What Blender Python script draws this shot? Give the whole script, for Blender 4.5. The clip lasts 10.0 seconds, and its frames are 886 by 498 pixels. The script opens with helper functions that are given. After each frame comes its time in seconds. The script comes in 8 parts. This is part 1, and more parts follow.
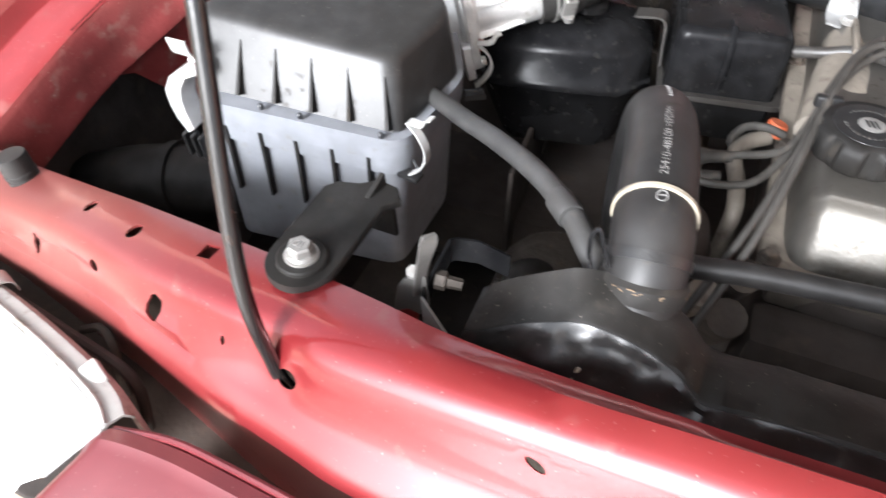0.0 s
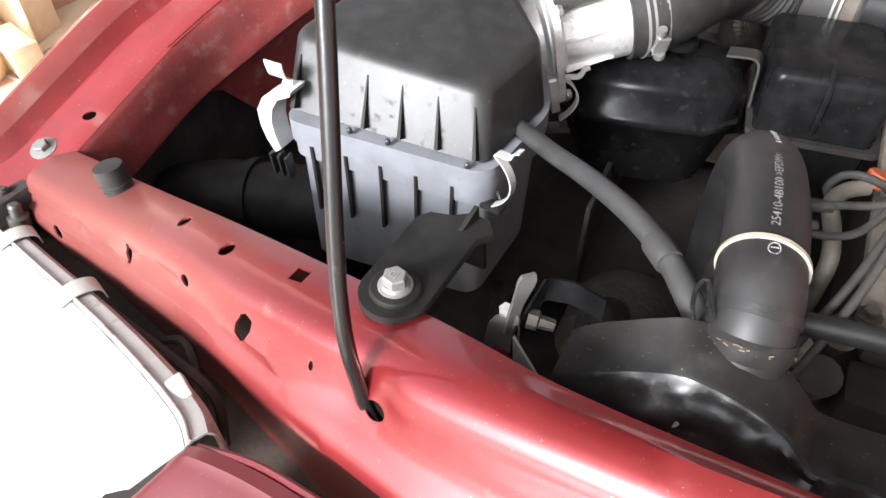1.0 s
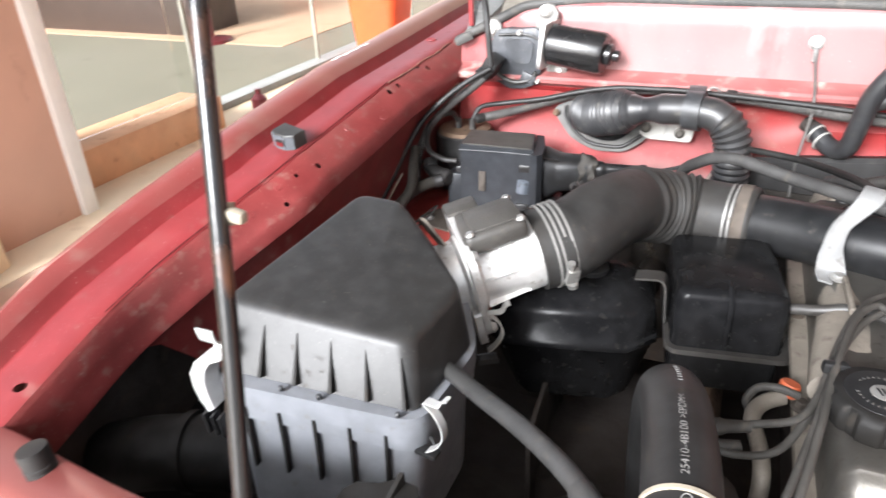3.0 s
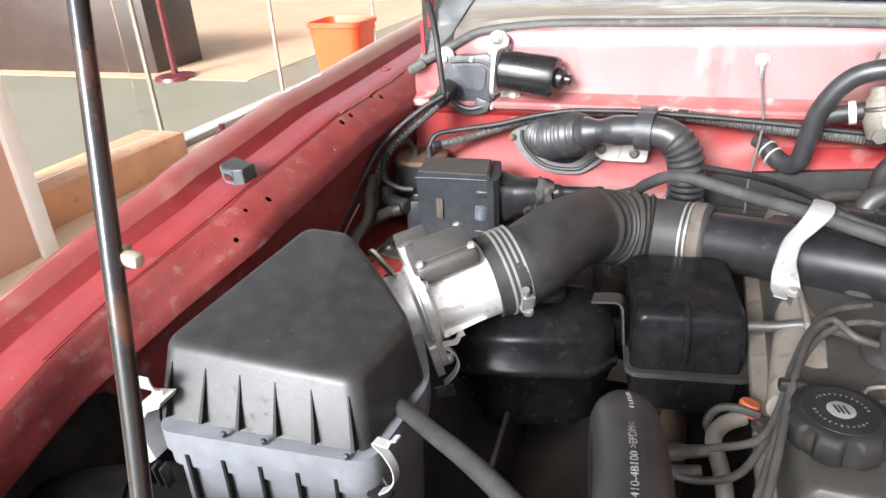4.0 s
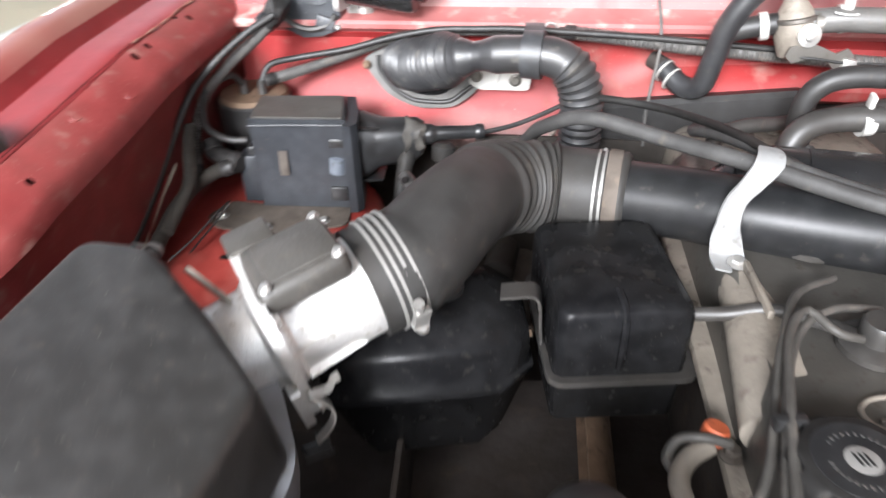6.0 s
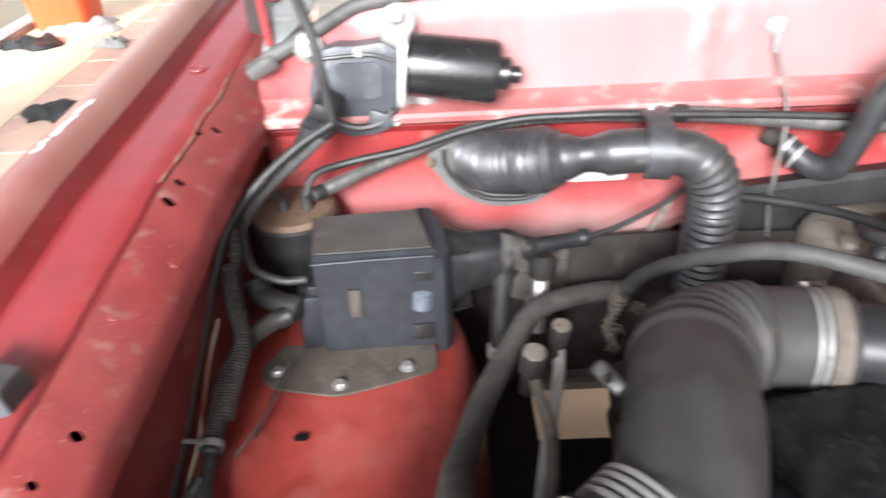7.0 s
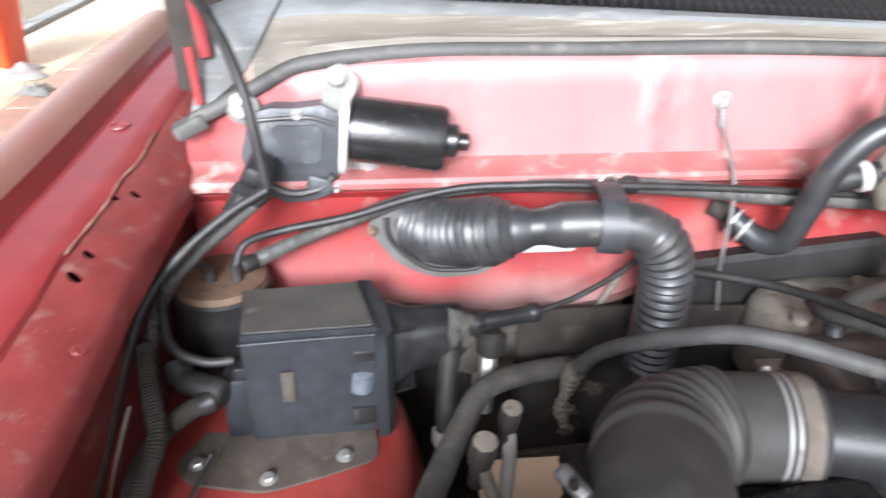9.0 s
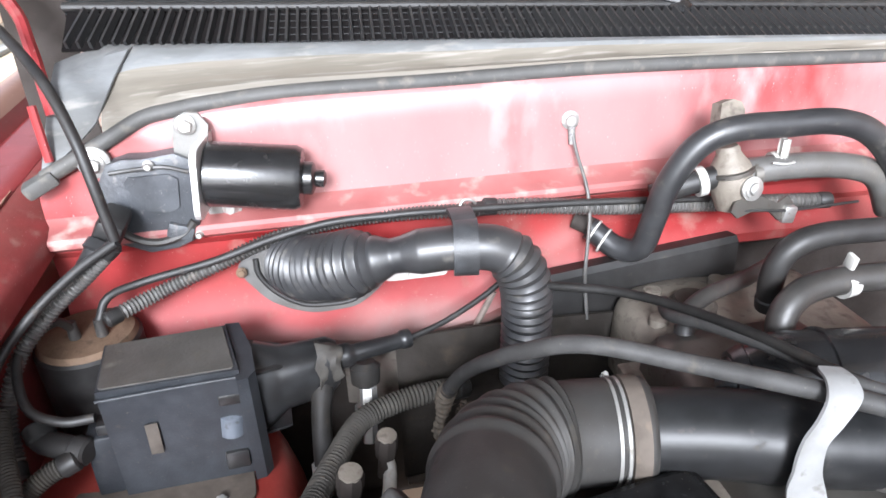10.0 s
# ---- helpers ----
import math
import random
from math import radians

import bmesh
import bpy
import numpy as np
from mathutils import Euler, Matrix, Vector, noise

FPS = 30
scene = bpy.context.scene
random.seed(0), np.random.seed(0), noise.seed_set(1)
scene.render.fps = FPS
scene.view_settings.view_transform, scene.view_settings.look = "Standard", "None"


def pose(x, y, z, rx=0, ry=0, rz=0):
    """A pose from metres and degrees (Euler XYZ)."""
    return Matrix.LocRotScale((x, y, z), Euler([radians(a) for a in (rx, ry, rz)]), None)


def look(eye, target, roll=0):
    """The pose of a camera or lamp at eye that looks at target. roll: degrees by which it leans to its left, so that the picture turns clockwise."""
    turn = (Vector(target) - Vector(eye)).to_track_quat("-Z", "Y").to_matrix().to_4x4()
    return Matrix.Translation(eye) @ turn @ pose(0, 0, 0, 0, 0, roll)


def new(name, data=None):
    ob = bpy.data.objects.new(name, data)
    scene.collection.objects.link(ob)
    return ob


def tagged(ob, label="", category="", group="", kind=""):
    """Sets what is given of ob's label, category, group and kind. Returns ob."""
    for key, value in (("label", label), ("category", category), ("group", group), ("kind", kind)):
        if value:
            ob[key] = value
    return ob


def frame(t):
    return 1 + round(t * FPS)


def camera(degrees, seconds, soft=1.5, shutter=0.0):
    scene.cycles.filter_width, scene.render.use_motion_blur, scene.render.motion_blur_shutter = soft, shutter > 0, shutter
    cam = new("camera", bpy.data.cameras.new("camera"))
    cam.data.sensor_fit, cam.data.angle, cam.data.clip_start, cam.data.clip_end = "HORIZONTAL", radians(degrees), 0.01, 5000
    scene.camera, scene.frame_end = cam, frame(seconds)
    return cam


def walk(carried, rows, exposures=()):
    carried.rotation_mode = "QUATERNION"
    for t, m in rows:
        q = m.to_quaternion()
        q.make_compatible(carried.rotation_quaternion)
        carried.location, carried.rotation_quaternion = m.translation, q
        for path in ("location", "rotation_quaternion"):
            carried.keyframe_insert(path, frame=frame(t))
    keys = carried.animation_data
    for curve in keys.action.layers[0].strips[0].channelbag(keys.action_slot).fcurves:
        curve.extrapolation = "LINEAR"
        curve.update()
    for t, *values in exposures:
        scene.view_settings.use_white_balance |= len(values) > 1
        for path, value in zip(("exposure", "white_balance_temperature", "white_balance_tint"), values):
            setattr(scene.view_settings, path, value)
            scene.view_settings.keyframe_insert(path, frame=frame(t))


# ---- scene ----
from mathutils.bvhtree import BVHTree

cam = camera(66.5, 10.0, shutter=0.5)
PATH = [
    (0, (0.211, -0.17, 1.228), (-0.337, 1.094, -0.222), 0.1),
    (0.5, (0.188, -0.175, 1.229), (-0.466, 1.074, -0.19), -0.2),
    (1, (0.182, -0.173, 1.229), (-0.51, 1.072, -0.175), -0.4),
    (1.5, (0.181, -0.172, 1.229), (-0.518, 1.087, -0.159), 0.0),
    (2, (0.181, -0.173, 1.234), (-0.546, 1.086, -0.14), -1.3),
    (2.5, (0.185, -0.158, 1.257), (-0.579, 1.233, 0.04), -2.7),
    (2.7, (0.199, -0.161, 1.285), (-0.59, 1.354, 0.245), -3.1),
    (3, (0.201, -0.152, 1.276), (-0.522, 1.453, 0.326), -2.4),
    (3.2, (0.206, -0.142, 1.264), (-0.475, 1.499, 0.346), -2.9),
    (4.3, (0.218, -0.128, 1.275), (-0.447, 1.54, 0.394), -3.6),
    (4.5, (0.218, -0.13, 1.278), (-0.437, 1.539, 0.39), -3.2),
    (5, (0.245, -0.109, 1.242), (-0.372, 1.5, 0.226), -1.5),
    (5.2, (0.266, -0.092, 1.23), (-0.39, 1.509, 0.225), -1.9),
    (6.3, (0.082, 0.16, 1.251), (0.096, 1.786, 0.086), -2.4),
    (6.5, (0.047, 0.219, 1.282), (0.152, 1.838, 0.113), -3.5),
    (7, (-0.058, 0.273, 1.276), (-0.083, 1.924, 0.148), -2.9),
    (7.5, (-0.122, 0.287, 1.263), (-0.292, 1.916, 0.116), -1.4),
    (8, (-0.123, 0.303, 1.254), (-0.258, 1.941, 0.114), -0.7),
    (8.5, (-0.114, 0.305, 1.263), (-0.198, 1.976, 0.167), -0.9),
    (8.7, (-0.083, 0.309, 1.261), (-0.155, 2.017, 0.224), -1.2),
    (9, (-0.064, 0.323, 1.268), (0.105, 2.05, 0.273), 0.9),
    (9.5, (-0.002, 0.309, 1.274), (0.307, 2.029, 0.302), -0.2),
    (10, (0.022, 0.3, 1.279), (0.341, 2.041, 0.349), -1.8),
]
walk(cam, [(t, look(eye, target, roll)) for t, eye, target, roll in PATH], [(0, 1.74, 6020, 10), (0.6, 1.58, 6080, 10), (2, 1.47, 6120, 10), (5, 1.49, 6050, 10), (6.5, 1.65, 6040, 10), (8, 1.60, 6040, 10), (9, 1.48, 5850, 10), (10, 1.43, 5800, 10)])

# ---- light ----
world = bpy.data.worlds.new("sky")
scene.world = world
world.use_nodes = True
wn = world.node_tree
sky = wn.nodes.new("ShaderNodeTexSky")
sky.sky_type = "NISHITA"
sky.sun_disc = False
sky.sun_elevation, sky.sun_rotation = radians(27), radians(193)
sky.dust_density = 4.0
haze = wn.nodes.new("ShaderNodeHueSaturation")
haze.inputs["Saturation"].default_value = 0.25
wn.links.new(sky.outputs["Color"], haze.inputs["Color"])
wn.links.new(haze.outputs["Color"], wn.nodes["Background"].inputs["Color"])
wn.nodes["Background"].inputs["Strength"].default_value = 0.15
sun_data = bpy.data.lights.new("sun", "SUN")
sun_data.energy, sun_data.angle, sun_data.color = 3.0, radians(16), (1.0, 0.985, 0.975)
sun = new("sun", sun_data)
sun.matrix_world = look((-0.9, -3.8, 3.15), (0.1, 0.5, 0.95))


# ---- materials ----
def material(name, base, rough=0.5, metal=0.0, grain=0.0, scale=40.0, spots=None, spot_at=0.62, bump=0.0, bump_scale=300.0, coat=0.0, second=None, second_scale=6.0, spec=0.5, stretch=(1, 1, 1), coat_rough=0.08, patch=None, patch_scale=3.0, patch_at=0.60, specks=None, drift=None):
    """Procedural surface: base colour with a broad second tone, fine grain, spots of dirt and fine relief, in object metres."""
    m = bpy.data.materials.new(name)
    m.use_nodes = True
    nt = m.node_tree
    b = nt.nodes["Principled BSDF"]
    b.inputs["Roughness"].default_value, b.inputs["Metallic"].default_value = rough, metal
    b.inputs["Coat Weight"].default_value, b.inputs["Coat Roughness"].default_value = coat, coat_rough
    b.inputs["Specular IOR Level"].default_value = spec
    tc = nt.nodes.new("ShaderNodeTexCoord")
    mp = nt.nodes.new("ShaderNodeMapping")
    mp.inputs["Scale"].default_value = stretch
    nt.links.new(tc.outputs["Object"], mp.inputs["Vector"])

    def noise_at(sc, detail=5.0):
        n = nt.nodes.new("ShaderNodeTexNoise")
        n.inputs["Scale"].default_value, n.inputs["Detail"].default_value = sc, detail
        nt.links.new(mp.outputs["Vector"], n.inputs["Vector"])
        return n.outputs["Fac"]

    def mix(a, c, fac, lo, hi):
        r = nt.nodes.new("ShaderNodeMapRange")
        r.inputs["From Min"].default_value, r.inputs["From Max"].default_value = lo, hi
        nt.links.new(fac, r.inputs["Value"])
        x = nt.nodes.new("ShaderNodeMix")
        x.data_type = "RGBA"
        nt.links.new(r.outputs["Result"], x.inputs["Factor"])
        if isinstance(a, tuple):
            x.inputs[6].default_value = (*a, 1)
        else:
            nt.links.new(a, x.inputs[6])
        x.inputs[7].default_value = (*c, 1)
        return x.outputs[2], r.outputs["Result"]

    colour = base
    if second:
        colour, _ = mix(colour, second, noise_at(second_scale), 0.42, 0.72)
    if patch:
        colour, _ = mix(colour, patch, noise_at(patch_scale, 6.0), patch_at - 0.03, patch_at + 0.10)
    if grain:
        colour, _ = mix(colour, tuple(min(1, v * (1 + grain) + 0.02 * grain) for v in base), noise_at(scale), 0.4, 0.75)
    if spots:
        colour, dirt = mix(colour, spots, noise_at(scale * 1.7, 6.0), spot_at, spot_at + 0.20)
        rr = nt.nodes.new("ShaderNodeMapRange")
        rr.inputs["To Min"].default_value, rr.inputs["To Max"].default_value = rough, min(1, rough + 0.35)
        nt.links.new(dirt, rr.inputs["Value"])
        nt.links.new(rr.outputs["Result"], b.inputs["Roughness"])
    if drift:
        # dust settled, on the bulkhead a deeper red, towards one end: axis, from, to, colour, with a ragged border
        axis, lo, hi, dust = drift
        sep = nt.nodes.new("ShaderNodeSeparateXYZ")
        nt.links.new(tc.outputs["Object"], sep.inputs["Vector"])
        rag = nt.nodes.new("ShaderNodeMath")
        rag.operation = "MULTIPLY_ADD"
        rag.inputs[1].default_value = 0.9 * (hi - lo)
        nt.links.new(noise_at(14.0, 7.0), rag.inputs[0])
        nt.links.new(sep.outputs["XYZ".index(axis)], rag.inputs[2])
        colour, dusty = mix(colour, dust, rag.outputs["Value"], lo + 0.45 * (hi - lo), hi + 0.45 * (hi - lo))
        dull = nt.nodes.new("ShaderNodeMapRange")
        dull.inputs["To Min"].default_value, dull.inputs["To Max"].default_value = coat, 0.2 * coat
        nt.links.new(dusty, dull.inputs["Value"])
        nt.links.new(dull.outputs["Result"], b.inputs["Coat Weight"])
        bare = nt.nodes.new("ShaderNodeMapRange")
        bare.inputs["To Min"].default_value, bare.inputs["To Max"].default_value = metal, 0.0
        nt.links.new(dusty, bare.inputs["Value"])
        nt.links.new(bare.outputs["Result"], b.inputs["Metallic"])
    if specks:
        colour, _ = mix(colour, specks, noise_at(520.0, 3.0), 0.69, 0.78)
    if isinstance(colour, tuple):
        b.inputs["Base Color"].default_value = (*colour, 1)
    else:
        nt.links.new(colour, b.inputs["Base Color"])
    if bump:
        bm_node = nt.nodes.new("ShaderNodeBump")
        bm_node.inputs["Strength"].default_value, bm_node.inputs["Distance"].default_value = bump, 0.002
        nt.links.new(noise_at(bump_scale, 3.0), bm_node.inputs["Height"])
        nt.links.new(bm_node.outputs["Normal"], b.inputs["Normal"])
    return m


RED = material("red_metallic_paint", (0.190, 0.016, 0.018), 0.34, 0.5, 0.15, 22, (0.21, 0.075, 0.063), 0.65, 0.02, 120, 0.65, (0.185, 0.028, 0.027), 3, coat_rough=0.08, specks=(0.33, 0.17, 0.15), drift=("X", -0.29, -0.47, (0.165, 0.046, 0.040)))
RED_GUTTER = material("red_gutter_paint", (0.175, 0.018, 0.020), 0.40, 0, 0.2, 22, (0.20, 0.070, 0.060), 0.62, 0.06, 140, 0.25, (0.160, 0.026, 0.027), 5, spec=0.4, specks=(0.38, 0.27, 0.24))
# Sky sheen is paled into this red; its left end stays deeper, shaded.
RED_PALED = material("sheen_paled_red_paint", (0.282, 0.126, 0.124), 0.36, 0, 0.12, 10, (0.38, 0.235, 0.225), 0.60, 0.06, 90, 0.3, (0.330, 0.175, 0.168), 6, stretch=(1.2, 1, 0.55), patch=(0.225, 0.020, 0.022), patch_scale=5.5, patch_at=0.575, specks=(0.50, 0.40, 0.38), drift=("X", -0.44, -0.54, (0.21, 0.019, 0.020)))
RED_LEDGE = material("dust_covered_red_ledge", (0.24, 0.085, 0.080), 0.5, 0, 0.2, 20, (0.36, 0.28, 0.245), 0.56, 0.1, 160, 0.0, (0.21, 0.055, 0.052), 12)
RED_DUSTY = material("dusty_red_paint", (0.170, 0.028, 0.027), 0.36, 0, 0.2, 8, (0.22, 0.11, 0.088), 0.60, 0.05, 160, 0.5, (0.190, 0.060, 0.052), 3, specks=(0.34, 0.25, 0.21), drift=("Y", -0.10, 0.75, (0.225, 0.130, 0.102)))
RED_WING = material("dull_red_inner_paint", (0.152, 0.024, 0.023), 0.45, 0, 0.3, 30, (0.22, 0.115, 0.095), 0.575, 0.15, 200, 0.1, (0.158, 0.046, 0.040), 7, spec=0.35, specks=(0.42, 0.32, 0.28))
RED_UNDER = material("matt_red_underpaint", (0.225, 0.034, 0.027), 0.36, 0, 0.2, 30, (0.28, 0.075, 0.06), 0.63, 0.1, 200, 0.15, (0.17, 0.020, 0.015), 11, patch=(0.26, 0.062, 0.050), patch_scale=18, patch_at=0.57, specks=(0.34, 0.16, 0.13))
MAROON = material("maroon_trim", (0.10, 0.012, 0.015), 0.35, 0, 0.2, 30, None, 0.6, 0.0, 100, 0.25, specks=(0.22, 0.12, 0.11))
PLASTIC = material("black_plastic", (0.010, 0.0102, 0.0108), 0.32, 0, 0.4, 60, (0.045, 0.039, 0.033), 0.66, 0.10, 700, 0.0, (0.019, 0.017, 0.015), 6)
PLASTIC_GREY = material("dark_grey_plastic", (0.026, 0.027, 0.029), 0.42, 0, 0.4, 60, (0.075, 0.066, 0.056), 0.64, 0.2, 700, 0.0, (0.036, 0.034, 0.032), 8)
GLOSSY = material("glossy_black_paint", (0.008, 0.008, 0.0085), 0.27, 0, 0.3, 50, (0.045, 0.041, 0.036), 0.64, 0.06, 200, 0.15, (0.015, 0.014, 0.013), 7)
RUBBER = material("black_rubber", (0.0125, 0.012, 0.0118), 0.50, 0, 0.4, 50, (0.055, 0.047, 0.039), 0.63, 0.03, 500, 0.0, (0.021, 0.019, 0.0175), 10, spec=0.4)
DUSTY_RUBBER = material("dusty_rubber", (0.024, 0.0225, 0.021), 0.45, 0, 0.4, 50, (0.080, 0.068, 0.056), 0.62, 0.05, 700, 0.0, (0.031, 0.0275, 0.024), 12)
CONDUIT = material("dusty_grey_conduit", (0.060, 0.058, 0.055), 0.42, 0, 0.4, 40, (0.15, 0.13, 0.11), 0.60, 0.1, 400, 0.0, (0.085, 0.078, 0.070), 9)
TRUNK_RUBBER = material("satin_black_rubber", (0.018, 0.018, 0.019), 0.40, 0, 0.4, 40, (0.085, 0.078, 0.068), 0.60, 0.05, 600, 0.0, (0.036, 0.034, 0.032), 9)
SATIN = material("dull_black_coating", (0.009, 0.0085, 0.008), 0.6, 0, 0.4, 40, (0.040, 0.033, 0.026), 0.62, 0.1, 300, 0, (0.017, 0.0148, 0.0125), 14, spec=0.18)
# Black plastic given a pale base to carry daylight on its front.
AIRBOX = material("front_lit_black_moulding", (0.160, 0.166, 0.180), 0.34, 0, 0.25, 40, (0.145, 0.137, 0.125), 0.62, 0.08, 500, 0.0, (0.130, 0.133, 0.140), 9, spec=0.7, specks=(0.22, 0.205, 0.185))
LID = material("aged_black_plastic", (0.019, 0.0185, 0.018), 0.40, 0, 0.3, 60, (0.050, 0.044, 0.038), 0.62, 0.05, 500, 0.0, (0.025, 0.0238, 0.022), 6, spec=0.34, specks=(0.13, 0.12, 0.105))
FADED_BLUE = material("scuffed_blue_grey_plastic", (0.075, 0.085, 0.10), 0.45, 0, 0.3, 60, (0.04, 0.04, 0.04), 0.55, 0.1, 300)
PIPE = material("satin_black_pipe", (0.008, 0.0082, 0.0088), 0.38, 0, 0.3, 50, (0.045, 0.040, 0.034), 0.62, 0.02, 500, 0.0, (0.016, 0.0155, 0.015), 7, spec=0.22)
TUBE = material("weathered_grey_rubber", (0.033, 0.0325, 0.032), 0.50, 0, 0.3, 50, (0.09, 0.08, 0.068), 0.60, 0.15, 400, 0.0, (0.043, 0.041, 0.038), 14)
TANK = material("black_tank_plastic", (0.0055, 0.0055, 0.006), 0.27, 0, 0.3, 50, (0.024, 0.0215, 0.018), 0.64, 0.06, 200, 0.0, (0.009, 0.0085, 0.008), 7, spec=0.08, specks=(0.07, 0.065, 0.055))
GRIME = material("oily_brown_grime", (0.016, 0.013, 0.0105), 0.7, 0, 0.4, 30, (0.045, 0.035, 0.026), 0.57, 0.4, 150, 0, (0.017, 0.014, 0.011), 11, spec=0.3)
SEAL_GREY = material("dusty_grey_seal_rubber", (0.050, 0.049, 0.047), 0.6, 0, 0.3, 40, (0.13, 0.12, 0.105), 0.55, 0.15, 300, 0, (0.072, 0.069, 0.064), 11, spec=0.35, specks=(0.18, 0.165, 0.145))
LINING = material("bonnet_underside_black", (0.012, 0.011, 0.011), 0.9, 0, 0.4, 30, None, 0.6, 0.3, 90, spec=0.2)
DUST_METAL = material("dust_caked_metal", (0.150, 0.132, 0.112), 0.75, 0, 0.2, 30, (0.085, 0.070, 0.056), 0.56, 0.3, 90, 0, (0.17, 0.080, 0.068), 8)
RED_LOWER = material("dusty_lower_red_paint", (0.185, 0.016, 0.016), 0.5, 0, 0.25, 22, (0.22, 0.10, 0.085), 0.60, 0.05, 140, 0.0, (0.20, 0.052, 0.046), 7, spec=0.25, specks=(0.34, 0.24, 0.21), drift=("Z", 0.858, 0.805, (0.17, 0.140, 0.126)))
ALU = material("cast_aluminium", (0.66, 0.65, 0.63), 0.42, 0.6, 0.12, 70, (0.36, 0.32, 0.27), 0.60, 0.3, 400, 0, (0.52, 0.50, 0.47), 16)
CAST_BEIGE = material("dusty_beige_casting", (0.160, 0.140, 0.115), 0.6, 0.1, 0.3, 40, (0.075, 0.060, 0.047), 0.56, 0.4, 200, 0, (0.105, 0.088, 0.070), 10)
ALU_DULL = material("oxidised_aluminium", (0.115, 0.108, 0.097), 0.42, 0.75, 0.2, 50, (0.085, 0.070, 0.056), 0.60, 0.1, 300, 0, (0.130, 0.119, 0.104), 14, specks=(0.06, 0.048, 0.04))
ZINC = material("bright_zinc", (0.72, 0.72, 0.70), 0.35, 0.55, 0.15, 60, (0.40, 0.36, 0.30), 0.70, 0.1, 300)
BRACKET_GREY = material("grey_zinc_paint", (0.165, 0.165, 0.163), 0.6, 0.0, 0.15, 60, (0.10, 0.09, 0.078), 0.60, 0.1, 200, 0, (0.125, 0.120, 0.112), 20)
STEEL = material("zinc_plated_steel", (0.44, 0.43, 0.41), 0.40, 0.8, 0.2, 80, (0.22, 0.18, 0.14), 0.60, 0.15, 300)
CAST = material("dirty_cast_iron", (0.050, 0.041, 0.033), 0.75, 0.15, 0.5, 30, (0.11, 0.083, 0.060), 0.58, 0.5, 150, 0, (0.032, 0.026, 0.021), 9)
# Grimy metal; on the closing sheets the same tone stands for shade.
DARK = material("dark_grime_and_shade", (0.026, 0.0215, 0.019), 0.85, 0, 0.5, 20, (0.060, 0.046, 0.036), 0.58, 0.4, 120, 0, (0.036, 0.029, 0.0245), 7, spec=0.2)
RUST = material("rusty_steel", (0.105, 0.066, 0.040), 0.8, 0.1, 0.4, 40, (0.05, 0.035, 0.024), 0.55, 0.4, 200)
TAPE = material("brown_tape", (0.20, 0.14, 0.085), 0.8, 0, 0.4, 60, (0.09, 0.06, 0.04), 0.55, 0.4, 200)
ORANGE = material("orange_plastic", (0.34, 0.075, 0.028), 0.5, 0, 0.3, 60, (0.14, 0.06, 0.035), 0.56, 0.1)
WHITE_PAINT = material("grey_white_paint", (0.37, 0.36, 0.335), 0.5, 0, 0.1, 40, (0.24, 0.215, 0.18), 0.62, 0.1, 200)
LUG = material("dull_galvanised_steel", (0.185, 0.180, 0.170), 0.5, 0.25, 0.2, 40, (0.11, 0.094, 0.075), 0.58, 0.2, 200)
MODULE = material("dusty_brown_grey_plastic", (0.042, 0.039, 0.035), 0.5, 0, 0.3, 40, (0.085, 0.076, 0.063), 0.58, 0.2, 300, 0, (0.042, 0.038, 0.032), 14)
CREAM = material("cream_plastic_band", (0.30, 0.265, 0.205), 0.55, 0, 0.2, 80, (0.22, 0.18, 0.13), 0.60)
PRINT = material("grey_print", (0.19, 0.185, 0.178), 0.7, 0, 0.2, 300, (0.06, 0.058, 0.055), 0.52)
COWL = material("sun_bleached_grey_plastic", (0.115, 0.119, 0.121), 0.55, 0, 0.25, 30, (0.21, 0.20, 0.185), 0.58, 0.2, 200, 0, (0.078, 0.078, 0.075), 9, stretch=(0.5, 1.5, 1.5))
COWL_DIRTY = material("mud_streaked_cowl_plastic", (0.100, 0.088, 0.070), 0.65, 0, 0.4, 55, (0.23, 0.215, 0.19), 0.56, 0.2, 160, 0, (0.145, 0.130, 0.108), 22, stretch=(0.12, 1.8, 1.8), patch=(0.060, 0.048, 0.038), patch_scale=55, patch_at=0.56)
ROD_WORN = material("worn_rod_steel", (0.008, 0.0078, 0.0078), 0.24, 0.0, 0.4, 14, (0.20, 0.075, 0.030), 0.56, 0.1, 200, 0.0, (0.014, 0.011, 0.010), 14, spec=0.5, stretch=(1, 1, 0.35))
BLUE_BLACK = material("blue_black_plastic", (0.016, 0.0178, 0.021), 0.42, 0, 0.35, 50, (0.060, 0.052, 0.044), 0.65, 0.15, 500, 0, (0.022, 0.0225, 0.0245), 10, specks=(0.090, 0.077, 0.064), spec=0.3)
DUSTY_LOOM = material("matt_dusty_conduit", (0.034, 0.031, 0.027), 0.75, 0, 0.4, 50, (0.085, 0.073, 0.060), 0.58, 0.1, 500, 0, (0.050, 0.044, 0.037), 16, spec=0.22)
INTAKE = material("grey_dusty_hose_rubber", (0.023, 0.0222, 0.0212), 0.52, 0, 0.3, 40, (0.062, 0.054, 0.045), 0.60, 0.06, 500, 0, (0.033, 0.030, 0.027), 9, spec=0.2, specks=(0.085, 0.075, 0.063))
# Near-black that paints in the shade of slots, holes and louvre gaps.
VOID = material("cavity_shade_black", (0.006, 0.005, 0.005), 0.95, spec=0.1)
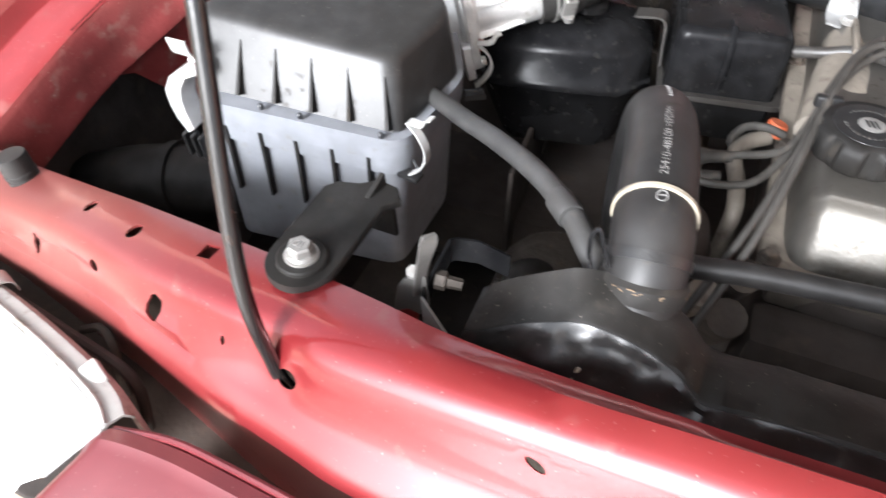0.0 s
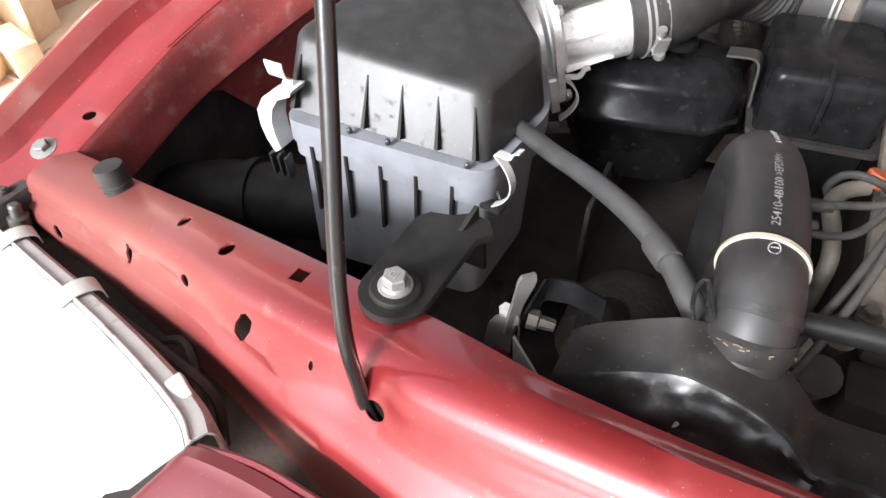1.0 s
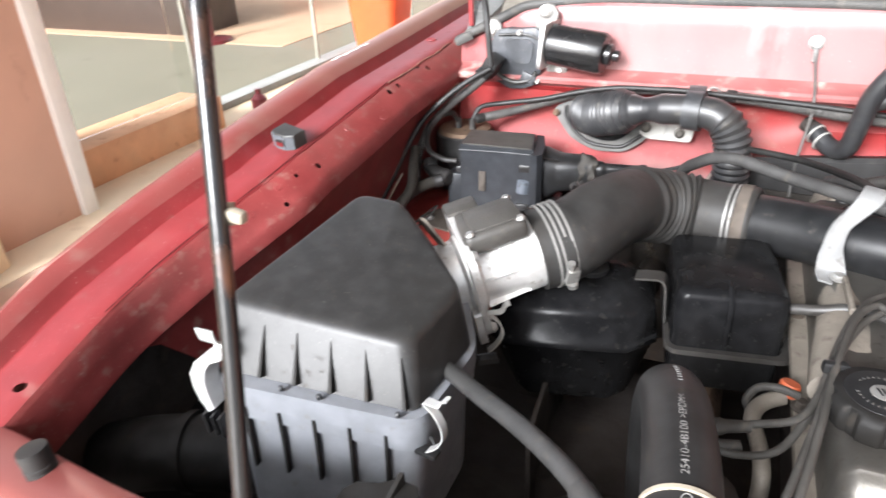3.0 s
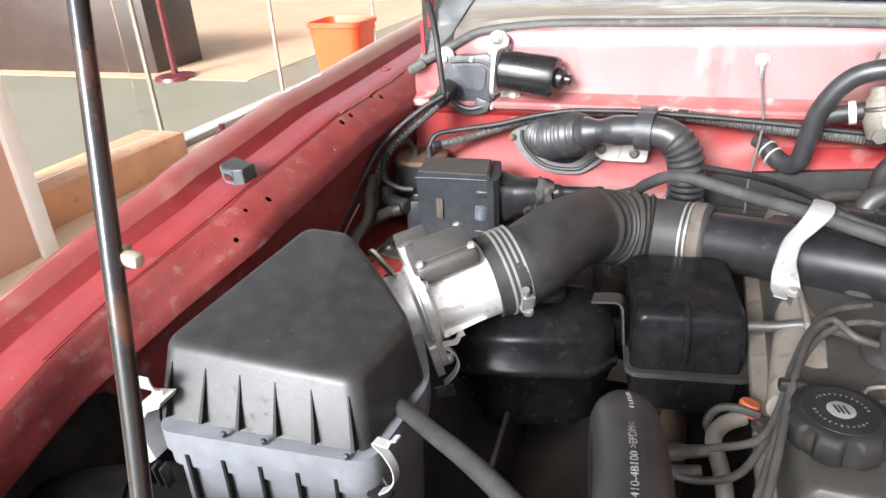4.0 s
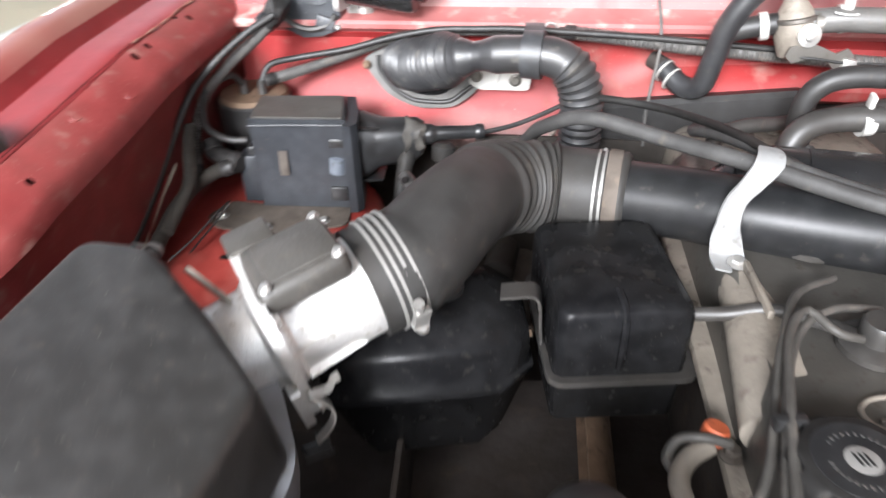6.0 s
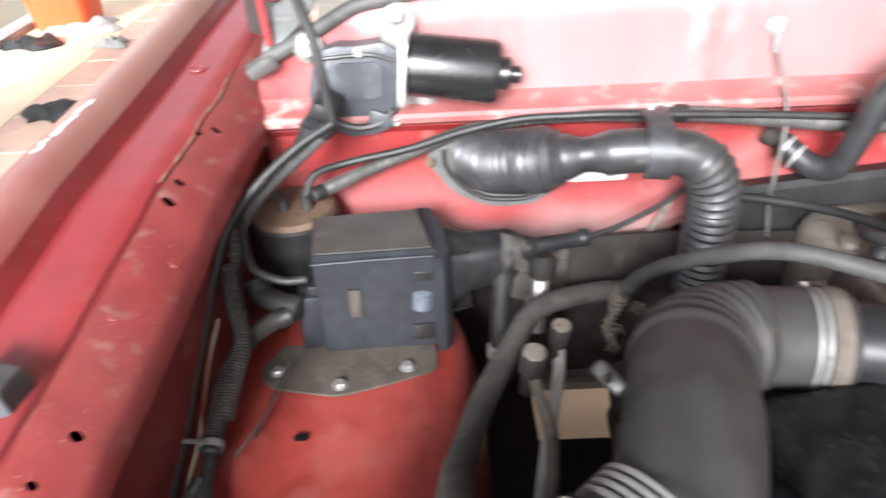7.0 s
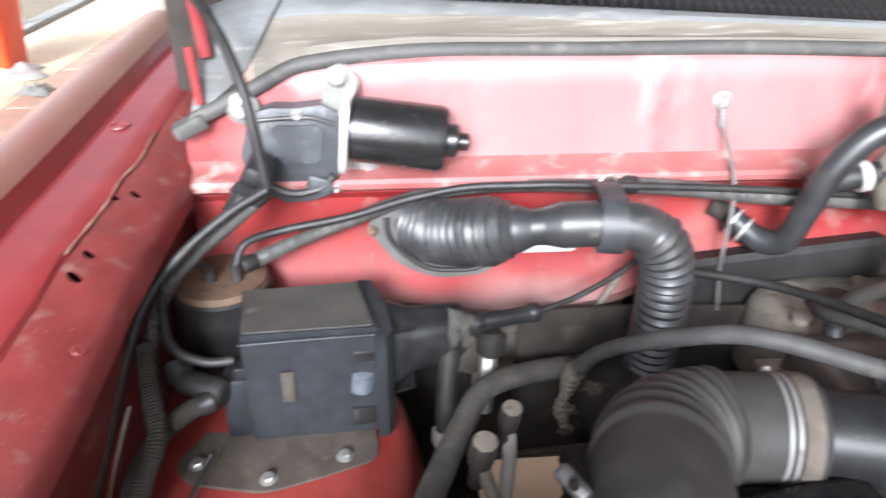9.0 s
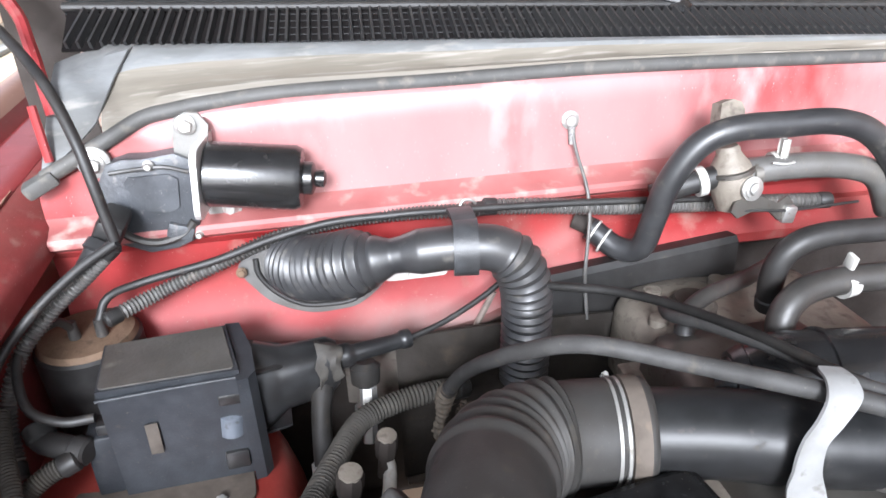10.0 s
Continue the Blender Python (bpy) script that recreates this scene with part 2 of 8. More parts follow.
GEARBOX = material("oxidised_grey_casting", (0.046, 0.049, 0.055), 0.45, 0.1, 0.3, 60, (0.20, 0.19, 0.18), 0.62, 0.3, 300, 0, (0.070, 0.072, 0.074), 14, specks=(0.30, 0.29, 0.28))
SHEATH = material("matt_grey_cable_sheath", (0.036, 0.035, 0.034), 0.62, 0, 0.3, 50, (0.085, 0.075, 0.063), 0.60, 0.1, 400, 0, (0.028, 0.027, 0.026), 14, spec=0.25, specks=(0.11, 0.10, 0.085))
SHROUD_TOP = material("dusty_black_shroud_top", (0.014, 0.0128, 0.0115), 0.50, 0, 0.4, 40, (0.045, 0.038, 0.030), 0.62, 0.2, 120, 0, (0.015, 0.0135, 0.012), 12, spec=0.25, specks=(0.20, 0.18, 0.15))
OLD_ZINC = material("dull_white_zinc", (0.42, 0.405, 0.375), 0.5, 0.3, 0.15, 40, (0.26, 0.225, 0.18), 0.60, 0.1, 200)
GRIME_BROWN = material("dusty_brown_grime", (0.070, 0.058, 0.048), 0.8, 0, 0.4, 30, (0.13, 0.105, 0.08), 0.58, 0.3, 150, 0, (0.050, 0.041, 0.034), 12, spec=0.2)
SEAM = material("dark_red_seam", (0.040, 0.012, 0.011), 0.8, spec=0.15)
LEAD = material("dusty_grey_lead_sheath", (0.040, 0.037, 0.033), 0.55, 0, 0.3, 60, (0.085, 0.073, 0.061), 0.60, 0.1, 400, 0, (0.030, 0.028, 0.025), 18, spec=0.3)
FLUFF = material("frayed_cloth_fibre", (0.075, 0.064, 0.052), 0.95, 0, 0.4, 200, (0.10, 0.080, 0.060), 0.5, spec=0.1)


# ---- mesh helpers ----
V = Vector


def thing(name, label, category, at=(0, 0, 0), group="", kind=""):
    ob = new(name)
    ob.empty_display_size = 0.02
    ob.location = at
    return tagged(ob, label, category, group, kind)


def base_of(ob):
    while ob.parent:
        ob = ob.parent
    return ob.location.copy()


def part(name, bm, mat, parent=None, label="", smooth=True, sharp=35):
    """Links a bmesh, given in world metres, as one mesh object under a thing or a part."""
    me = bpy.data.meshes.new(name)
    if parent:
        bm.transform(Matrix.Translation(-base_of(parent)))
    bmesh.ops.recalc_face_normals(bm, faces=bm.faces)
    if smooth:
        lim = radians(sharp)
        for f in bm.faces:
            f.smooth = True
        for e in bm.edges:
            if len(e.link_faces) == 2 and e.calc_face_angle(0) > lim:
                e.smooth = False
    bm.to_mesh(me)
    bm.free()
    me.materials.append(mat)
    ob = new(name, me)
    ob.parent = parent
    return tagged(ob, label) if label else ob


def curve_points(pts, step=0.006):
    """A Catmull-Rom line through the points, resampled at an even step."""
    p = [V(q) for q in pts]
    p = [p[0] * 2 - p[1]] + p + [p[-1] * 2 - p[-2]]
    dense = []
    for i in range(1, len(p) - 2):
        a, b, c, d = p[i - 1], p[i], p[i + 1], p[i + 2]
        cuts = max(24, int(4 * (c - b).length / step))
        for k in range(cuts):
            t = k / cuts
            dense.append(0.5 * ((2 * b) + (c - a) * t + (2 * a - 5 * b + 4 * c - d) * t * t + (3 * b - a - 3 * c + d) * t ** 3))
    dense.append(p[-2])
    out, run = [dense[0]], 0.0
    for a, b in zip(dense, dense[1:]):
        run += (b - a).length
        if run >= step:
            out.append(b)
            run = 0.0
    if (out[-1] - dense[-1]).length > step * 0.3:
        out.append(dense[-1])
    return out


def sweep(pts, radius, sides=12, step=0.006, cap=True, hollow=0.0, bm=None):
    """A round tube along the points; radius may be a function of the length run (metres) and the share of the way."""
    bm = bm or bmesh.new()
    line = curve_points(pts, step)
    total = sum((b - a).length for a, b in zip(line, line[1:])) or 1
    rings, run, side = [], 0.0, None
    for i, q in enumerate(line):
        d = (line[min(i + 1, len(line) - 1)] - line[max(i - 1, 0)]).normalized()
        if side is None:
            side = d.orthogonal().normalized()
        side = (side - d * side.dot(d)).normalized()
        up = d.cross(side)
        if i:
            run += (q - line[i - 1]).length
        r = radius(run, run / total) if callable(radius) else radius
        rings.append([bm.verts.new(q + (side * math.cos(a) + up * math.sin(a)) * r) for a in [2 * math.pi * k / sides for k in range(sides)]])
    for a, b in zip(rings, rings[1:]):
        for k in range(sides):
            bm.faces.new((a[k], a[(k + 1) % sides], b[(k + 1) % sides], b[k]))
    if cap:
        bm.faces.new(rings[0][::-1])
        bm.faces.new(rings[-1])
    return bm


def lathe(profile, at, axis, sides=24, bm=None):
    """A turned shape: (distance along the axis, radius) pairs, closed at both ends."""
    bm = bm or bmesh.new()
    d = V(axis).normalized()
    s = d.orthogonal().normalized()
    u = d.cross(s)
    rings = []
    for z, r in profile:
        c = V(at) + d * z
        rings.append([bm.verts.new(c + (s * math.cos(a) + u * math.sin(a)) * max(r, 1e-4)) for a in [2 * math.pi * k / sides for k in range(sides)]])
    for a, b in zip(rings, rings[1:]):
        for k in range(sides):
            bm.faces.new((a[k], a[(k + 1) % sides], b[(k + 1) % sides], b[k]))
    bm.faces.new(rings[0][::-1])
    bm.faces.new(rings[-1])
    return bm


def loft(loops, bm=None, caps=True, closed=True):
    """A skin over loops of points of equal count."""
    bm = bm or bmesh.new()
    vs = [[bm.verts.new(V(p)) for p in loop] for loop in loops]
    n = len(vs[0])
    for a, b in zip(vs, vs[1:]):
        for k in range(n if closed else n - 1):
            bm.faces.new((a[k], a[(k + 1) % n], b[(k + 1) % n], b[k]))
    if caps and closed:
        bm.faces.new(vs[0][::-1])
        bm.faces.new(vs[-1])
    return bm


def soften(bm, r, angle=40, seg=3):
    edges = [e for e in bm.edges if len(e.link_faces) == 2 and e.calc_face_angle(0) > radians(angle)]
    bmesh.ops.bevel(bm, geom=edges, offset=r, segments=seg, profile=0.5, affect="EDGES", clamp_overlap=True)
    return bm


def block(m, size, r=0.003, seg=2, bm=None):
    """A rounded box of that size, centred at the pose m."""
    own = bmesh.new()
    bmesh.ops.create_cube(own, size=1.0)
    own.transform(m @ Matrix.Diagonal((*size, 1)))
    if r:
        bmesh.ops.bevel(own, geom=own.edges[:], offset=r, segments=seg, profile=0.5, affect="EDGES", clamp_overlap=True)
    if bm is None:
        return own
    tmp = bpy.data.meshes.new("tmp")
    own.to_mesh(tmp)
    own.free()
    bm.from_mesh(tmp)
    bpy.data.meshes.remove(tmp)
    return bm


def sheet(grid, thick, bm=None):
    """A thin sheet of metal over a grid of points, with real thickness and closed rims."""
    bm = bm or bmesh.new()
    top = [[bm.verts.new(V(p)) for p in row] for row in grid]
    ni, nj = len(top), len(top[0])
    faces = [bm.faces.new((top[i][j], top[i + 1][j], top[i + 1][j + 1], top[i][j + 1])) for i in range(ni - 1) for j in range(nj - 1)]
    bm.normal_update()
    if thick:
        bmesh.ops.recalc_face_normals(bm, faces=faces)
        bmesh.ops.solidify(bm, geom=faces, thickness=thick)
    return bm


def smooth_rows(rows, n):
    """Catmull-Rom between section rows (lists of points), n steps each."""
    out = []
    for i in range(len(rows) - 1):
        a, b, c, d = rows[max(i - 1, 0)], rows[i], rows[i + 1], rows[min(i + 2, len(rows) - 1)]
        for k in range(n):
            t = k / n
            out.append([0.5 * ((2 * V(q)) + (V(r) - V(p)) * t + (2 * V(p) - 5 * V(q) + 4 * V(r) - V(s)) * t * t + (3 * V(q) - V(p) - 3 * V(r) + V(s)) * t ** 3) for p, q, r, s in zip(a, b, c, d)])
    out.append([V(p) for p in rows[-1]])
    return out


def interp(x, xs, ys):
    return float(np.interp(x, xs, ys))


def plate(outline, m, thick, r=0.0008):
    """A flat plate with an outline in its own plane, at the pose m, grown along its z."""
    bm = bmesh.new()
    loft([[m @ V((x, y, 0)) for x, y in outline], [m @ V((x, y, thick)) for x, y in outline]], bm)
    return soften(bm, r, 50, 1) if r else bm


def rounded(w, h, r, n=4):
    pts = []
    for cx, cy, a0 in ((w / 2 - r, h / 2 - r, 0), (-w / 2 + r, h / 2 - r, 90), (-w / 2 + r, -h / 2 + r, 180), (w / 2 - r, -h / 2 + r, 270)):
        pts += [(cx + r * math.cos(radians(a0 + 90 * k / n)), cy + r * math.sin(radians(a0 + 90 * k / n))) for k in range(n + 1)]
    return pts


def facing(at, axis, turn=0.0):
    """A pose at a point whose z looks along the axis."""
    return Matrix.Translation(at) @ V(axis).to_track_quat("Z", "Y").to_matrix().to_4x4() @ Matrix.Rotation(radians(turn), 4, "Z")


def bolt_mesh(at, axis, hex_r=0.0069, flange=0.0095, high=0.006, turn=0.0):
    """A flanged hexagon bolt head."""
    m = facing(at, axis, turn)
    bm = lathe([(0, flange), (0.0012, flange), (0.0024, hex_r * 0.98)], at, axis, 20)
    loops = [[m @ V((hex_r * s * math.cos(radians(60 * k)), hex_r * s * math.sin(radians(60 * k)), z)) for k in range(6)] for z, s in ((0.0015, 1), (high - 0.001, 1), (high, 0.86))]
    return loft(loops, bm)


def bolt(parent, at, axis=(0, 0, 1), mat=None, hex_r=0.0069, flange=0.0095, high=0.006, label="", name="bolt"):
    return part(name, bolt_mesh(at, axis, hex_r, flange, high, 17), mat or STEEL, parent, label, True, 30)


def pierce(panel, cuts, deep=0.012):
    """Cuts holes through a sheet panel: (point near it, axis, half width, half height, turn, corners) each."""
    bpy.context.view_layer.update()
    tree = BVHTree.FromObject(panel, bpy.context.evaluated_depsgraph_get())
    to_panel = panel.matrix_world.inverted()
    bm = bmesh.new()
    for q, n, rx, ry, turn, sides in cuts:
        at, n = tree.find_nearest(to_panel @ V(q))[0], V(n).normalized()
        m = facing(at, n, turn)
        loft([[m @ V((0.92 * rx * math.cos(2 * math.pi * k / sides), 0.92 * ry * math.sin(2 * math.pi * k / sides), z)) for k in range(sides)] for z in (-deep, deep)], bm)
    bmesh.ops.recalc_face_normals(bm, faces=bm.faces)
    me = bpy.data.meshes.new("cutter")
    bm.to_mesh(me)
    bm.free()
    tool = new("cutter", me)
    tool.matrix_world = panel.matrix_world
    bpy.context.view_layer.update()
    mod = panel.modifiers.new("holes", "BOOLEAN")
    mod.operation, mod.solver, mod.object = "DIFFERENCE", "EXACT", tool
    cut = bpy.data.meshes.new_from_object(panel.evaluated_get(bpy.context.evaluated_depsgraph_get()))
    panel.modifiers.clear()
    panel.data = cut
    bpy.data.objects.remove(tool)


# ---- ground and surroundings ----
FLOOR_MAT = material("beige_floor_tiles", (0.42, 0.33, 0.24), 0.35, 0, 0.15, 3, (0.34, 0.25, 0.18), 0.6, 0.05, 60, 0, (0.48, 0.40, 0.31), 0.6)
bm = bmesh.new()
loft([[(-60, -60, -0.2), (60, -60, -0.2), (60, 60, -0.2), (-60, 60, -0.2)], [(-60, -60, 0), (60, -60, 0), (60, 60, 0), (-60, 60, 0)]], bm)
ground = tagged(part("ground", bm, FLOOR_MAT, None, "", False), "beige tiled forecourt under the parked vehicle", "ground", kind="structure")

# ---- vehicle body ----
car = thing("pickup_truck", "red pickup truck with its bonnet propped open, dusty engine bay", "vehicle", (0.3, 0.5, 0))

LY = [-0.3, 0.114, 0.25, 0.4, 0.55, 0.78, 0.93, 1.2, 1.6]
LZ = [0.72, 0.829, 0.88, 0.925, 0.965, 1.0, 1.01, 1.03, 1.05]
CY = [0.02, 0.1, 0.16, 0.28, 0.39, 0.52, 0.68, 0.97, 1.2, 1.5]
CX = [-0.43, -0.40, -0.395, -0.385, -0.362, -0.328, -0.315, -0.302, -0.295, -0.29]


def ledge_z(y):
    return interp(y, LY, LZ)


def crease_x(y):
    return interp(y, CY, CX)


def fender_grid():
    rows = []
    for y in [0.06 + 0.02 * k for k in range(0, 70)]:
        z, x = ledge_z(y), crease_x(y)
        low = interp(y, [0.1, 0.35, 0.5], [0.0, 0.0, 1.0])
        sec = [(-0.30, -0.62), (-0.265, -0.40), (-0.215, -0.18), (-0.175, -0.06), (-0.152, -0.010), (-0.140, 0.009), (-0.124, 0.020), (-0.106, 0.0235), (-0.090, 0.019), (-0.080, 0.009), (-0.075, -0.002), (-0.070, -0.0085), (-0.064, -0.0085), (-0.059, -0.0035), (-0.055, 0.0004), (-0.024, 0.0), (-0.006, 0.0)]
        k = interp(y, [0.08, 0.35, 0.6], [0.35, 0.7, 1.0])
        rows.append([V((x + (a if a > -0.087 else -0.086 + (a + 0.086) * k), y, z + b)) for a, b in sec] + [V((x, y, z - 0.003))])
    return rows


def inner_grid():
    rows = []
    for y in [0.115 + 0.0175 * k for k in range(0, 66)]:
        z, x = ledge_z(y), crease_x(y)
        s = interp(y, [0.30, 0.50], [0.0, 1.0])
        sec = [(0.0, -0.0035), (0.004 + 0.004 * s, -0.009 + 0.004 * s), (0.006 + 0.016 * s, -0.040 + 0.028 * s), (0.008 + 0.030 * s, -0.058 + 0.036 * s), (0.010 + 0.034 * s, -0.066 + 0.036 * s), (0.010 + 0.036 * s, -0.070 + 0.022 * s), (0.006 + 0.022 * s, -0.072 + 0.012 * s), (0.004 + 0.008 * s, -0.074 - 0.03 * s), (0.002 + 0.006 * s, -0.076 - 0.30 * s)]
        rows.append([V((x + a, y, z + b)) for a, b in sec])
    return rows


grid = fender_grid()
part("fender", sheet([r[:6] for r in grid], 0.0015), RED_GUTTER, car, "red front wing skin")
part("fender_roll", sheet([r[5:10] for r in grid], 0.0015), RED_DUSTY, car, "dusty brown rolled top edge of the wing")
gutter = part("wing_gutter", sheet([r[9:] for r in grid], 0.0015), RED_GUTTER, car, "glossy red gutter and ledge inside the wing")
inner_wing = part("inner_wing_panel", sheet(inner_grid(), 0.0015), RED_WING, car, "matt red inner wing with punched holes")


# radiator support: rows of a section along x
def support_z(x):
    return interp(x, [-0.43, -0.35, -0.275, -0.20, -0.15, 0.30, 0.80], [0.826, 0.845, 0.866, 0.893, 0.9098, 0.990, 1.015])


def support_rows():
    rows = []
    for x in [-0.415, -0.385, -0.35, -0.30, -0.24, -0.18, -0.12, -0.07, -0.03, 0.01, 0.04, 0.06, 0.075, 0.10, 0.14, 0.20, 0.27, 0.35, 0.45, 0.6, 0.8]:
        z = support_z(x)
        yb = interp(x, [-0.43, -0.35, -0.26, -0.16, -0.06, 0.016, 0.075, 0.15, 0.22, 0.285, 0.8], [0.135, 0.120, 0.097, 0.070, 0.054, 0.041, 0.029, 0.012, 0.004, -0.002, -0.01])
        yf = interp(x, [-0.42, -0.36, -0.31, -0.135, -0.068, 0.012, 0.05, 0.10, 0.155, 0.267, 0.8], [0.083, 0.069, 0.061, 0.022, 0.008, -0.004, -0.006, -0.010, -0.014, -0.020, -0.03])
        drop = interp(x, [-0.43, -0.1, 0.02, 0.1, 0.3], [0.030, 0.034, 0.045, 0.05, 0.055])
        fwd = interp(x, [-0.43, -0.1, 0.02, 0.1, 0.3], [0.012, 0.016, 0.030, 0.040, 0.045])
        u = min(1.0, max(0.0, (x - 0.040) / 0.045))
        u = u * u * (3 - 2 * u)
        hump = 0.007 * u
        bow = (0.0030 * math.sin(31 * x) + 0.0015 * math.sin(57 * x)) * (1 - u)
        rows.append([V((x, yb + 0.002, z - 0.05)), V((x, yb + 0.001, z - 0.007)), V((x, yb - 0.002, z - 0.002)), V((x, yb - 0.008, z - 0.0003)), V((x, (yb + yf) / 2, z + 0.3 * hump)), V((x, yf + 0.008, z - 0.0005 + 0.6 * hump)), V((x, yf + 0.001 - hump, z - 0.003 + 0.5 * hump)), V((x, yf - 0.004 - 1.4 * hump, z - 0.009 + 0.2 * hump)), V((x, yf - 0.007 - 1.5 * hump, z - 0.017 - 0.3 * hump)),
                     V((x, yf - 0.55 * fwd + bow, z - 0.62 * drop)), V((x, yf - 0.75 * fwd, z - 0.86 * drop)), V((x, yf - 0.90 * fwd - 0.003, z - 0.97 * drop)), V((x, yf - fwd - 0.005, z - drop - 0.010)), V((x, yf - fwd - 0.003, z - drop - 0.020)), V((x, yf - fwd + 0.004, z - drop - 0.06)), V((x, yf - fwd + 0.01, z - drop - 0.16))])
    return smooth_rows(rows, 4)


support = part("radiator_support", sheet(support_rows(), 0.0016), RED, car, "glossy red pressed radiator support with punched holes")

# bulkhead: top flange, upper panel, folded ledge and bulged lower panel
BX = [-0.30, -0.17, -0.10, -0.05, 0.0, 0.05, 0.12, 0.18, 0.24, 0.32, 0.5, 1.2]
BZ = [0.830, 0.830, 0.832, 0.832, 0.826, 0.815, 0.815, 0.826, 0.85, 0.88, 0.90, 0.90]
xs = [-0.264 + 0.02 * k for k in range(0, 70)]
rows, low = [], []
for x in xs:
    bow = -0.05 * max(0, (x - 0.35)) ** 1.5
    zt = interp(x, [-0.40, -0.256, -0.213, -0.152, -0.101, -0.011, 0.35, 0.9], [0.984, 1.032, 1.052, 1.082, 1.092, 1.097, 1.097, 1.090])
    zb = interp(x, BX, BZ)
    rows.append([V((x, y + bow, z)) for y, z in ((1.035, zt + 0.004), (1.012, zt + 0.004), (1.004, zt), (1.000, zt - 0.006), (1.000 + 0.0016 * noise.noise(V((9 * x, 0, 1))), 1.004 + 0.68 * (zt - 1.004)), (1.000 + 0.0020 * noise.noise(V((9 * x, 0, 2))), 1.004 + 0.45 * (zt - 1.004)), (0.999 + 0.0018 * noise.noise(V((9 * x, 0, 3))), 1.004 + 0.20 * (zt - 1.004)), (0.997, 0.994), (0.990, 0.988), (0.975, 0.984), (0.968, 0.982), (0.965, 0.978), (0.966, 0.972), (0.978, 0.964))])
    half = (0.962 + zb) / 2
    low.append([V((x, y + bow, z)) for y, z in ((0.9785, 0.9645), (0.986, 0.955), (0.988, half + 0.02), (0.984, half), (0.972, zb + 0.030), (0.960, zb + 0.018), (0.954, zb + 0.006), (0.956, zb - 0.006), (0.968, zb - 0.014), (1.00, zb - 0.018), (1.06, zb - 0.02))])
part("bulkhead", sheet([r[:8] for r in rows], 0.0016), RED_PALED, car, "red bulkhead panel paled for sky sheen, with a folded ledge and water stains")
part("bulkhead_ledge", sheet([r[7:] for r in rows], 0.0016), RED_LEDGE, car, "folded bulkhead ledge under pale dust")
part("lower_bulkhead", sheet(low, 0.0016), RED_LOWER, car, "bulged red lower bulkhead, dusty at its rim")

# suspension tower
loops = []
for z, r, sq in ((0.50, 0.205, 1.0), (0.62, 0.200, 1.0), (0.70, 0.192, 1.0), (0.745, 0.180, 1.0), (0.762, 0.168, 1.0), (0.769, 0.150, 1.0), (0.771, 0.10, 1.0)):
    loops.append([V((-0.195 + 0.86 * r * math.copysign(abs(math.cos(a)) ** 0.62, math.cos(a)), 0.770 + 1.04 * r * math.copysign(abs(math.sin(a)) ** 0.62, math.sin(a)), z + 0.006 * math.sin(a))) for a in [2 * math.pi * k / 48 for k in range(48)]])
part("suspension_tower", loft(loops), RED_UNDER, car, "matt red suspension tower with stains")

# Two dark screens added to keep bright ground out of the tank gaps.
part("ground_gap_screen", sheet([[V((x, 1.44, z)) for z in (0.05, 0.2, 0.4, 0.62)] for x in (-0.35, -0.1, 0.1, 0.34)], 0.003), DARK, car, "unseen dark sheet hiding lit ground beyond the bay")
part("tank_gap_block", block(pose(0.14, 0.54, 0.60, 0, 0, 4), (0.50, 0.24, 0.10), 0.012, 2), DARK, car, "dark block added to close the gap under the tanks")

# cowl, louvre strip and windscreen
LX = [-0.40, -0.22, 0.0, 0.22, 0.45, 0.72, 0.95]
LOUVRE_Y = [1.095, 1.085, 1.075, 1.060, 1.045, 1.030, 1.015]
LOUVRE_Z = [1.152, 1.147, 1.137, 1.129, 1.119, 1.106, 1.096]
SEAL_X = [-0.40, -0.256, -0.213, -0.152, -0.101, -0.011, 0.168, 0.361, 0.695, 0.95]
SEAL_Z = [0.99, 1.038, 1.058, 1.088, 1.097, 1.102, 1.102, 1.103, 1.095, 1.085]


def seal_y(x):
    return interp(x, [-0.40, -0.256, -0.15, 0.0, 0.4, 0.95], [0.98, 0.988, 1.006, 1.012, 1.008, 0.985])


rows = []
for x in [-0.19 + 0.02 * k for k in range(0, 57)]:
    a = V((x, seal_y(x), interp(x, SEAL_X, SEAL_Z) + 0.002))
    c = V((x, interp(x, LX, LOUVRE_Y), interp(x, LX, LOUVRE_Z)))
    wob = 0.0012 * math.sin(23 * x) + 0.0008 * math.sin(61 * x)
    rows.append([a + V((0, 0.002, -0.004)), a.lerp(c, 0.16) + V((0, 0, 0.003)), a.lerp(c, 0.36) + V((0, 0, -0.001 + wob)), a.lerp(c, 0.52) + V((0, 0, 0.001 + wob)), a.lerp(c, 0.60) + V((0, 0, 0.006)), a.lerp(c, 0.66) + V((0, 0, 0.010)), a.lerp(c, 0.80) + V((0, 0, 0.010)), a.lerp(c, 0.92) + V((0, 0, 0.007)), c + V((0, 0.002, 0.002)), c + V((0, 0.03, 0.004))])
rows = smooth_rows(rows, 2)
part("cowl_panel", sheet([r[4:] for r in rows], 0.002), COWL, car, "sun-bleached grey plastic cowl, dusty")
part("cowl_gutter", sheet([r[:5] for r in rows], 0.002), COWL_DIRTY, car, "brown mud-streaked gutter of the cowl")
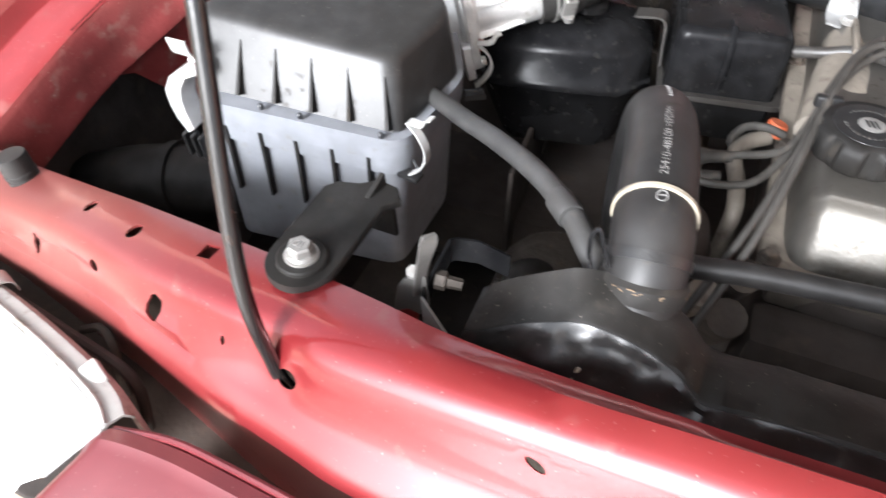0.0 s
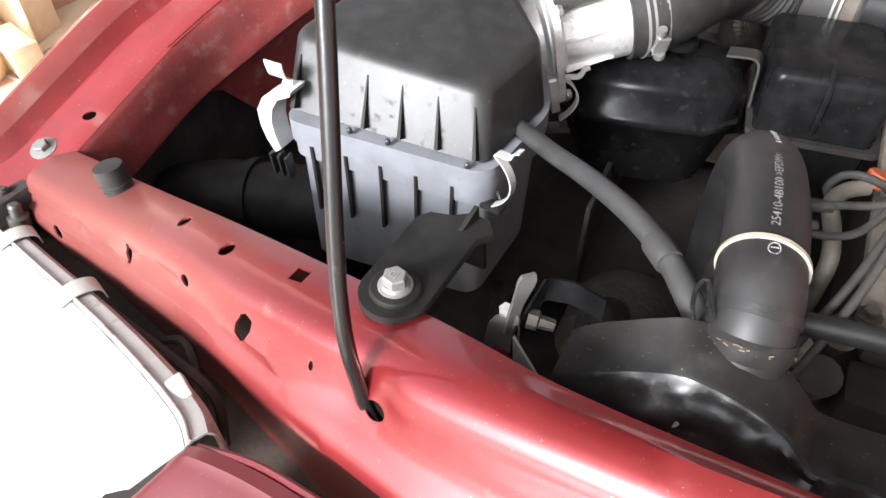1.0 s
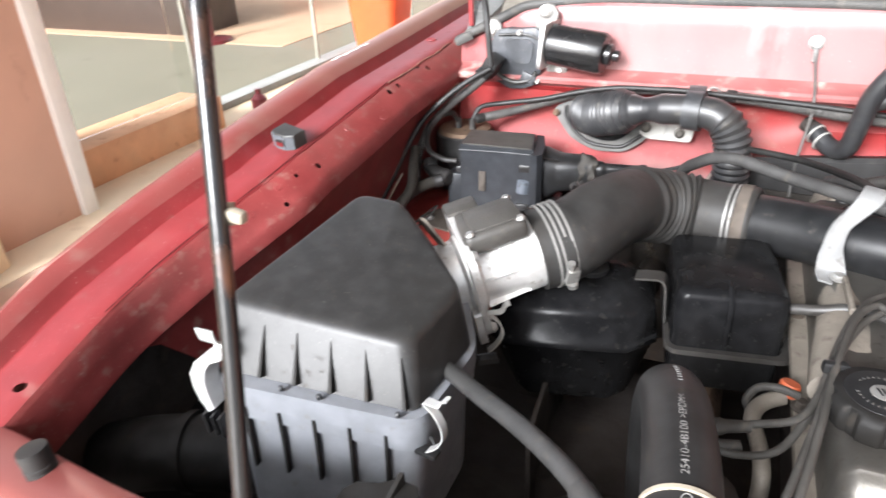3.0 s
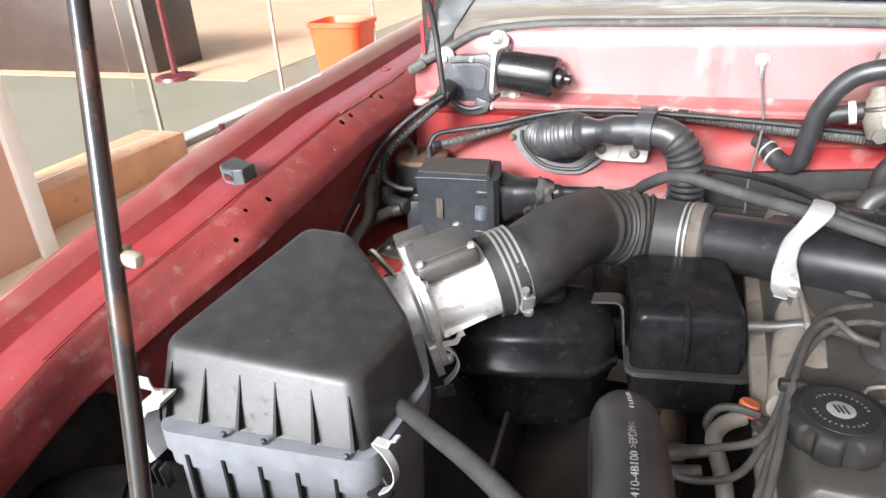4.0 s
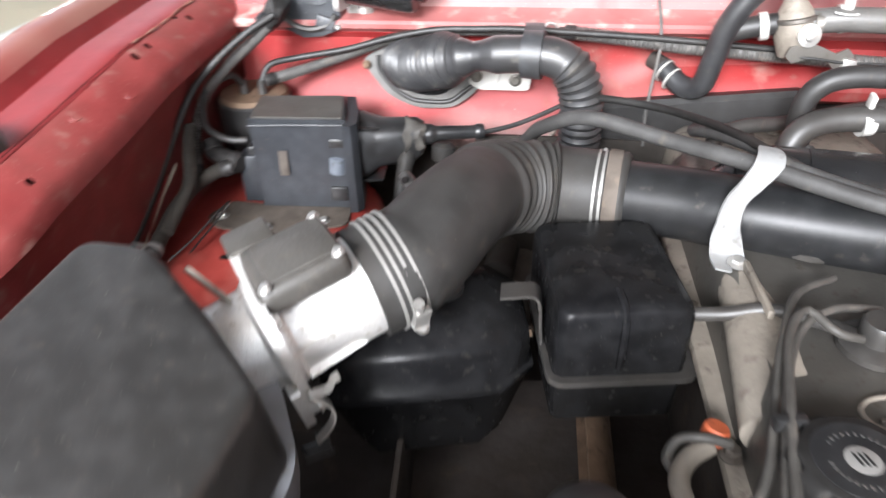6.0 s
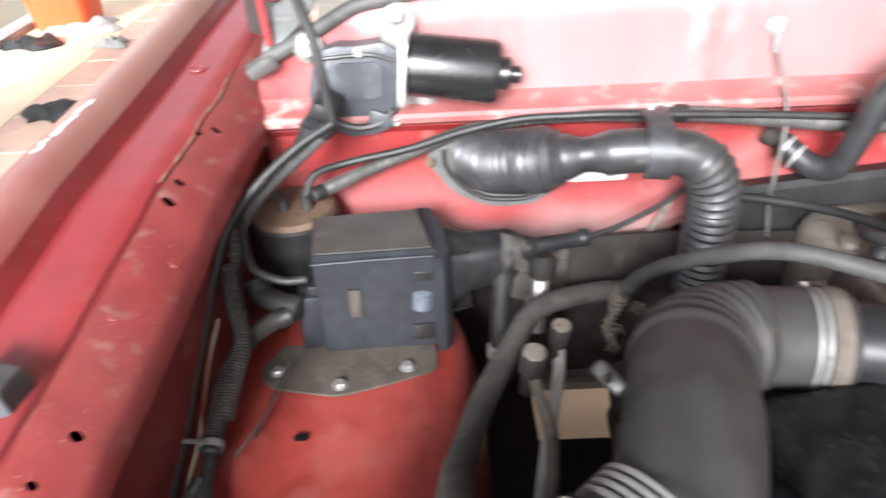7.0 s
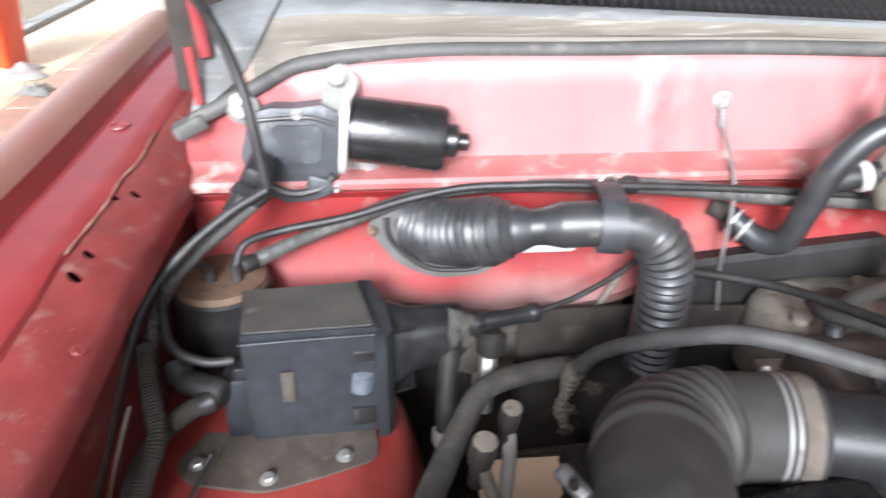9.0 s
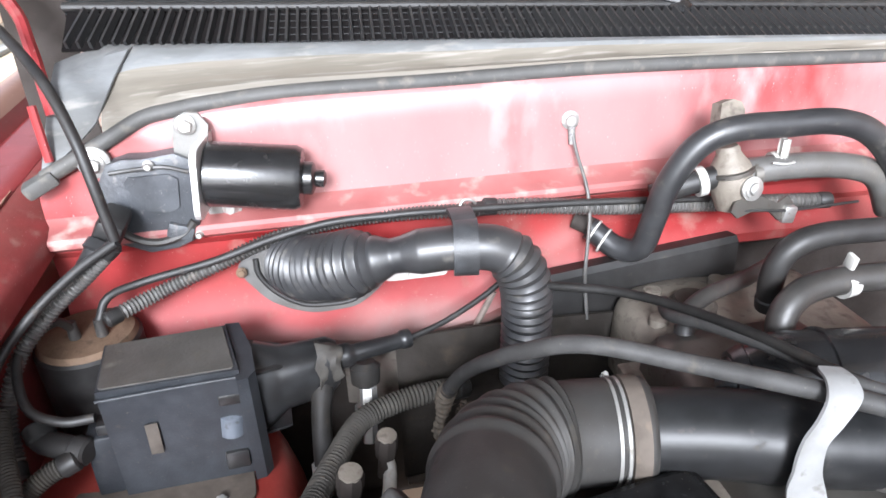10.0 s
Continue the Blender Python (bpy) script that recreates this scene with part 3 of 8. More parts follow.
grid = [[V((-0.158, 1.086, 1.147)), V((-0.162, 1.062, 1.146)), V((-0.176, 1.040, 1.124)), V((-0.196, 1.010, 1.086))], [V((-0.186, 1.086, 1.146)), V((-0.190, 1.060, 1.140)), V((-0.200, 1.036, 1.112)), V((-0.214, 1.004, 1.070))], [V((-0.214, 1.083, 1.142)), V((-0.218, 1.054, 1.128)), V((-0.226, 1.028, 1.096)), V((-0.236, 0.998, 1.054))], [V((-0.240, 1.078, 1.134)), V((-0.243, 1.046, 1.112)), V((-0.248, 1.020, 1.078)), V((-0.254, 0.994, 1.042))]]
part("cowl_corner", sheet(smooth_rows(grid, 4), 0.002), COWL, car, "grey plastic cowl end piece")

# Dark sheet put in for the shade of the gap beside the hinge.
part("cowl_gap_shade", sheet([[V((x, 1.150 + 0.02 * z0, 0.93 + z0)) for z0 in (0.0, 0.10, 0.20, 0.30)] for x in (-0.305, -0.29, -0.275, -0.255, -0.235)], 0.002), DARK, car, "dark sheet drawn for the shaded gap under the cowl end")

# ---- air cleaner ----
def fillet(loop, r, seg=6):
    """The loop with each corner rounded by a short curve."""
    pts = [V(p) for p in loop]
    out = []
    for k, p in enumerate(pts):
        a, b = pts[k - 1], pts[(k + 1) % len(pts)]
        ra, rb = min(r, 0.45 * (a - p).length), min(r, 0.45 * (b - p).length)
        a, b = p + (a - p).normalized() * ra, p + (b - p).normalized() * rb
        for i in range(seg + 1):
            u = i / seg
            out.append(a * (1 - u) ** 2 + p * 2 * u * (1 - u) + b * u * u)
    return out


def domed(low, high, r, corner):
    """A moulded lid from the loop low up to the loop high, with a broad rounded upper edge."""
    a, b = fillet(low, corner), fillet(high, corner * 1.4)
    mid_top = sum(b, V((0, 0, 0))) / len(b)
    loops = [a]
    starts = [q + (p - q).normalized() * r for p, q in zip(a, b)]
    ends = [q + (mid_top - q).normalized() * r * 1.15 for q in b]
    for i in range(8):
        u = i / 7
        loops.append([s * (1 - u) ** 2 + q * 2 * u * (1 - u) + e * u * u for s, q, e in zip(starts, b, ends)])
    for u in (0.15, 0.35, 0.6, 0.85):
        loops.append([e.lerp(mid_top, u) + V((0, 0, 0.002 * u)) for e in ends])
    return loft(loops)


def air_cleaner():
    t = thing("air_cleaner_box", "black plastic air cleaner box with ribbed front and spring clips", "air filter", (-0.09, 0.30, 0.76))
    # lid: flange loop up to top loop
    flange = [(-0.178, 0.196, 0.897), (0.004, 0.222, 0.886), (0.012, 0.330, 0.886), (-0.020, 0.392, 0.893), (-0.118, 0.462, 0.903), (-0.186, 0.452, 0.908)]
    mid = [(-0.184, 0.204, 0.905), (0.000, 0.226, 0.893), (0.009, 0.332, 0.893), (-0.038, 0.386, 0.903), (-0.108, 0.448, 0.912), (-0.176, 0.444, 0.915)]
    top = [(-0.190, 0.236, 0.960), (-0.014, 0.248, 0.946), (0.001, 0.330, 0.954), (-0.046, 0.374, 0.971), (-0.102, 0.418, 0.990), (-0.154, 0.424, 0.988)]
    bm = domed(mid, top, 0.009, 0.010)
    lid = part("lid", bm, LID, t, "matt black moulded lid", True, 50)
    rim_lo = [(x * 1.03 + 0.003, y + (y - 0.33) * 0.03, z - 0.018) for x, y, z in flange]
    rim_hi = [(x * 1.03 + 0.003, y + (y - 0.33) * 0.03, z + 0.004) for x, y, z in flange]
    bm = loft([fillet(rim_lo, 0.020), fillet(rim_hi, 0.020)])
    soften(bm, 0.003, 25, 2)
    part("rim", bm, AIRBOX, t, "black seam rim, paled for front light", True, 50)
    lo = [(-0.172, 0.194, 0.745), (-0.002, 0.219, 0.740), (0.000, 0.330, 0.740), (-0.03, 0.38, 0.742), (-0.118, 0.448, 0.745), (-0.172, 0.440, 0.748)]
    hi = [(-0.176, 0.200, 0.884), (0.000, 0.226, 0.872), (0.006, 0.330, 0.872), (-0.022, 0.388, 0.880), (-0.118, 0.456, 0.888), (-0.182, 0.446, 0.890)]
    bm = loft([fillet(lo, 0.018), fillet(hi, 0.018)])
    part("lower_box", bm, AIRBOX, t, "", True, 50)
    part("scratch", sweep([(-0.1405, 0.3214, 0.9690), (-0.123, 0.3245, 0.9669), (-0.106, 0.3276, 0.9647)], 0.0004, 6, 0.004), PRINT, t, "pale scratch")
    # upright ribs on lid front and lower front
    for k in range(6):
        s = (k + 0.35) / 5.6
        a = V(mid[0]).lerp(V(mid[1]), s)
        b = V(top[0]).lerp(V(top[1]), s)
        out = V((0.15, -1, 0.45)).normalized()
        foot, head = a + V((0, 0.001, 0.002)), a.lerp(b, 0.74)
        w = V((0.0026, 0.0004, 0))
        bm = loft([[foot - w, foot + w, foot + w * 0.6 + out * 0.0080, foot - w * 0.6 + out * 0.0080], [head - w * 0.25, head + w * 0.25, head + w * 0.2 + out * 0.0006, head - w * 0.2 + out * 0.0006]])
        part("rib", bm, SATIN, t)
    for k in range(5):
        s = (k + 0.6) / 5.4
        a, b = V(hi[0]).lerp(V(hi[1]), s), V(lo[0]).lerp(V(lo[1]), s)
        b = a.lerp(b, 0.55)
        out = V((0.15, -1, 0.0)).normalized()
        w = V((0.0013, 0.0002, 0))
        bm = loft([[b - w, b + w, b + w + out * 0.006, b - w + out * 0.006], [a - w, a + w, a + w + out * 0.007, a - w + out * 0.007]])
        part("rib", bm, SATIN, t)
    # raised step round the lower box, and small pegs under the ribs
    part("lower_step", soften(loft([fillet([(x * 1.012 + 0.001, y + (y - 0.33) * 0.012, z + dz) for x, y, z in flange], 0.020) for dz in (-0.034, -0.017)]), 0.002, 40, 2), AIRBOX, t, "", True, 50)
    for s in (0.36, 0.55, 0.93):
        q = V(mid[0]).lerp(V(mid[1]), s) + V((0.001, -0.0075, -0.001))
        part("peg", lathe([(0, 0.0024), (0.004, 0.0022), (0.005, 0.0012)], q, (0, -0.2, 1), 10), PLASTIC_GREY, t)

    # bowed spring clips: (outward, up) line swept to a strip
    def clip(at, out, along, mat, half, bow, label, ear=None, tall=0.044):
        at, out, along = V(at), V(out).normalized(), V(along).normalized()
        ear = ear or [(0.026, 0.033), (0.021, 0.031), (0.017, 0.024), (0.006, 0.0235), (0.003, 0.021)]
        arc = [(0.003 + bow * math.sin(math.pi * k / 8) ** 0.8, 0.021 - tall * k / 8) for k in range(1, 9)]
        line = curve_points([at + out * o + V((0, 0, u)) for o, u in ear + arc], 0.0022)
        part("spring_clip", sheet([[p + along * w for w in (-half, 0, half)] for p in line], 0.0014), mat, t, label)
        part("clip_wire", sweep([at + out * 0.004 + along * half + V((0, 0, -0.020)), at + out * 0.008 + along * half + V((0, 0, -0.030)), at + out * 0.003 + along * half * 0.6 + V((0, 0, -0.040))], 0.0013, 6, 0.003), PLASTIC_GREY, t)
        part("clip_foot", block(facing(at + out * 0.003 + V((0, 0, -0.034)), out), (0.012, 0.004, 0.020), 0.001), PLASTIC, t)
    # the wide clip at the near corner
    arc_out = [(-0.165, 0.930), (-0.184, 0.926), (-0.199, 0.915), (-0.208, 0.900), (-0.208, 0.884), (-0.204, 0.870), (-0.197, 0.858)]
    arc_in = [(-0.189, 0.864), (-0.193, 0.878), (-0.194, 0.892), (-0.190, 0.906), (-0.182, 0.917), (-0.168, 0.924)]
    bm = loft([[V((x, 0.194 + dy, z)) for x, z in arc_out + arc_in] for dy in (0.0, 0.020)])
    part("spring_clip", soften(bm, 0.001, 50, 1), ZINC, t, "wide bright zinc spring clip", True, 40)
    part("clip_ear", sheet(smooth_rows([[V((x, y, z)) for x in (-0.189, -0.180, -0.171)] for y, z in ((0.196, 0.953), (0.197, 0.945), (0.200, 0.938))] + [[V((x, y, z)) for x in (-0.181, -0.176, -0.171)] for y, z in ((0.206, 0.934), (0.204, 0.929))], 3), 0.0014), ZINC, t)
    for x in (-0.201, -0.192, -0.184):
        part("clip_foot", block(pose(x, 0.196, 0.845, 12, 8, 0), (0.003, 0.010, 0.030), 0.001), PLASTIC, t)
    clip((0.006, 0.226, 0.887), (1, -0.15, 0), (0.15, 1, 0), ZINC, 0.0040, 0.017, "bright zinc spring clip", None, 0.052)
    clip((0.004, 0.380, 0.872), (0.8, 0.5, 0), (-0.5, 0.8, 0), STEEL, 0.0040, 0.015, "dull steel spring clip")
    return t


air_cleaner()


# ---- air mass meter, clamps and intake trunk ----
AX = V((0.081, 0.058, 0.022)).normalized()
MA = V((-0.036, 0.426, 0.907))


def mass_meter():
    t = thing("air_flow_meter", "cast aluminium air flow meter with grey sensor module", "sensor", (0.0, 0.44, 0.86))
    part("body", lathe([(-0.050, 0.038), (-0.004, 0.040), (0.0, 0.044), (0.012, 0.044), (0.016, 0.037), (0.055, 0.037), (0.062, 0.040), (0.090, 0.040), (0.092, 0.036)], MA, AX, 40), ALU, t, "bright cast aluminium barrel")
    m = facing(MA + AX * 0.002, AX)
    part("flange", plate(rounded(0.104, 0.104, 0.012), m @ Matrix.Rotation(radians(8), 4, "Z"), 0.007), ALU, t)
    up = V((0, 0, 1)) - AX * AX.z
    up.normalize()
    c = MA + AX * 0.040 + up * 0.046
    m = Matrix.Translation(c) @ Matrix(((AX.x, AX.cross(up).x * -1, up.x), (AX.y, AX.cross(up).y * -1, up.y), (AX.z, AX.cross(up).z * -1, up.z))).to_4x4()
    part("sensor_module", block(m, (0.068, 0.062, 0.024), 0.008, 3), MODULE, t, "dusty grey plastic module")
    part("module_lid", block(m @ Matrix.Translation((0.004, 0, 0.0125)), (0.054, 0.050, 0.004), 0.0018, 2), MODULE, t)
    part("plug", block(m @ Matrix.Translation((-0.020, 0.042, 0.004)), (0.036, 0.030, 0.020), 0.003, 2), MODULE, t, "grey cable plug")
    for dx, dy in ((0.028, 0.025), (-0.026, -0.026), (0.028, -0.026)):
        bolt(t, m @ V((dx, dy, 0.0115)), up, STEEL, 0.004, 0.005, 0.004, name="screw")
    side = AX.cross(up)
    # cast ear at the foot of the flange, slotted tab at its head, and webs on the barrel
    part("flange_ear", plate([(p.x, p.y) for p in fillet([(-0.013, 0.030, 0), (0.012, 0.030, 0), (0.010, -0.012, 0), (-0.010, -0.013, 0)], 0.006, 3)], facing((-0.013, 0.404, 0.852), AX), 0.008), ALU, t, "dusty cast ear")
    bolt(t, V((-0.009, 0.405, 0.846)), AX, LUG, 0.005, 0.007, 0.006, name="screw")
    tab = Matrix.Translation((-0.066, 0.420, 0.950)) @ Matrix(((0.60, -0.66, 0.45), (0.10, 0.62, 0.78), (-0.79, -0.42, 0.44))).to_4x4()
    part("slotted_tab", plate(rounded(0.050, 0.016, 0.006), tab, 0.003), CAST_BEIGE, t, "dusty beige slotted tab")
    # Slot is a black inlay, its inner darkness given as colour.
    part("tab_slot", plate(rounded(0.032, 0.004, 0.0018), tab @ Matrix.Translation((0.001, 0, 0.0028)), 0.0006, 0), VOID, t)
    for k in (-0.028, 0.018):
        part("web", loft([[MA + AX * a + (up * math.cos(k * 20 + 1.9) + side * math.sin(k * 20 + 1.9)) * r + side * w for a, r in ((0.014, 0.036), (0.062, 0.036), (0.062, 0.0395), (0.014, 0.043))] for w in (-0.0015, 0.0015)]), ALU, t)
    for a, b in ((0.045, 0.045), (-0.045, 0.045), (0.045, -0.045), (-0.045, -0.045)):
        bolt(t, MA + AX * 0.009 + up * a + side * b, AX, STEEL, 0.005, 0.006, 0.005, name="screw")
    return t


mass_meter()
TRUNK = [MA + AX * 0.080, MA + AX * 0.122, V((0.086, 0.552, 0.938)), V((0.106, 0.612, 0.928)), V((0.130, 0.655, 0.912)), V((0.168, 0.675, 0.903)), V((0.217, 0.673, 0.901)), V((0.248, 0.666, 0.902))]
TRUNK_LINE = curve_points(TRUNK, 0.002)
TRUNK_LONG = sum((b - a).length for a, b in zip(TRUNK_LINE, TRUNK_LINE[1:]))


def trunk_radius(run, share):
    """Smooth sleeve, corrugated bend, two thick rings, then the cuff that slips over the pipe."""
    d = TRUNK_LONG - run
    if d < 0.070:
        return interp(d, [0.0, 0.003, 0.016, 0.020, 0.030, 0.034, 0.070], [0.0385, 0.0425, 0.0425, 0.0410, 0.0410, 0.0420, 0.0420])
    if d < 0.088:
        return 0.0425 + 0.0042 * math.sin((d - 0.070) / 0.018 * 2 * math.pi) ** 2
    if d < 0.176:
        return 0.0432 + 0.0036 * math.sin((d - 0.088) / 0.0176 * math.pi) ** 2
    return interp(run, [0, 0.035, 0.042], [0.0448, 0.0448, 0.0432])


t = thing("intake_hose", "black corrugated rubber intake hose with steel clamps", "hose", (0.12, 0.55, 0.88))
part("hose_body", sweep(TRUNK, trunk_radius, 44, 0.0016), INTAKE, t)
part("moulded_lug", block(pose(0.046, 0.600, 0.940, 20, -35, 25), (0.012, 0.026, 0.022), 0.004, 3), DUSTY_RUBBER, t, "moulded rubber lug with a hole")
# Black disc in place of a shaded hole.
part("lug_hole", lathe([(0, 0.0035), (0.001, 0.0030)], (0.0415, 0.590, 0.951), (-0.35, -0.6, 0.7), 12), VOID, t)


def band_clamp(parent, at, axis, r, screw_dir, wires=2, k0=1.0):
    axis, at = V(axis).normalized(), V(at)
    for k in range(wires):
        part("clamp_wire", lathe([(-0.0013, r), (-0.0013, r + 0.0022), (0.0013, r + 0.0022), (0.0013, r)], at + axis * (0.0062 * (k - (wires - 1) / 2)), axis, 44), LUG, parent, "dull zinc clamp band")
    d = (V(screw_dir) - axis * V(screw_dir).dot(axis)).normalized()
    tang = axis.cross(d)
    c = at + d * (r + 0.0045)
    part("clamp_screw", lathe([(a * k0, b * k0) for a, b in ((-0.015, 0.0032), (-0.011, 0.0032), (-0.0105, 0.0020), (0.008, 0.0020), (0.0085, 0.0042), (0.0125, 0.0042))], c, tang, 12), STEEL, parent, "clamp screw")
    part("clamp_lug", block(facing(c - d * 0.001, d), (0.008 * k0, 0.013 * k0, 0.006 * k0), 0.001), STEEL, parent)


band_clamp(t, MA + AX * 0.103, AX, 0.0448, (0.6, -0.75, -0.30), 4, 1.35)
band_clamp(t, (0.2215, 0.6725, 0.901), (1, -0.18, 0.02), 0.0405, (0.1, 1.0, 0.7), 2, 0.5)
part("worn_cuff", lathe([(0.0055, 0.0405), (0.0060, 0.0439), (0.0190, 0.0439), (0.0195, 0.0410)], (0.2215, 0.6725, 0.901), (1, -0.18, 0.02), 44), GRIME_BROWN, t, "worn dusty band on the cuff")

t = thing("intake_pipe", "smooth black intake pipe running across the engine", "pipe", (0.45, 0.57, 0.88))
part("pipe_body", sweep([(0.232, 0.669, 0.902), (0.30, 0.644, 0.908), (0.36, 0.617, 0.913), (0.50, 0.580, 0.917), (0.75, 0.535, 0.917)], 0.0345, 36, 0.01), PIPE, t)

# ---- resonator and reservoir ----
def resonator():
    t = thing("resonator_box", "black moulded plastic resonator box with a centre groove", "box", (0.225, 0.53, 0.80))
    m = pose(0.2235, 0.552, 0.010, 0, 0, 9)
    def ring(w, d, z, r):
        pts = []
        for x, y in rounded(w, d, r, 5):
            pts.append((x, y))
        return [m @ V((x, y + 0.005, z)) for x, y in pts]
    loops = [ring(0.108, 0.136, 0.770, 0.009), ring(0.112, 0.140, 0.828, 0.010), ring(0.112, 0.140, 0.8745, 0.011), ring(0.1110, 0.1390, 0.8800, 0.012), ring(0.1080, 0.1360, 0.8850, 0.012), ring(0.1030, 0.1310, 0.8880, 0.010), ring(0.090, 0.118, 0.8893, 0.008)]
    part("body", loft(loops), TANK, t, "", True, 60)
    part("flange", plate(rounded(0.128, 0.154, 0.014), m @ Matrix.Translation((0.003, 0.005, 0.816)), 0.006), DUSTY_RUBBER, t, "dusty brown moulded flange")
    part("groove_rib", sweep([m @ V((-0.002, -0.0652, 0.83)), m @ V((-0.002, -0.0655, 0.868)), m @ V((-0.002, -0.058, 0.887)), m @ V((-0.002, -0.035, 0.8885))], 0.0035, 8, 0.006), TANK, t)
    strip = curve_points([m @ V(q) for q in ((-0.058, -0.02, 0.826), (-0.060, -0.02, 0.850), (-0.062, -0.02, 0.872), (-0.068, -0.02, 0.880), (-0.078, -0.02, 0.881), (-0.096, -0.018, 0.879))], 0.003)
    part("bracket", sheet([[p + V((0, w, 0)) for w in (-0.010, 0, 0.010)] for p in strip], 0.0025), DUSTY_RUBBER, t, "grey angled mounting tab")
    return t


resonator()


def reservoir():
    t = thing("fluid_reservoir", "glossy black fluid reservoir beside the resonator box", "reservoir", (0.075, 0.515, 0.74))
    m = pose(0.076, 0.525, 0.0, 0, 0, 14)
    outline = [(-0.108, -0.036), (-0.088, -0.060), (0.044, -0.062), (0.078, -0.036), (0.084, 0.030), (0.060, 0.062), (-0.070, 0.062), (-0.106, 0.040)]
    loops = [[m @ V((x * s, y * s, z)) for x, y in outline] for s, z in ((0.70, 0.73), (0.80, 0.758), (0.97, 0.808), (1.030, 0.812), (1.030, 0.8185), (0.985, 0.821), (0.968, 0.853), (0.90, 0.862), (0.62, 0.873), (0.4, 0.878))]
    bm = loft(loops)
    soften(bm, 0.003, 28, 2)
    part("tank", bm, TANK, t, "", True, 50)
    part("cap", lathe([(0, 0.020), (0.012, 0.020), (0.016, 0.016), (0.018, 0.010)], m @ V((0.005, 0.005, 0.872)), (0, 0, 1), 20), PLASTIC, t, "black ribbed cap")
    return t


reservoir()

SHROUD = material("lumpy_black_plastic", (0.011, 0.0105, 0.010), 0.30, 0, 0.6, 60, (0.050, 0.042, 0.034), 0.60, 0.25, 60, 0, (0.018, 0.016, 0.014), 14, spec=0.8, specks=(0.16, 0.145, 0.12))
# ---- radiator hose, tank and small pipe ----
def radiator():
    t = thing("radiator_top_tank", "black dented plastic radiator shroud with a hose neck", "radiator", (0.35, 0.05, 0.70))
    rows = []
    for x, yf, yr, zr, yb, zb in ((0.126, 0.040, 0.058, 0.904, 0.096, 0.906), (0.134, 0.036, 0.056, 0.910, 0.097, 0.914), (0.150, 0.035, 0.058, 0.921, 0.096, 0.928), (0.176, 0.034, 0.060, 0.936, 0.094, 0.948), (0.194, 0.033, 0.060, 0.943, 0.098, 0.950), (0.219, 0.031, 0.059, 0.942, 0.100, 0.946), (0.244, 0.028, 0.054, 0.936, 0.096, 0.936), (0.258, 0.026, 0.047, 0.929, 0.090, 0.926), (0.270, 0.025, 0.045, 0.930, 0.088, 0.926), (0.290, 0.025, 0.045, 0.934, 0.088, 0.928), (0.33, 0.025, 0.045, 0.936, 0.088, 0.930), (0.60, 0.025, 0.045, 0.938, 0.09, 0.932), (0.80, 0.025, 0.045, 0.938, 0.09, 0.932)):
        d = 0.002 * math.sin(90 * x)
        rows.append([V((x, yf - 0.004, 0.70)), V((x, yf, zr - 0.042)), V((x, yf * 0.5 + yr * 0.5 - 0.003 + 1.5 * d, zr - 0.021 + d)), V((x, yr - 0.0025, zr - 0.004)), V((x, yr + 0.0015, zr - 0.0003)), V((x, (yr + yb) / 2, (zr + zb) / 2 + 0.001 - 0.5 * d)), V((x, yb - 0.006, zb)), V((x, yb, zb - 0.006)), V((x, yb + 0.004, 0.70))])
    grid = smooth_rows(rows, 6)
    for row in grid:
        for j in range(1, len(row) - 1):
            row[j] = row[j] + V((0, -0.5, 1)).normalized() * (noise.noise(row[j] * 42.0) * 0.0024 + noise.noise(row[j] * 95.0) * 0.0014)
    fine = []
    for row in grid:
        front = smooth_rows([[p] for p in row[1:4]], 5)
        for k in range(2, len(front) - 1):
            q = front[k][0]
            front[k][0] = q + V((0, -0.8, 0.6)) * (0.0030 * noise.noise(q * 70.0) + 0.0016 * noise.noise(q * 150.0))
        fine.append([row[0]] + [p[0] for p in front] + [row[3].lerp(row[4], 0.5)])
    part("shroud_front", sheet(fine, 0.002), SHROUD, t, "glossy black plastic face with dents", True, 40)
    part("shroud_top", sheet([[r[3].lerp(r[4], 0.5) + V((0, 0, 0.0003)), r[4], r[5], r[6], r[7], r[8]] for r in grid], 0.002), SHROUD_TOP, t, "matt dusty plateau of the shroud", True, 40)
    part("shroud_end", sheet([grid[0][:5], [p + V((0.004, 0.010, 0)) for p in grid[0][4:]][::-1]], 0.002), SHROUD_TOP, t)
    c, u, v = V((0.2152, 0.102, 0.943)), V((1, 0, 0)), V((0, -0.87, 0.5))
    part("hose_neck", lathe([(-0.010, 0.0240), (-0.006, 0.0250), (0.0, 0.0256), (0.003, 0.0236)], c, (-0.05, 0.5, 0.87), 32), SHROUD_TOP, t)
    rnd = random.Random(17)
    for k in range(11):
        a = radians(rnd.uniform(-10, 130))
        q = c + (u * math.cos(a) + v * math.sin(a)) * 0.0256 + V((0, -0.001, rnd.uniform(-0.003, 0.001)))
        part("sealant_flake", block(pose(q.x, q.y, q.z, rnd.uniform(-30, 30), rnd.uniform(-30, 30), 90 - math.degrees(a)), (rnd.uniform(0.0008, 0.003), 0.0005, 0.0004), 0, 1), TAPE, t, "pale flake of old sealant")
    part("paint_drip", block(pose(0.196, 0.0415, 0.919, -30, 14, 0), (0.003, 0.002, 0.012), 0.0008), CREAM, t, "small yellow mark")
    return t


radiator()
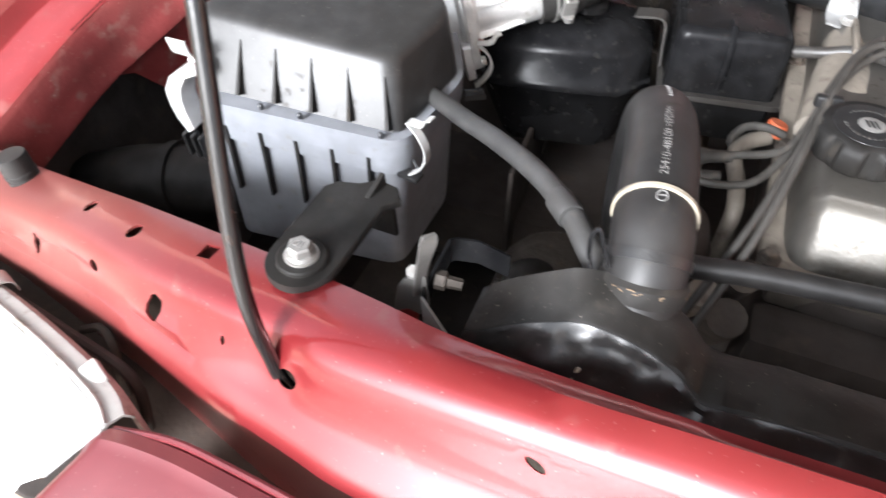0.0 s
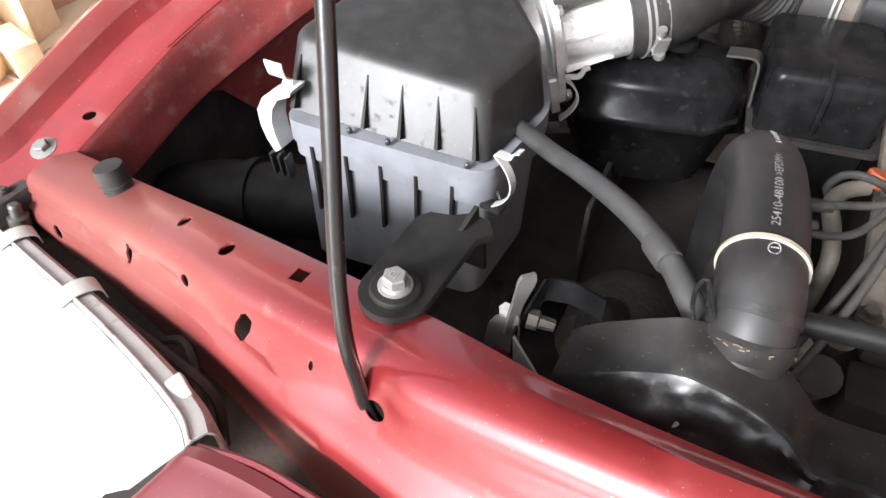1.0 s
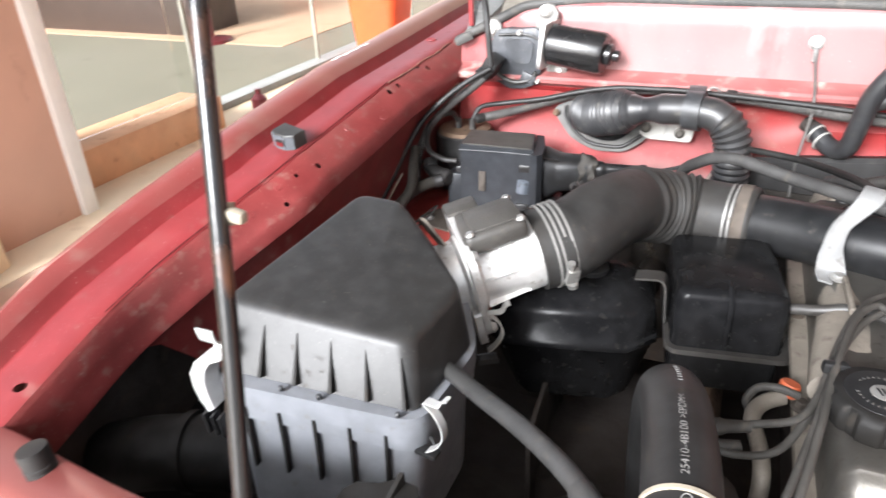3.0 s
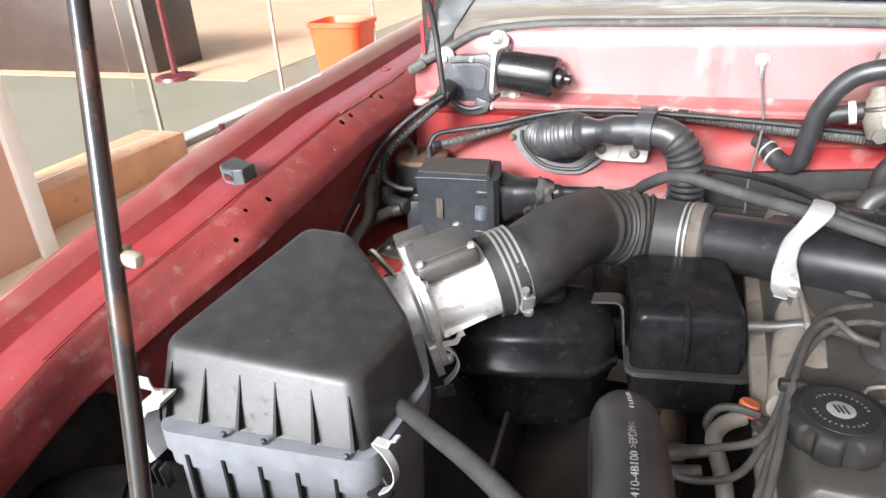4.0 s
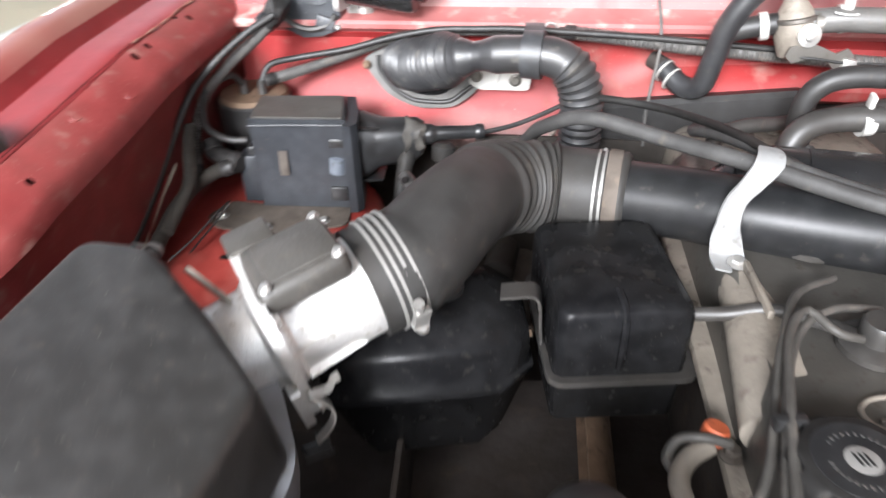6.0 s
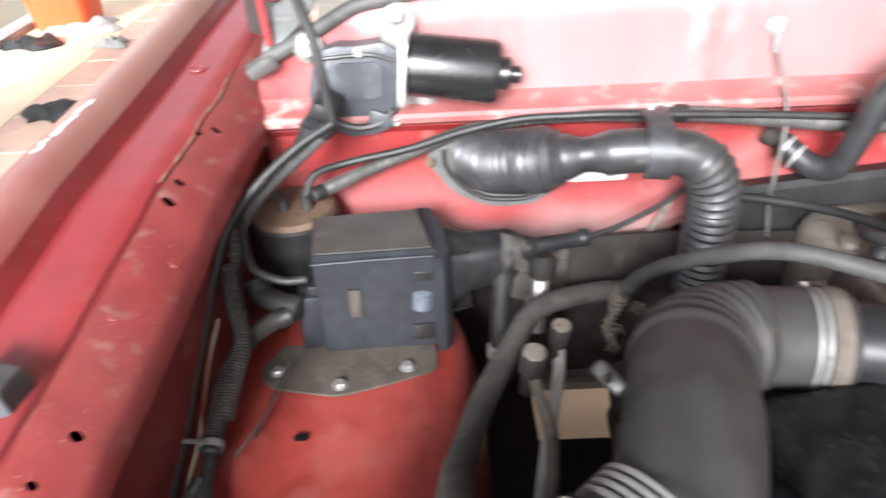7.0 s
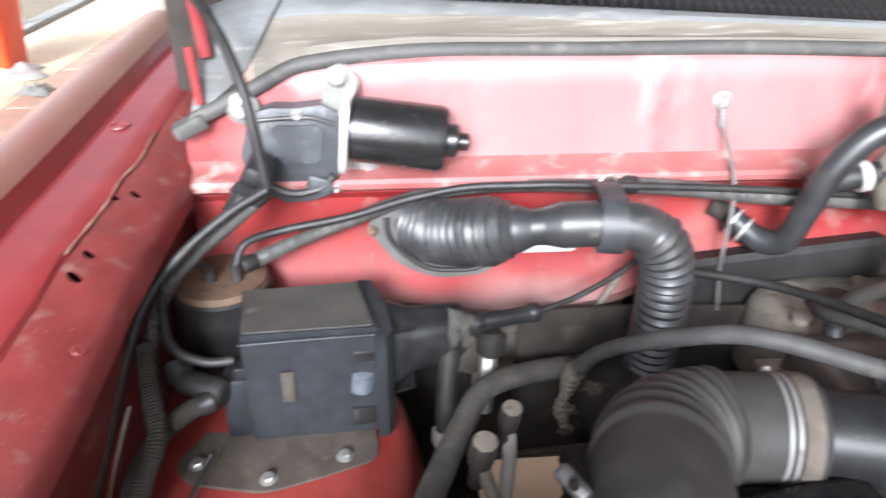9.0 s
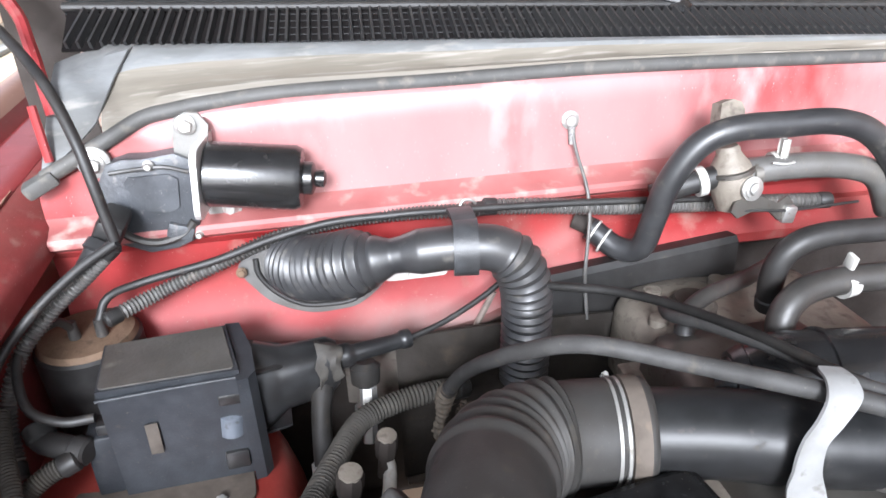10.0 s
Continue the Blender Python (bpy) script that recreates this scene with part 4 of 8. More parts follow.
HOSE = [(0.2162, 0.092, 0.926), (0.2150, 0.103, 0.945), (0.2135, 0.1165, 0.956), (0.211, 0.130, 0.960), (0.205, 0.180, 0.962), (0.197, 0.235, 0.953), (0.190, 0.275, 0.930), (0.186, 0.298, 0.893), (0.186, 0.306, 0.84), (0.19, 0.31, 0.76)]
t = thing("radiator_hose", "thick black rubber radiator hose with white print and a cream band", "hose", (0.205, 0.17, 0.93))
part("hose_body", sweep(HOSE, 0.0232, 36, 0.004), RUBBER, t)
part("cream_band", lathe([(-0.0018, 0.0232), (-0.0014, 0.0247), (0.0014, 0.0247), (0.0018, 0.0232)], (0.2105, 0.136, 0.9605), (-0.06, 1, 0.06), 40), CREAM, t, "cream plastic band")
def wrapped_text(body, line, r, start, high, turn, name, parent, mat, lift=0.0006):
    """Lettering printed along a hose: built flat from the built-in font, then laid on the tube's surface."""
    cu = bpy.data.curves.new(name, "FONT")
    cu.body, cu.size = body, high
    tmp = bpy.data.objects.new(name, cu)
    scene.collection.objects.link(tmp)
    me = bpy.data.meshes.new_from_object(tmp.evaluated_get(bpy.context.evaluated_depsgraph_get()))
    bpy.data.objects.remove(tmp)
    bm = bmesh.new()
    bm.from_mesh(me)
    bpy.data.meshes.remove(me)
    bmesh.ops.subdivide_edges(bm, edges=[e for e in bm.edges if e.calc_length() > 0.002], cuts=1)
    pts = curve_points(line, 0.002)
    for v in bm.verts:
        s = start + v.co.x
        i = min(max(int(s / 0.002), 1), len(pts) - 2)
        d = (pts[i + 1] - pts[i - 1]).normalized()
        q = pts[i] + d * (s - 0.002 * i)
        up = (V((0, 0, 1)) - d * d.z).normalized()
        side = d.cross(up)
        a = turn + v.co.y / r
        v.co = q + (up * math.cos(a) - side * math.sin(a)) * (r + lift)
    return part(name, bm, mat, parent, "", False)


wrapped_text("25410-4B100 >EPDM<", HOSE, 0.0232, 0.063, 0.0066, -0.06, "print", t, PRINT)
for k in range(7):
    c = curve_points(HOSE, 0.002)
    i = 71 + 2 * k
    d = (c[i + 1] - c[i - 1]).normalized()
    up = (V((0, 0, 1)) - d * d.z).normalized()
    part("print_bar", block(facing(c[i] + (up + d.cross(up) * 0.02) * 0.0233, up, 0), (0.0030, 0.0009, 0.0004), 0), PRINT, t)
for x, y, z, rr in ((0.2113, 0.1275, 0.9598, 0.0038), (0.2126, 0.1190, 0.9570, 0.0045)):
    part("print_mark", sweep([(x + rr * 0.8 * math.cos(radians(30 * k)), y + rr * math.sin(radians(30 * k)), z + math.sqrt(0.0233 ** 2 - (rr * 0.8 * math.cos(radians(30 * k))) ** 2) + 0.2 * rr * math.sin(radians(30 * k))) for k in range(13)], 0.0004, 6, 0.002), PRINT, t)
    part("print_mark", sweep([(x - rr * 0.5, y, z + 0.0234), (x + rr * 0.5, y + 0.001, z + 0.0234)], 0.0005, 6, 0.002), PRINT, t)
part("hose_clip", lathe([(-0.003, 0.0232), (-0.003, 0.0244), (0.003, 0.0244), (0.003, 0.0232)], (0.2143, 0.1095, 0.9505), (-0.09, 0.78, 0.62), 40), PLASTIC, t)

t = thing("coolant_tube", "grey rubber tube from the air cleaner to the radiator", "hose", (0.09, 0.22, 0.88))
part("end_cuff", lathe([(0, 0.0085), (0.002, 0.0092), (0.020, 0.0092), (0.022, 0.0086)], (0.150, 0.156, 0.936), (0.62, -0.75, 0.1), 18), TUBE, t)
part("tube_body", sweep([(-0.004, 0.290, 0.893), (0.018, 0.276, 0.896), (0.050, 0.250, 0.905), (0.090, 0.215, 0.920), (0.130, 0.178, 0.932), (0.160, 0.146, 0.937), (0.180, 0.118, 0.938), (0.192, 0.104, 0.934)], 0.0078, 18, 0.005), TUBE, t)

# ---- mounting bracket on the support ----
t = thing("rubber_mount_bracket", "black steel bracket with a rubber mount and flanged bolt", "bracket", (0.03, 0.06, 0.93))
outline = [(0.0365 + 0.0215 * math.cos(radians(a)), 0.0345 + 0.0215 * math.sin(radians(a))) for a in range(180, 361, 12)] + [(0.0580, 0.092), (0.0650, 0.102), (0.058, 0.112), (0.044, 0.114), (0.034, 0.106), (0.020, 0.102), (0.0145, 0.094)]
def strap_z(y):
    return 0.9440 - 0.05 * max(0.0, y - 0.06)
bm = loft([[V((0.0365 + (x - 0.0365) * s, y, strap_z(y) + dz)) for x, y in outline] for s, dz in ((0.97, 0.0), (1.0, 0.001), (1.0, 0.0045), (0.96, 0.0058))])
part("strap", bm, SATIN, t, "black plastic-coated strap", True, 40)
part("stiffener", sheet([[V((0.020 + 0.036 * k / 4, 0.104 + 0.006 * math.sin(math.pi * k / 4), 0.944)), V((0.020 + 0.036 * k / 4, 0.110 + 0.006 * math.sin(math.pi * k / 4), 0.934)), V((0.020 + 0.036 * k / 4, 0.113, 0.905))] for k in range(5)], 0.003), SATIN, t)
part("gusset", loft([[V((0.044, 0.094, 0.949)), V((0.047, 0.112, 0.945)), V((0.046, 0.112, 0.956))], [V((0.047, 0.094, 0.949)), V((0.050, 0.112, 0.945)), V((0.049, 0.112, 0.956))]]), SATIN, t)
part("rubber_pad", lathe([(0, 0.0150), (0.0020, 0.0148), (0.0028, 0.0138), (0.0030, 0.0090)], (0.0365, 0.0345, 0.9496), (0, 0, 1), 32), SATIN, t)
part("washer", lathe([(0, 0.0100), (0.0012, 0.0100), (0.0014, 0.0092)], (0.0365, 0.0345, 0.9523), (0, 0, 1), 28), STEEL, t)
bolt(t, (0.0365, 0.0345, 0.9535), (0.03, -0.05, 1), LUG, 0.0072, 0.0085, 0.0085, "flanged bolt with a stamped head")
cu = bpy.data.curves.new("head_mark", "FONT")
cu.body, cu.size, cu.extrude, cu.align_x, cu.align_y = "10", 0.0062, 0.0002, "CENTER", "CENTER"
tmp = bpy.data.objects.new("head_mark", cu)
scene.collection.objects.link(tmp)
me = bpy.data.meshes.new_from_object(tmp.evaluated_get(bpy.context.evaluated_depsgraph_get()))
bpy.data.objects.remove(tmp)
bm = bmesh.new()
bm.from_mesh(me)
bpy.data.meshes.remove(me)
bm.transform(pose(0.0368, 0.0340, 0.9622, 3, 2, 172))
part("head_mark", bm, STEEL, t, "", False)

# ---- prop rod ----
t = thing("bonnet_prop_rod", "worn black steel bonnet prop rod with a white clip", "prop rod", (0.048, -0.018, 0.91))
part("rod", sweep([(0.066, -0.012, 0.860), (0.058, -0.016, 0.888), (0.051, -0.0185, 0.906), (0.0455, -0.018, 0.925), (0.038, -0.014, 0.99), (0.018, 0.028, 1.11), (-0.012, 0.085, 1.26), (-0.10, 0.25, 1.70)], 0.0042, 14, 0.01), ROD_WORN, t)
part("clip", lathe([(-0.005, 0.0043), (-0.005, 0.0056), (0.005, 0.0056), (0.005, 0.0043)], (0.007, 0.050, 1.155), (-0.18, 0.34, 0.92), 14), CREAM, t, "off-white plastic clip")
part("clip_ear", block(pose(0.0155, 0.049, 1.156, 0, 8, 0), (0.009, 0.006, 0.006), 0.002), CREAM, t)

# ---- engine ----
t = thing("engine", "grimy petrol engine with a silver valve cover", "engine", (0.40, 0.55, 0.45))
part("engine_block", block(pose(0.43, 0.56, 0.65), (0.22, 0.62, 0.36), 0.03, 3), DARK, t, "grimy dark engine block")
rows = []
for y, w, z in ((0.250, 0.072, 0.851), (0.256, 0.084, 0.864), (0.268, 0.089, 0.884), (0.280, 0.091, 0.895), (0.300, 0.092, 0.8985), (0.42, 0.094, 0.899), (0.52, 0.09, 0.895), (0.78, 0.09, 0.89), (0.80, 0.08, 0.87)):
    rows.append([V((0.40 + sx * w, y, zz)) for sx, zz in ((-1.0, 0.848), (-0.985, max(0.849, z - 0.032)), (-0.93, max(0.850, z - 0.010)), (-0.82, z), (0.82, z), (0.93, max(0.850, z - 0.010)), (0.985, max(0.849, z - 0.032)), (1.0, 0.848))])
part("valve_cover", loft(smooth_rows(rows, 4)), ALU_DULL, t, "dull silver cast valve cover", True, 50)
part("cover_flange", block(pose(0.40, 0.53, 0.842), (0.214, 0.574, 0.012), 0.004, 2), CAST_BEIGE, t, "dusty beige cover flange")
part("cylinder_head", block(pose(0.41, 0.54, 0.815), (0.20, 0.57, 0.040), 0.006, 2), CAST, t, "grimy cylinder head")
for y in (0.252, 0.40, 0.56):
    bolt(t, (0.300, y, 0.848), (0, 0, 1), CAST, 0.006, 0.009, 0.008)
part("front_case", block(pose(0.40, 0.225, 0.72), (0.20, 0.05, 0.18), 0.012, 2), DARK, t)
for k, (x, y, z, r) in enumerate(((0.288, 0.24, 0.80, 0.014), (0.262, 0.215, 0.795, 0.012), (0.285, 0.215, 0.775, 0.016))):
    part("side_pipe", sweep([(x, y, z + 0.035), (x - 0.004, y + 0.02, z), (x - 0.012, y + 0.05, z - 0.05)], r, 14, 0.006), CAST if k != 1 else CAST_BEIGE, t, "dusty brown pipe stub")


def oil_cap():
    c = thing("oil_filler_cap", "black ridged plastic oil filler cap on the valve cover", "cap", (0.340, 0.338, 0.899))
    loops = []
    for z, s, d in ((0.0, 0.80, 0.0), (0.003, 0.94, 0.6), (0.007, 1.0, 1.0), (0.019, 1.0, 1.0), (0.0235, 0.96, 0.8), (0.0258, 0.88, 0.15), (0.0270, 0.82, 0.0)):
        ring = []
        for k in range(112):
            lobe = (k % 14) / 14
            dip = 1.0 if lobe < 0.24 else max(0.0, 1 - (lobe - 0.24) / 0.10) if lobe < 0.5 else max(0.0, 1 - (1 - lobe) / 0.10)
            r = 0.0385 * s * (1 - 0.13 * d * dip)
            ring.append(V((0.340 + r * math.cos(2 * math.pi * k / 112), 0.338 + r * math.sin(2 * math.pi * k / 112), 0.899 + z)))
        loops.append(ring)
    part("cap_body", loft(loops), SATIN, c, "", True, 40)
    part("emblem_ring", lathe([(0, 0.0098), (0.0008, 0.0098), (0.001, 0.0093)], (0.340, 0.338, 0.9258), (0, 0, 1), 36), LUG, c, "pale grey metal disc")
    for dx in (-0.0032, 0.0, 0.0032):
        part("emblem_bar", block(pose(0.340 + dx, 0.338, 0.9270, 0, 0, 20), (0.0014, 0.009, 0.0006), 0), PLASTIC, c)
    part("groove_ring", lathe([(0, 0.0275), (0.0008, 0.0272), (0.0009, 0.0264)], (0.340, 0.338, 0.9255), (0, 0, 1), 40), PLASTIC, c)
    for k in range(30):
        if k % 15 in (0, 13, 14):
            continue
        a = 2 * math.pi * k / 30
        q = V((0.340 + 0.0185 * math.cos(a), 0.338 + 0.0185 * math.sin(a), 0.9266))
        part("print_bar", block(Matrix.Translation(q) @ Matrix.Rotation(a, 4, "Z"), (0.0022 if k % 3 else 0.0012, 0.0013, 0.0006), 0), CONDUIT, c)
    return c


oil_cap()

# ---- wiper motor ----
t = thing("wiper_motor", "black wiper motor with aluminium gearbox bolted to the bulkhead", "motor", (-0.06, 0.965, 1.0))
d = V((0.096, -0.012, -0.010)).normalized()
A = V((-0.096, 0.962, 1.032))
part("motor_can", lathe([(0.0, 0.030), (0.002, 0.033), (0.088, 0.033), (0.094, 0.030), (0.096, 0.017), (0.104, 0.017), (0.106, 0.015), (0.108, 0.009), (0.116, 0.009), (0.118, 0.006)], A, d, 40), GLOSSY, t, "glossy black motor can")
part("gearbox_rim", plate(rounded(0.080, 0.074, 0.012), facing(A - d * 0.006, d), 0.006), ALU, t)
outline = [(-0.187, 1.049), (-0.172, 1.053), (-0.154, 1.052), (-0.125, 1.055), (-0.106, 1.044), (-0.112, 1.000), (-0.117, 0.966), (-0.140, 0.957), (-0.166, 0.955), (-0.189, 0.966), (-0.203, 0.985), (-0.206, 1.006), (-0.199, 1.030)]
mid_x, mid_z = -0.155, 1.004
bm = loft([[V((mid_x + (x - mid_x) * s, y, mid_z + (z - mid_z) * s)) for x, z in outline] for s, y in ((0.92, 0.990), (1.0, 0.986), (1.0, 0.966), (1.04, 0.964), (1.04, 0.959), (0.97, 0.957))])
soften(bm, 0.0025, 30, 2)
part("gearbox", bm, GEARBOX, t, "oxidised grey gearbox cover", True, 40)
part("cover_panel", plate([(-0.030, 0.014), (-0.024, 0.020), (0.014, 0.020), (0.022, 0.014), (0.018, -0.016), (0.010, -0.020), (-0.012, -0.018)], facing((-0.146, 0.958, 1.018), (0, -1, 0)), 0.004, 0.0015), GEARBOX, t, "raised cover panel")
part("cover_ridge", sweep([(-0.186, 0.955, 1.044), (-0.160, 0.954, 1.046), (-0.135, 0.954, 1.046), (-0.112, 0.955, 1.038)], 0.0022, 8, 0.004), DUSTY_RUBBER, t)
part("cover_ridge", sweep([(-0.192, 0.955, 0.985), (-0.176, 0.954, 0.972), (-0.155, 0.954, 0.966), (-0.130, 0.955, 0.972), (-0.117, 0.955, 0.985)], 0.0045, 8, 0.004), DUSTY_RUBBER, t)
part("cover_pad", block(pose(-0.132, 0.955, 0.975, 0, 20, 0), (0.026, 0.008, 0.016), 0.002), GEARBOX, t)
part("arm_plate", plate([(-0.020, -0.052), (0.004, -0.056), (0.014, -0.020), (0.020, 0.012), (0.012, 0.024), (0.0, 0.026), (-0.012, 0.020), (-0.016, 0.0)], facing((-0.108, 0.974, 1.068), (0, -1, 0)), 0.004), LUG, t, "pressed steel mounting lug")
part("side_lug", lathe([(0, 0.016), (0.006, 0.016), (0.008, 0.012)], (-0.204, 0.984, 1.048), (0, -1, 0.1), 20), LUG, t, "pressed steel mounting lug")
part("low_lug", plate(rounded(0.034, 0.020, 0.008), facing((-0.088, 0.980, 0.988), (0, -1, 0)), 0.006), LUG, t, "pressed steel mounting lug")
for q, r in (((-0.109, 0.968, 1.082), 0.0085), ((-0.204, 0.976, 1.048), 0.009), ((-0.082, 0.974, 0.988), 0.007), ((-0.148, 0.954, 1.049), 0.0045), ((-0.115, 0.956, 0.970), 0.004)):
    bolt(t, q, (0, -1, 0), STEEL, r * 0.85, r * 1.2, 0.007)
part("plug", block(pose(-0.189, 0.930, 0.998, 10, 30, 0), (0.026, 0.040, 0.034), 0.006), RUBBER, t, "black cable plug")
part("plug_collar", lathe([(0, 0.013), (0.01, 0.014), (0.012, 0.011), (0.03, 0.010)], (-0.196, 0.915, 0.99), (-0.5, -0.6, -0.6), 12), PLASTIC, t)
t.location += V((0.003, 0.011, 0.004))

# ---- ignition control box ----
t = thing("ignition_control_box", "dusty blue-black plastic ignition box on a steel plate", "control box", (-0.15, 0.84, 0.775))
m = pose(-0.139, 0.852, 0.843, -2, 1, 5)
plan = [(-0.195, 0.811), (-0.074, 0.816), (-0.092, 0.893), (-0.203, 0.884)]
bm = loft([[V((x, y, z)) for x, y in plan] for z in (0.782, 0.9055)])
part("case", soften(bm, 0.004, 30, 3), BLUE_BLACK, t)
part("lid_edge", sweep([(-0.196, 0.809, 0.897), (-0.135, 0.811, 0.899), (-0.076, 0.814, 0.899)], 0.0016, 8, 0.01), BLUE_BLACK, t)
part("lid_top", soften(loft([[V((p.x, p.y, z)) for p in fillet([(-0.193, 0.8135, 0), (-0.078, 0.8185, 0), (-0.0945, 0.8900, 0), (-0.2005, 0.8815, 0)], 0.004, 3)] for z in (0.9052, 0.9072)]), 0.0006, 40, 1), MODULE, t, "lid top brown with settled dust")
part("side_box", block(m @ Matrix.Translation((-0.070, -0.020, -0.025)), (0.024, 0.028, 0.066), 0.003), BLUE_BLACK, t)
edge = [(-0.076, 0.806), (-0.066, 0.808), (-0.060, 0.818), (-0.066, 0.858), (-0.080, 0.902), (-0.094, 0.903), (-0.080, 0.850)]
bm = loft([[V((x, y, z)) for x, y in edge] for z in (0.780, 0.785, 0.895, 0.901)])
part("end_plate", soften(bm, 0.0025, 40, 2), BLUE_BLACK, t, "rounded end flange")
for z in (0.815, 0.840, 0.865, 0.887):
    bm = loft([[V((-0.068, 0.826, z)), V((-0.078, 0.888, z)), V((-0.040, 0.880, z - 0.006)), V((-0.038, 0.842, z - 0.006))], [V((-0.068, 0.826, z + 0.003)), V((-0.078, 0.888, z + 0.003)), V((-0.040, 0.880, z - 0.003)), V((-0.038, 0.842, z - 0.003))]])
    part("web", bm, PLASTIC, t)
loops = []
for x, w, h, z in ((-0.066, 0.034, 0.046, 0.850), (-0.046, 0.028, 0.033, 0.855), (-0.040, 0.027, 0.030, 0.857), (0.004, 0.024, 0.027, 0.860), (0.014, 0.018, 0.020, 0.862)):
    loops.append([V((x, 0.860 + 0.1 * (x + 0.05) + w * c, z + h * s)) for c, s in rounded(2, 2, 0.7, 3)])
part("end_boss", loft(loops), PLASTIC, t, "", True, 45)
part("label_strip", block(m @ Matrix.Translation((-0.022, -0.0412, 0.002)), (0.011, 0.0012, 0.034), 0.0003), CAST, t, "faded brown label strip")
part("catch", block(m @ Matrix.Translation((0.050, -0.039, 0.030)), (0.024, 0.008, 0.012), 0.002), PLASTIC, t)
part("catch", lathe([(-0.014, 0.004), (-0.012, 0.012), (0.010, 0.012), (0.014, 0.002)], m @ V((0.046, -0.034, 0.000)), (0.1, 0, 1), 14), FADED_BLUE, t, "worn grey catch")
part("catch", block(m @ Matrix.Translation((0.046, -0.040, -0.040)), (0.022, 0.008, 0.020), 0.002), PLASTIC, t)
part("top_stud", lathe([(0, 0.004), (0.004, 0.0035)], m @ V((0.046, 0.02, 0.060)), (0, 0, 1), 10), PLASTIC, t)
part("side_latch", block(m @ Matrix.Translation((-0.064, -0.022, 0.014)), (0.012, 0.020, 0.012), 0.002), PLASTIC, t)
outline = [(p.x, p.y) for p in fillet([(-0.104, -0.002, 0), (-0.088, -0.026, 0), (-0.018, -0.046, 0), (0.030, -0.036, 0), (0.088, -0.020, 0), (0.084, 0.05, 0), (-0.070, 0.05, 0)], 0.014, 4)]
part("base_plate", plate(outline, pose(-0.165, 0.800, 0.7715, 0, 0, 4), 0.003), GRIME_BROWN, t, "grimy steel base plate")
for q in ((-0.246, 0.790, 0.7735), (-0.178, 0.7675, 0.7735), (-0.109, 0.790, 0.7735)):
    bolt(t, q, (0, 0, 1), STEEL, 0.006, 0.008, 0.006)

t = thing("vapour_canister", "grimy black canister with a brown rusty top", "canister", (-0.235, 0.935, 0.78))
part("can", lathe([(0, 0.050), (0.085, 0.052), (0.098, 0.052), (0.104, 0.046)], (-0.235, 0.935, 0.785), (0, 0, 1), 36), RUBBER, t)
part("top", lathe([(0, 0.049), (0.006, 0.046), (0.007, 0.02)], (-0.235, 0.935, 0.886), (0, 0, 1), 36), RUST, t, "brown rusty top")
for dx in (-0.008, 0.018):
    part("nipple", lathe([(0, 0.006), (0.02, 0.005)], (-0.235 + dx, 0.925, 0.892), (0, 0, 1), 12), DUSTY_RUBBER, t)

# ---- heater trunk on the bulkhead ----
def boot_r(run, share):
    if share < 0.30:
        return interp(share, [0, 0.04, 0.24, 0.30], [0.030, 0.0335, 0.0335, 0.024]) + 0.0020 * math.cos(run / 0.0092 * 2 * math.pi)
    if share < 0.60:
        return interp(share, [0.30, 0.335, 0.36, 0.40, 0.46, 0.60], [0.024, 0.0178, 0.0185, 0.0228, 0.022, 0.0235])
    return 0.0252 + 0.0019 * math.cos(run / 0.0098 * 2 * math.pi)


t = thing("bulkhead_trunking", "black corrugated rubber trunking with moulded boot on the bulkhead", "hose", (0.1, 0.95, 0.9))
part("trunk", sweep([(-0.028, 0.970, 0.926), (-0.006, 0.945, 0.931), (0.022, 0.918, 0.944), (0.056, 0.895, 0.958), (0.100, 0.884, 0.967), (0.145, 0.876, 0.971), (0.182, 0.870, 0.967), (0.204, 0.866, 0.944), (0.212, 0.866, 0.900), (0.212, 0.870, 0.80)], boot_r, 32, 0.0018), TRUNK_RUBBER, t, "satin corrugated rubber")
m = facing((0.0, 0.973, 0.900), (0, -1, 0.16))
edge = [(-0.083, 0.020), (-0.080, 0.032), (-0.050, 0.046), (0.020, 0.050), (0.085, 0.032), (0.088, 0.006), (0.070, -0.018), (0.042, -0.037), (-0.005, -0.039), (-0.030, -0.031), (-0.054, -0.018)]
part("boot_plate", plate([(p.x, p.y) for p in fillet([(x, y, 0) for x, y in edge], 0.012, 3)], m, 0.004), CONDUIT, t, "grey dusty boot plate")
part("boot_rim", sweep([m @ V((x, y, 0.005)) for x, y in ((-0.062, 0.034), (-0.060, 0.014), (-0.044, -0.008), (-0.018, -0.025), (0.010, -0.029), (0.038, -0.027), (0.060, -0.012), (0.084, 0.006))], 0.0032, 10, 0.004), RUBBER, t, "raised black rubber rim")
edge = [(-0.054, 0.034), (-0.052, 0.014), (-0.036, -0.006), (-0.012, -0.018), (0.012, -0.021), (0.030, -0.018), (0.048, -0.004), (0.060, 0.024), (0.0, 0.040)]
part("boot_floor", plate([(p.x, p.y) for p in fillet([(x, y, 0) for x, y in edge], 0.010, 3)], m @ Matrix.Translation((0, 0, 0.004)), 0.001, 0), TANK, t, "black recessed floor of the boot")

# ---- heater hoses and valve ----
t = thing("heater_hose", "thick black rubber heater hose looping over the bulkhead", "hose", (0.40, 0.93, 0.9))
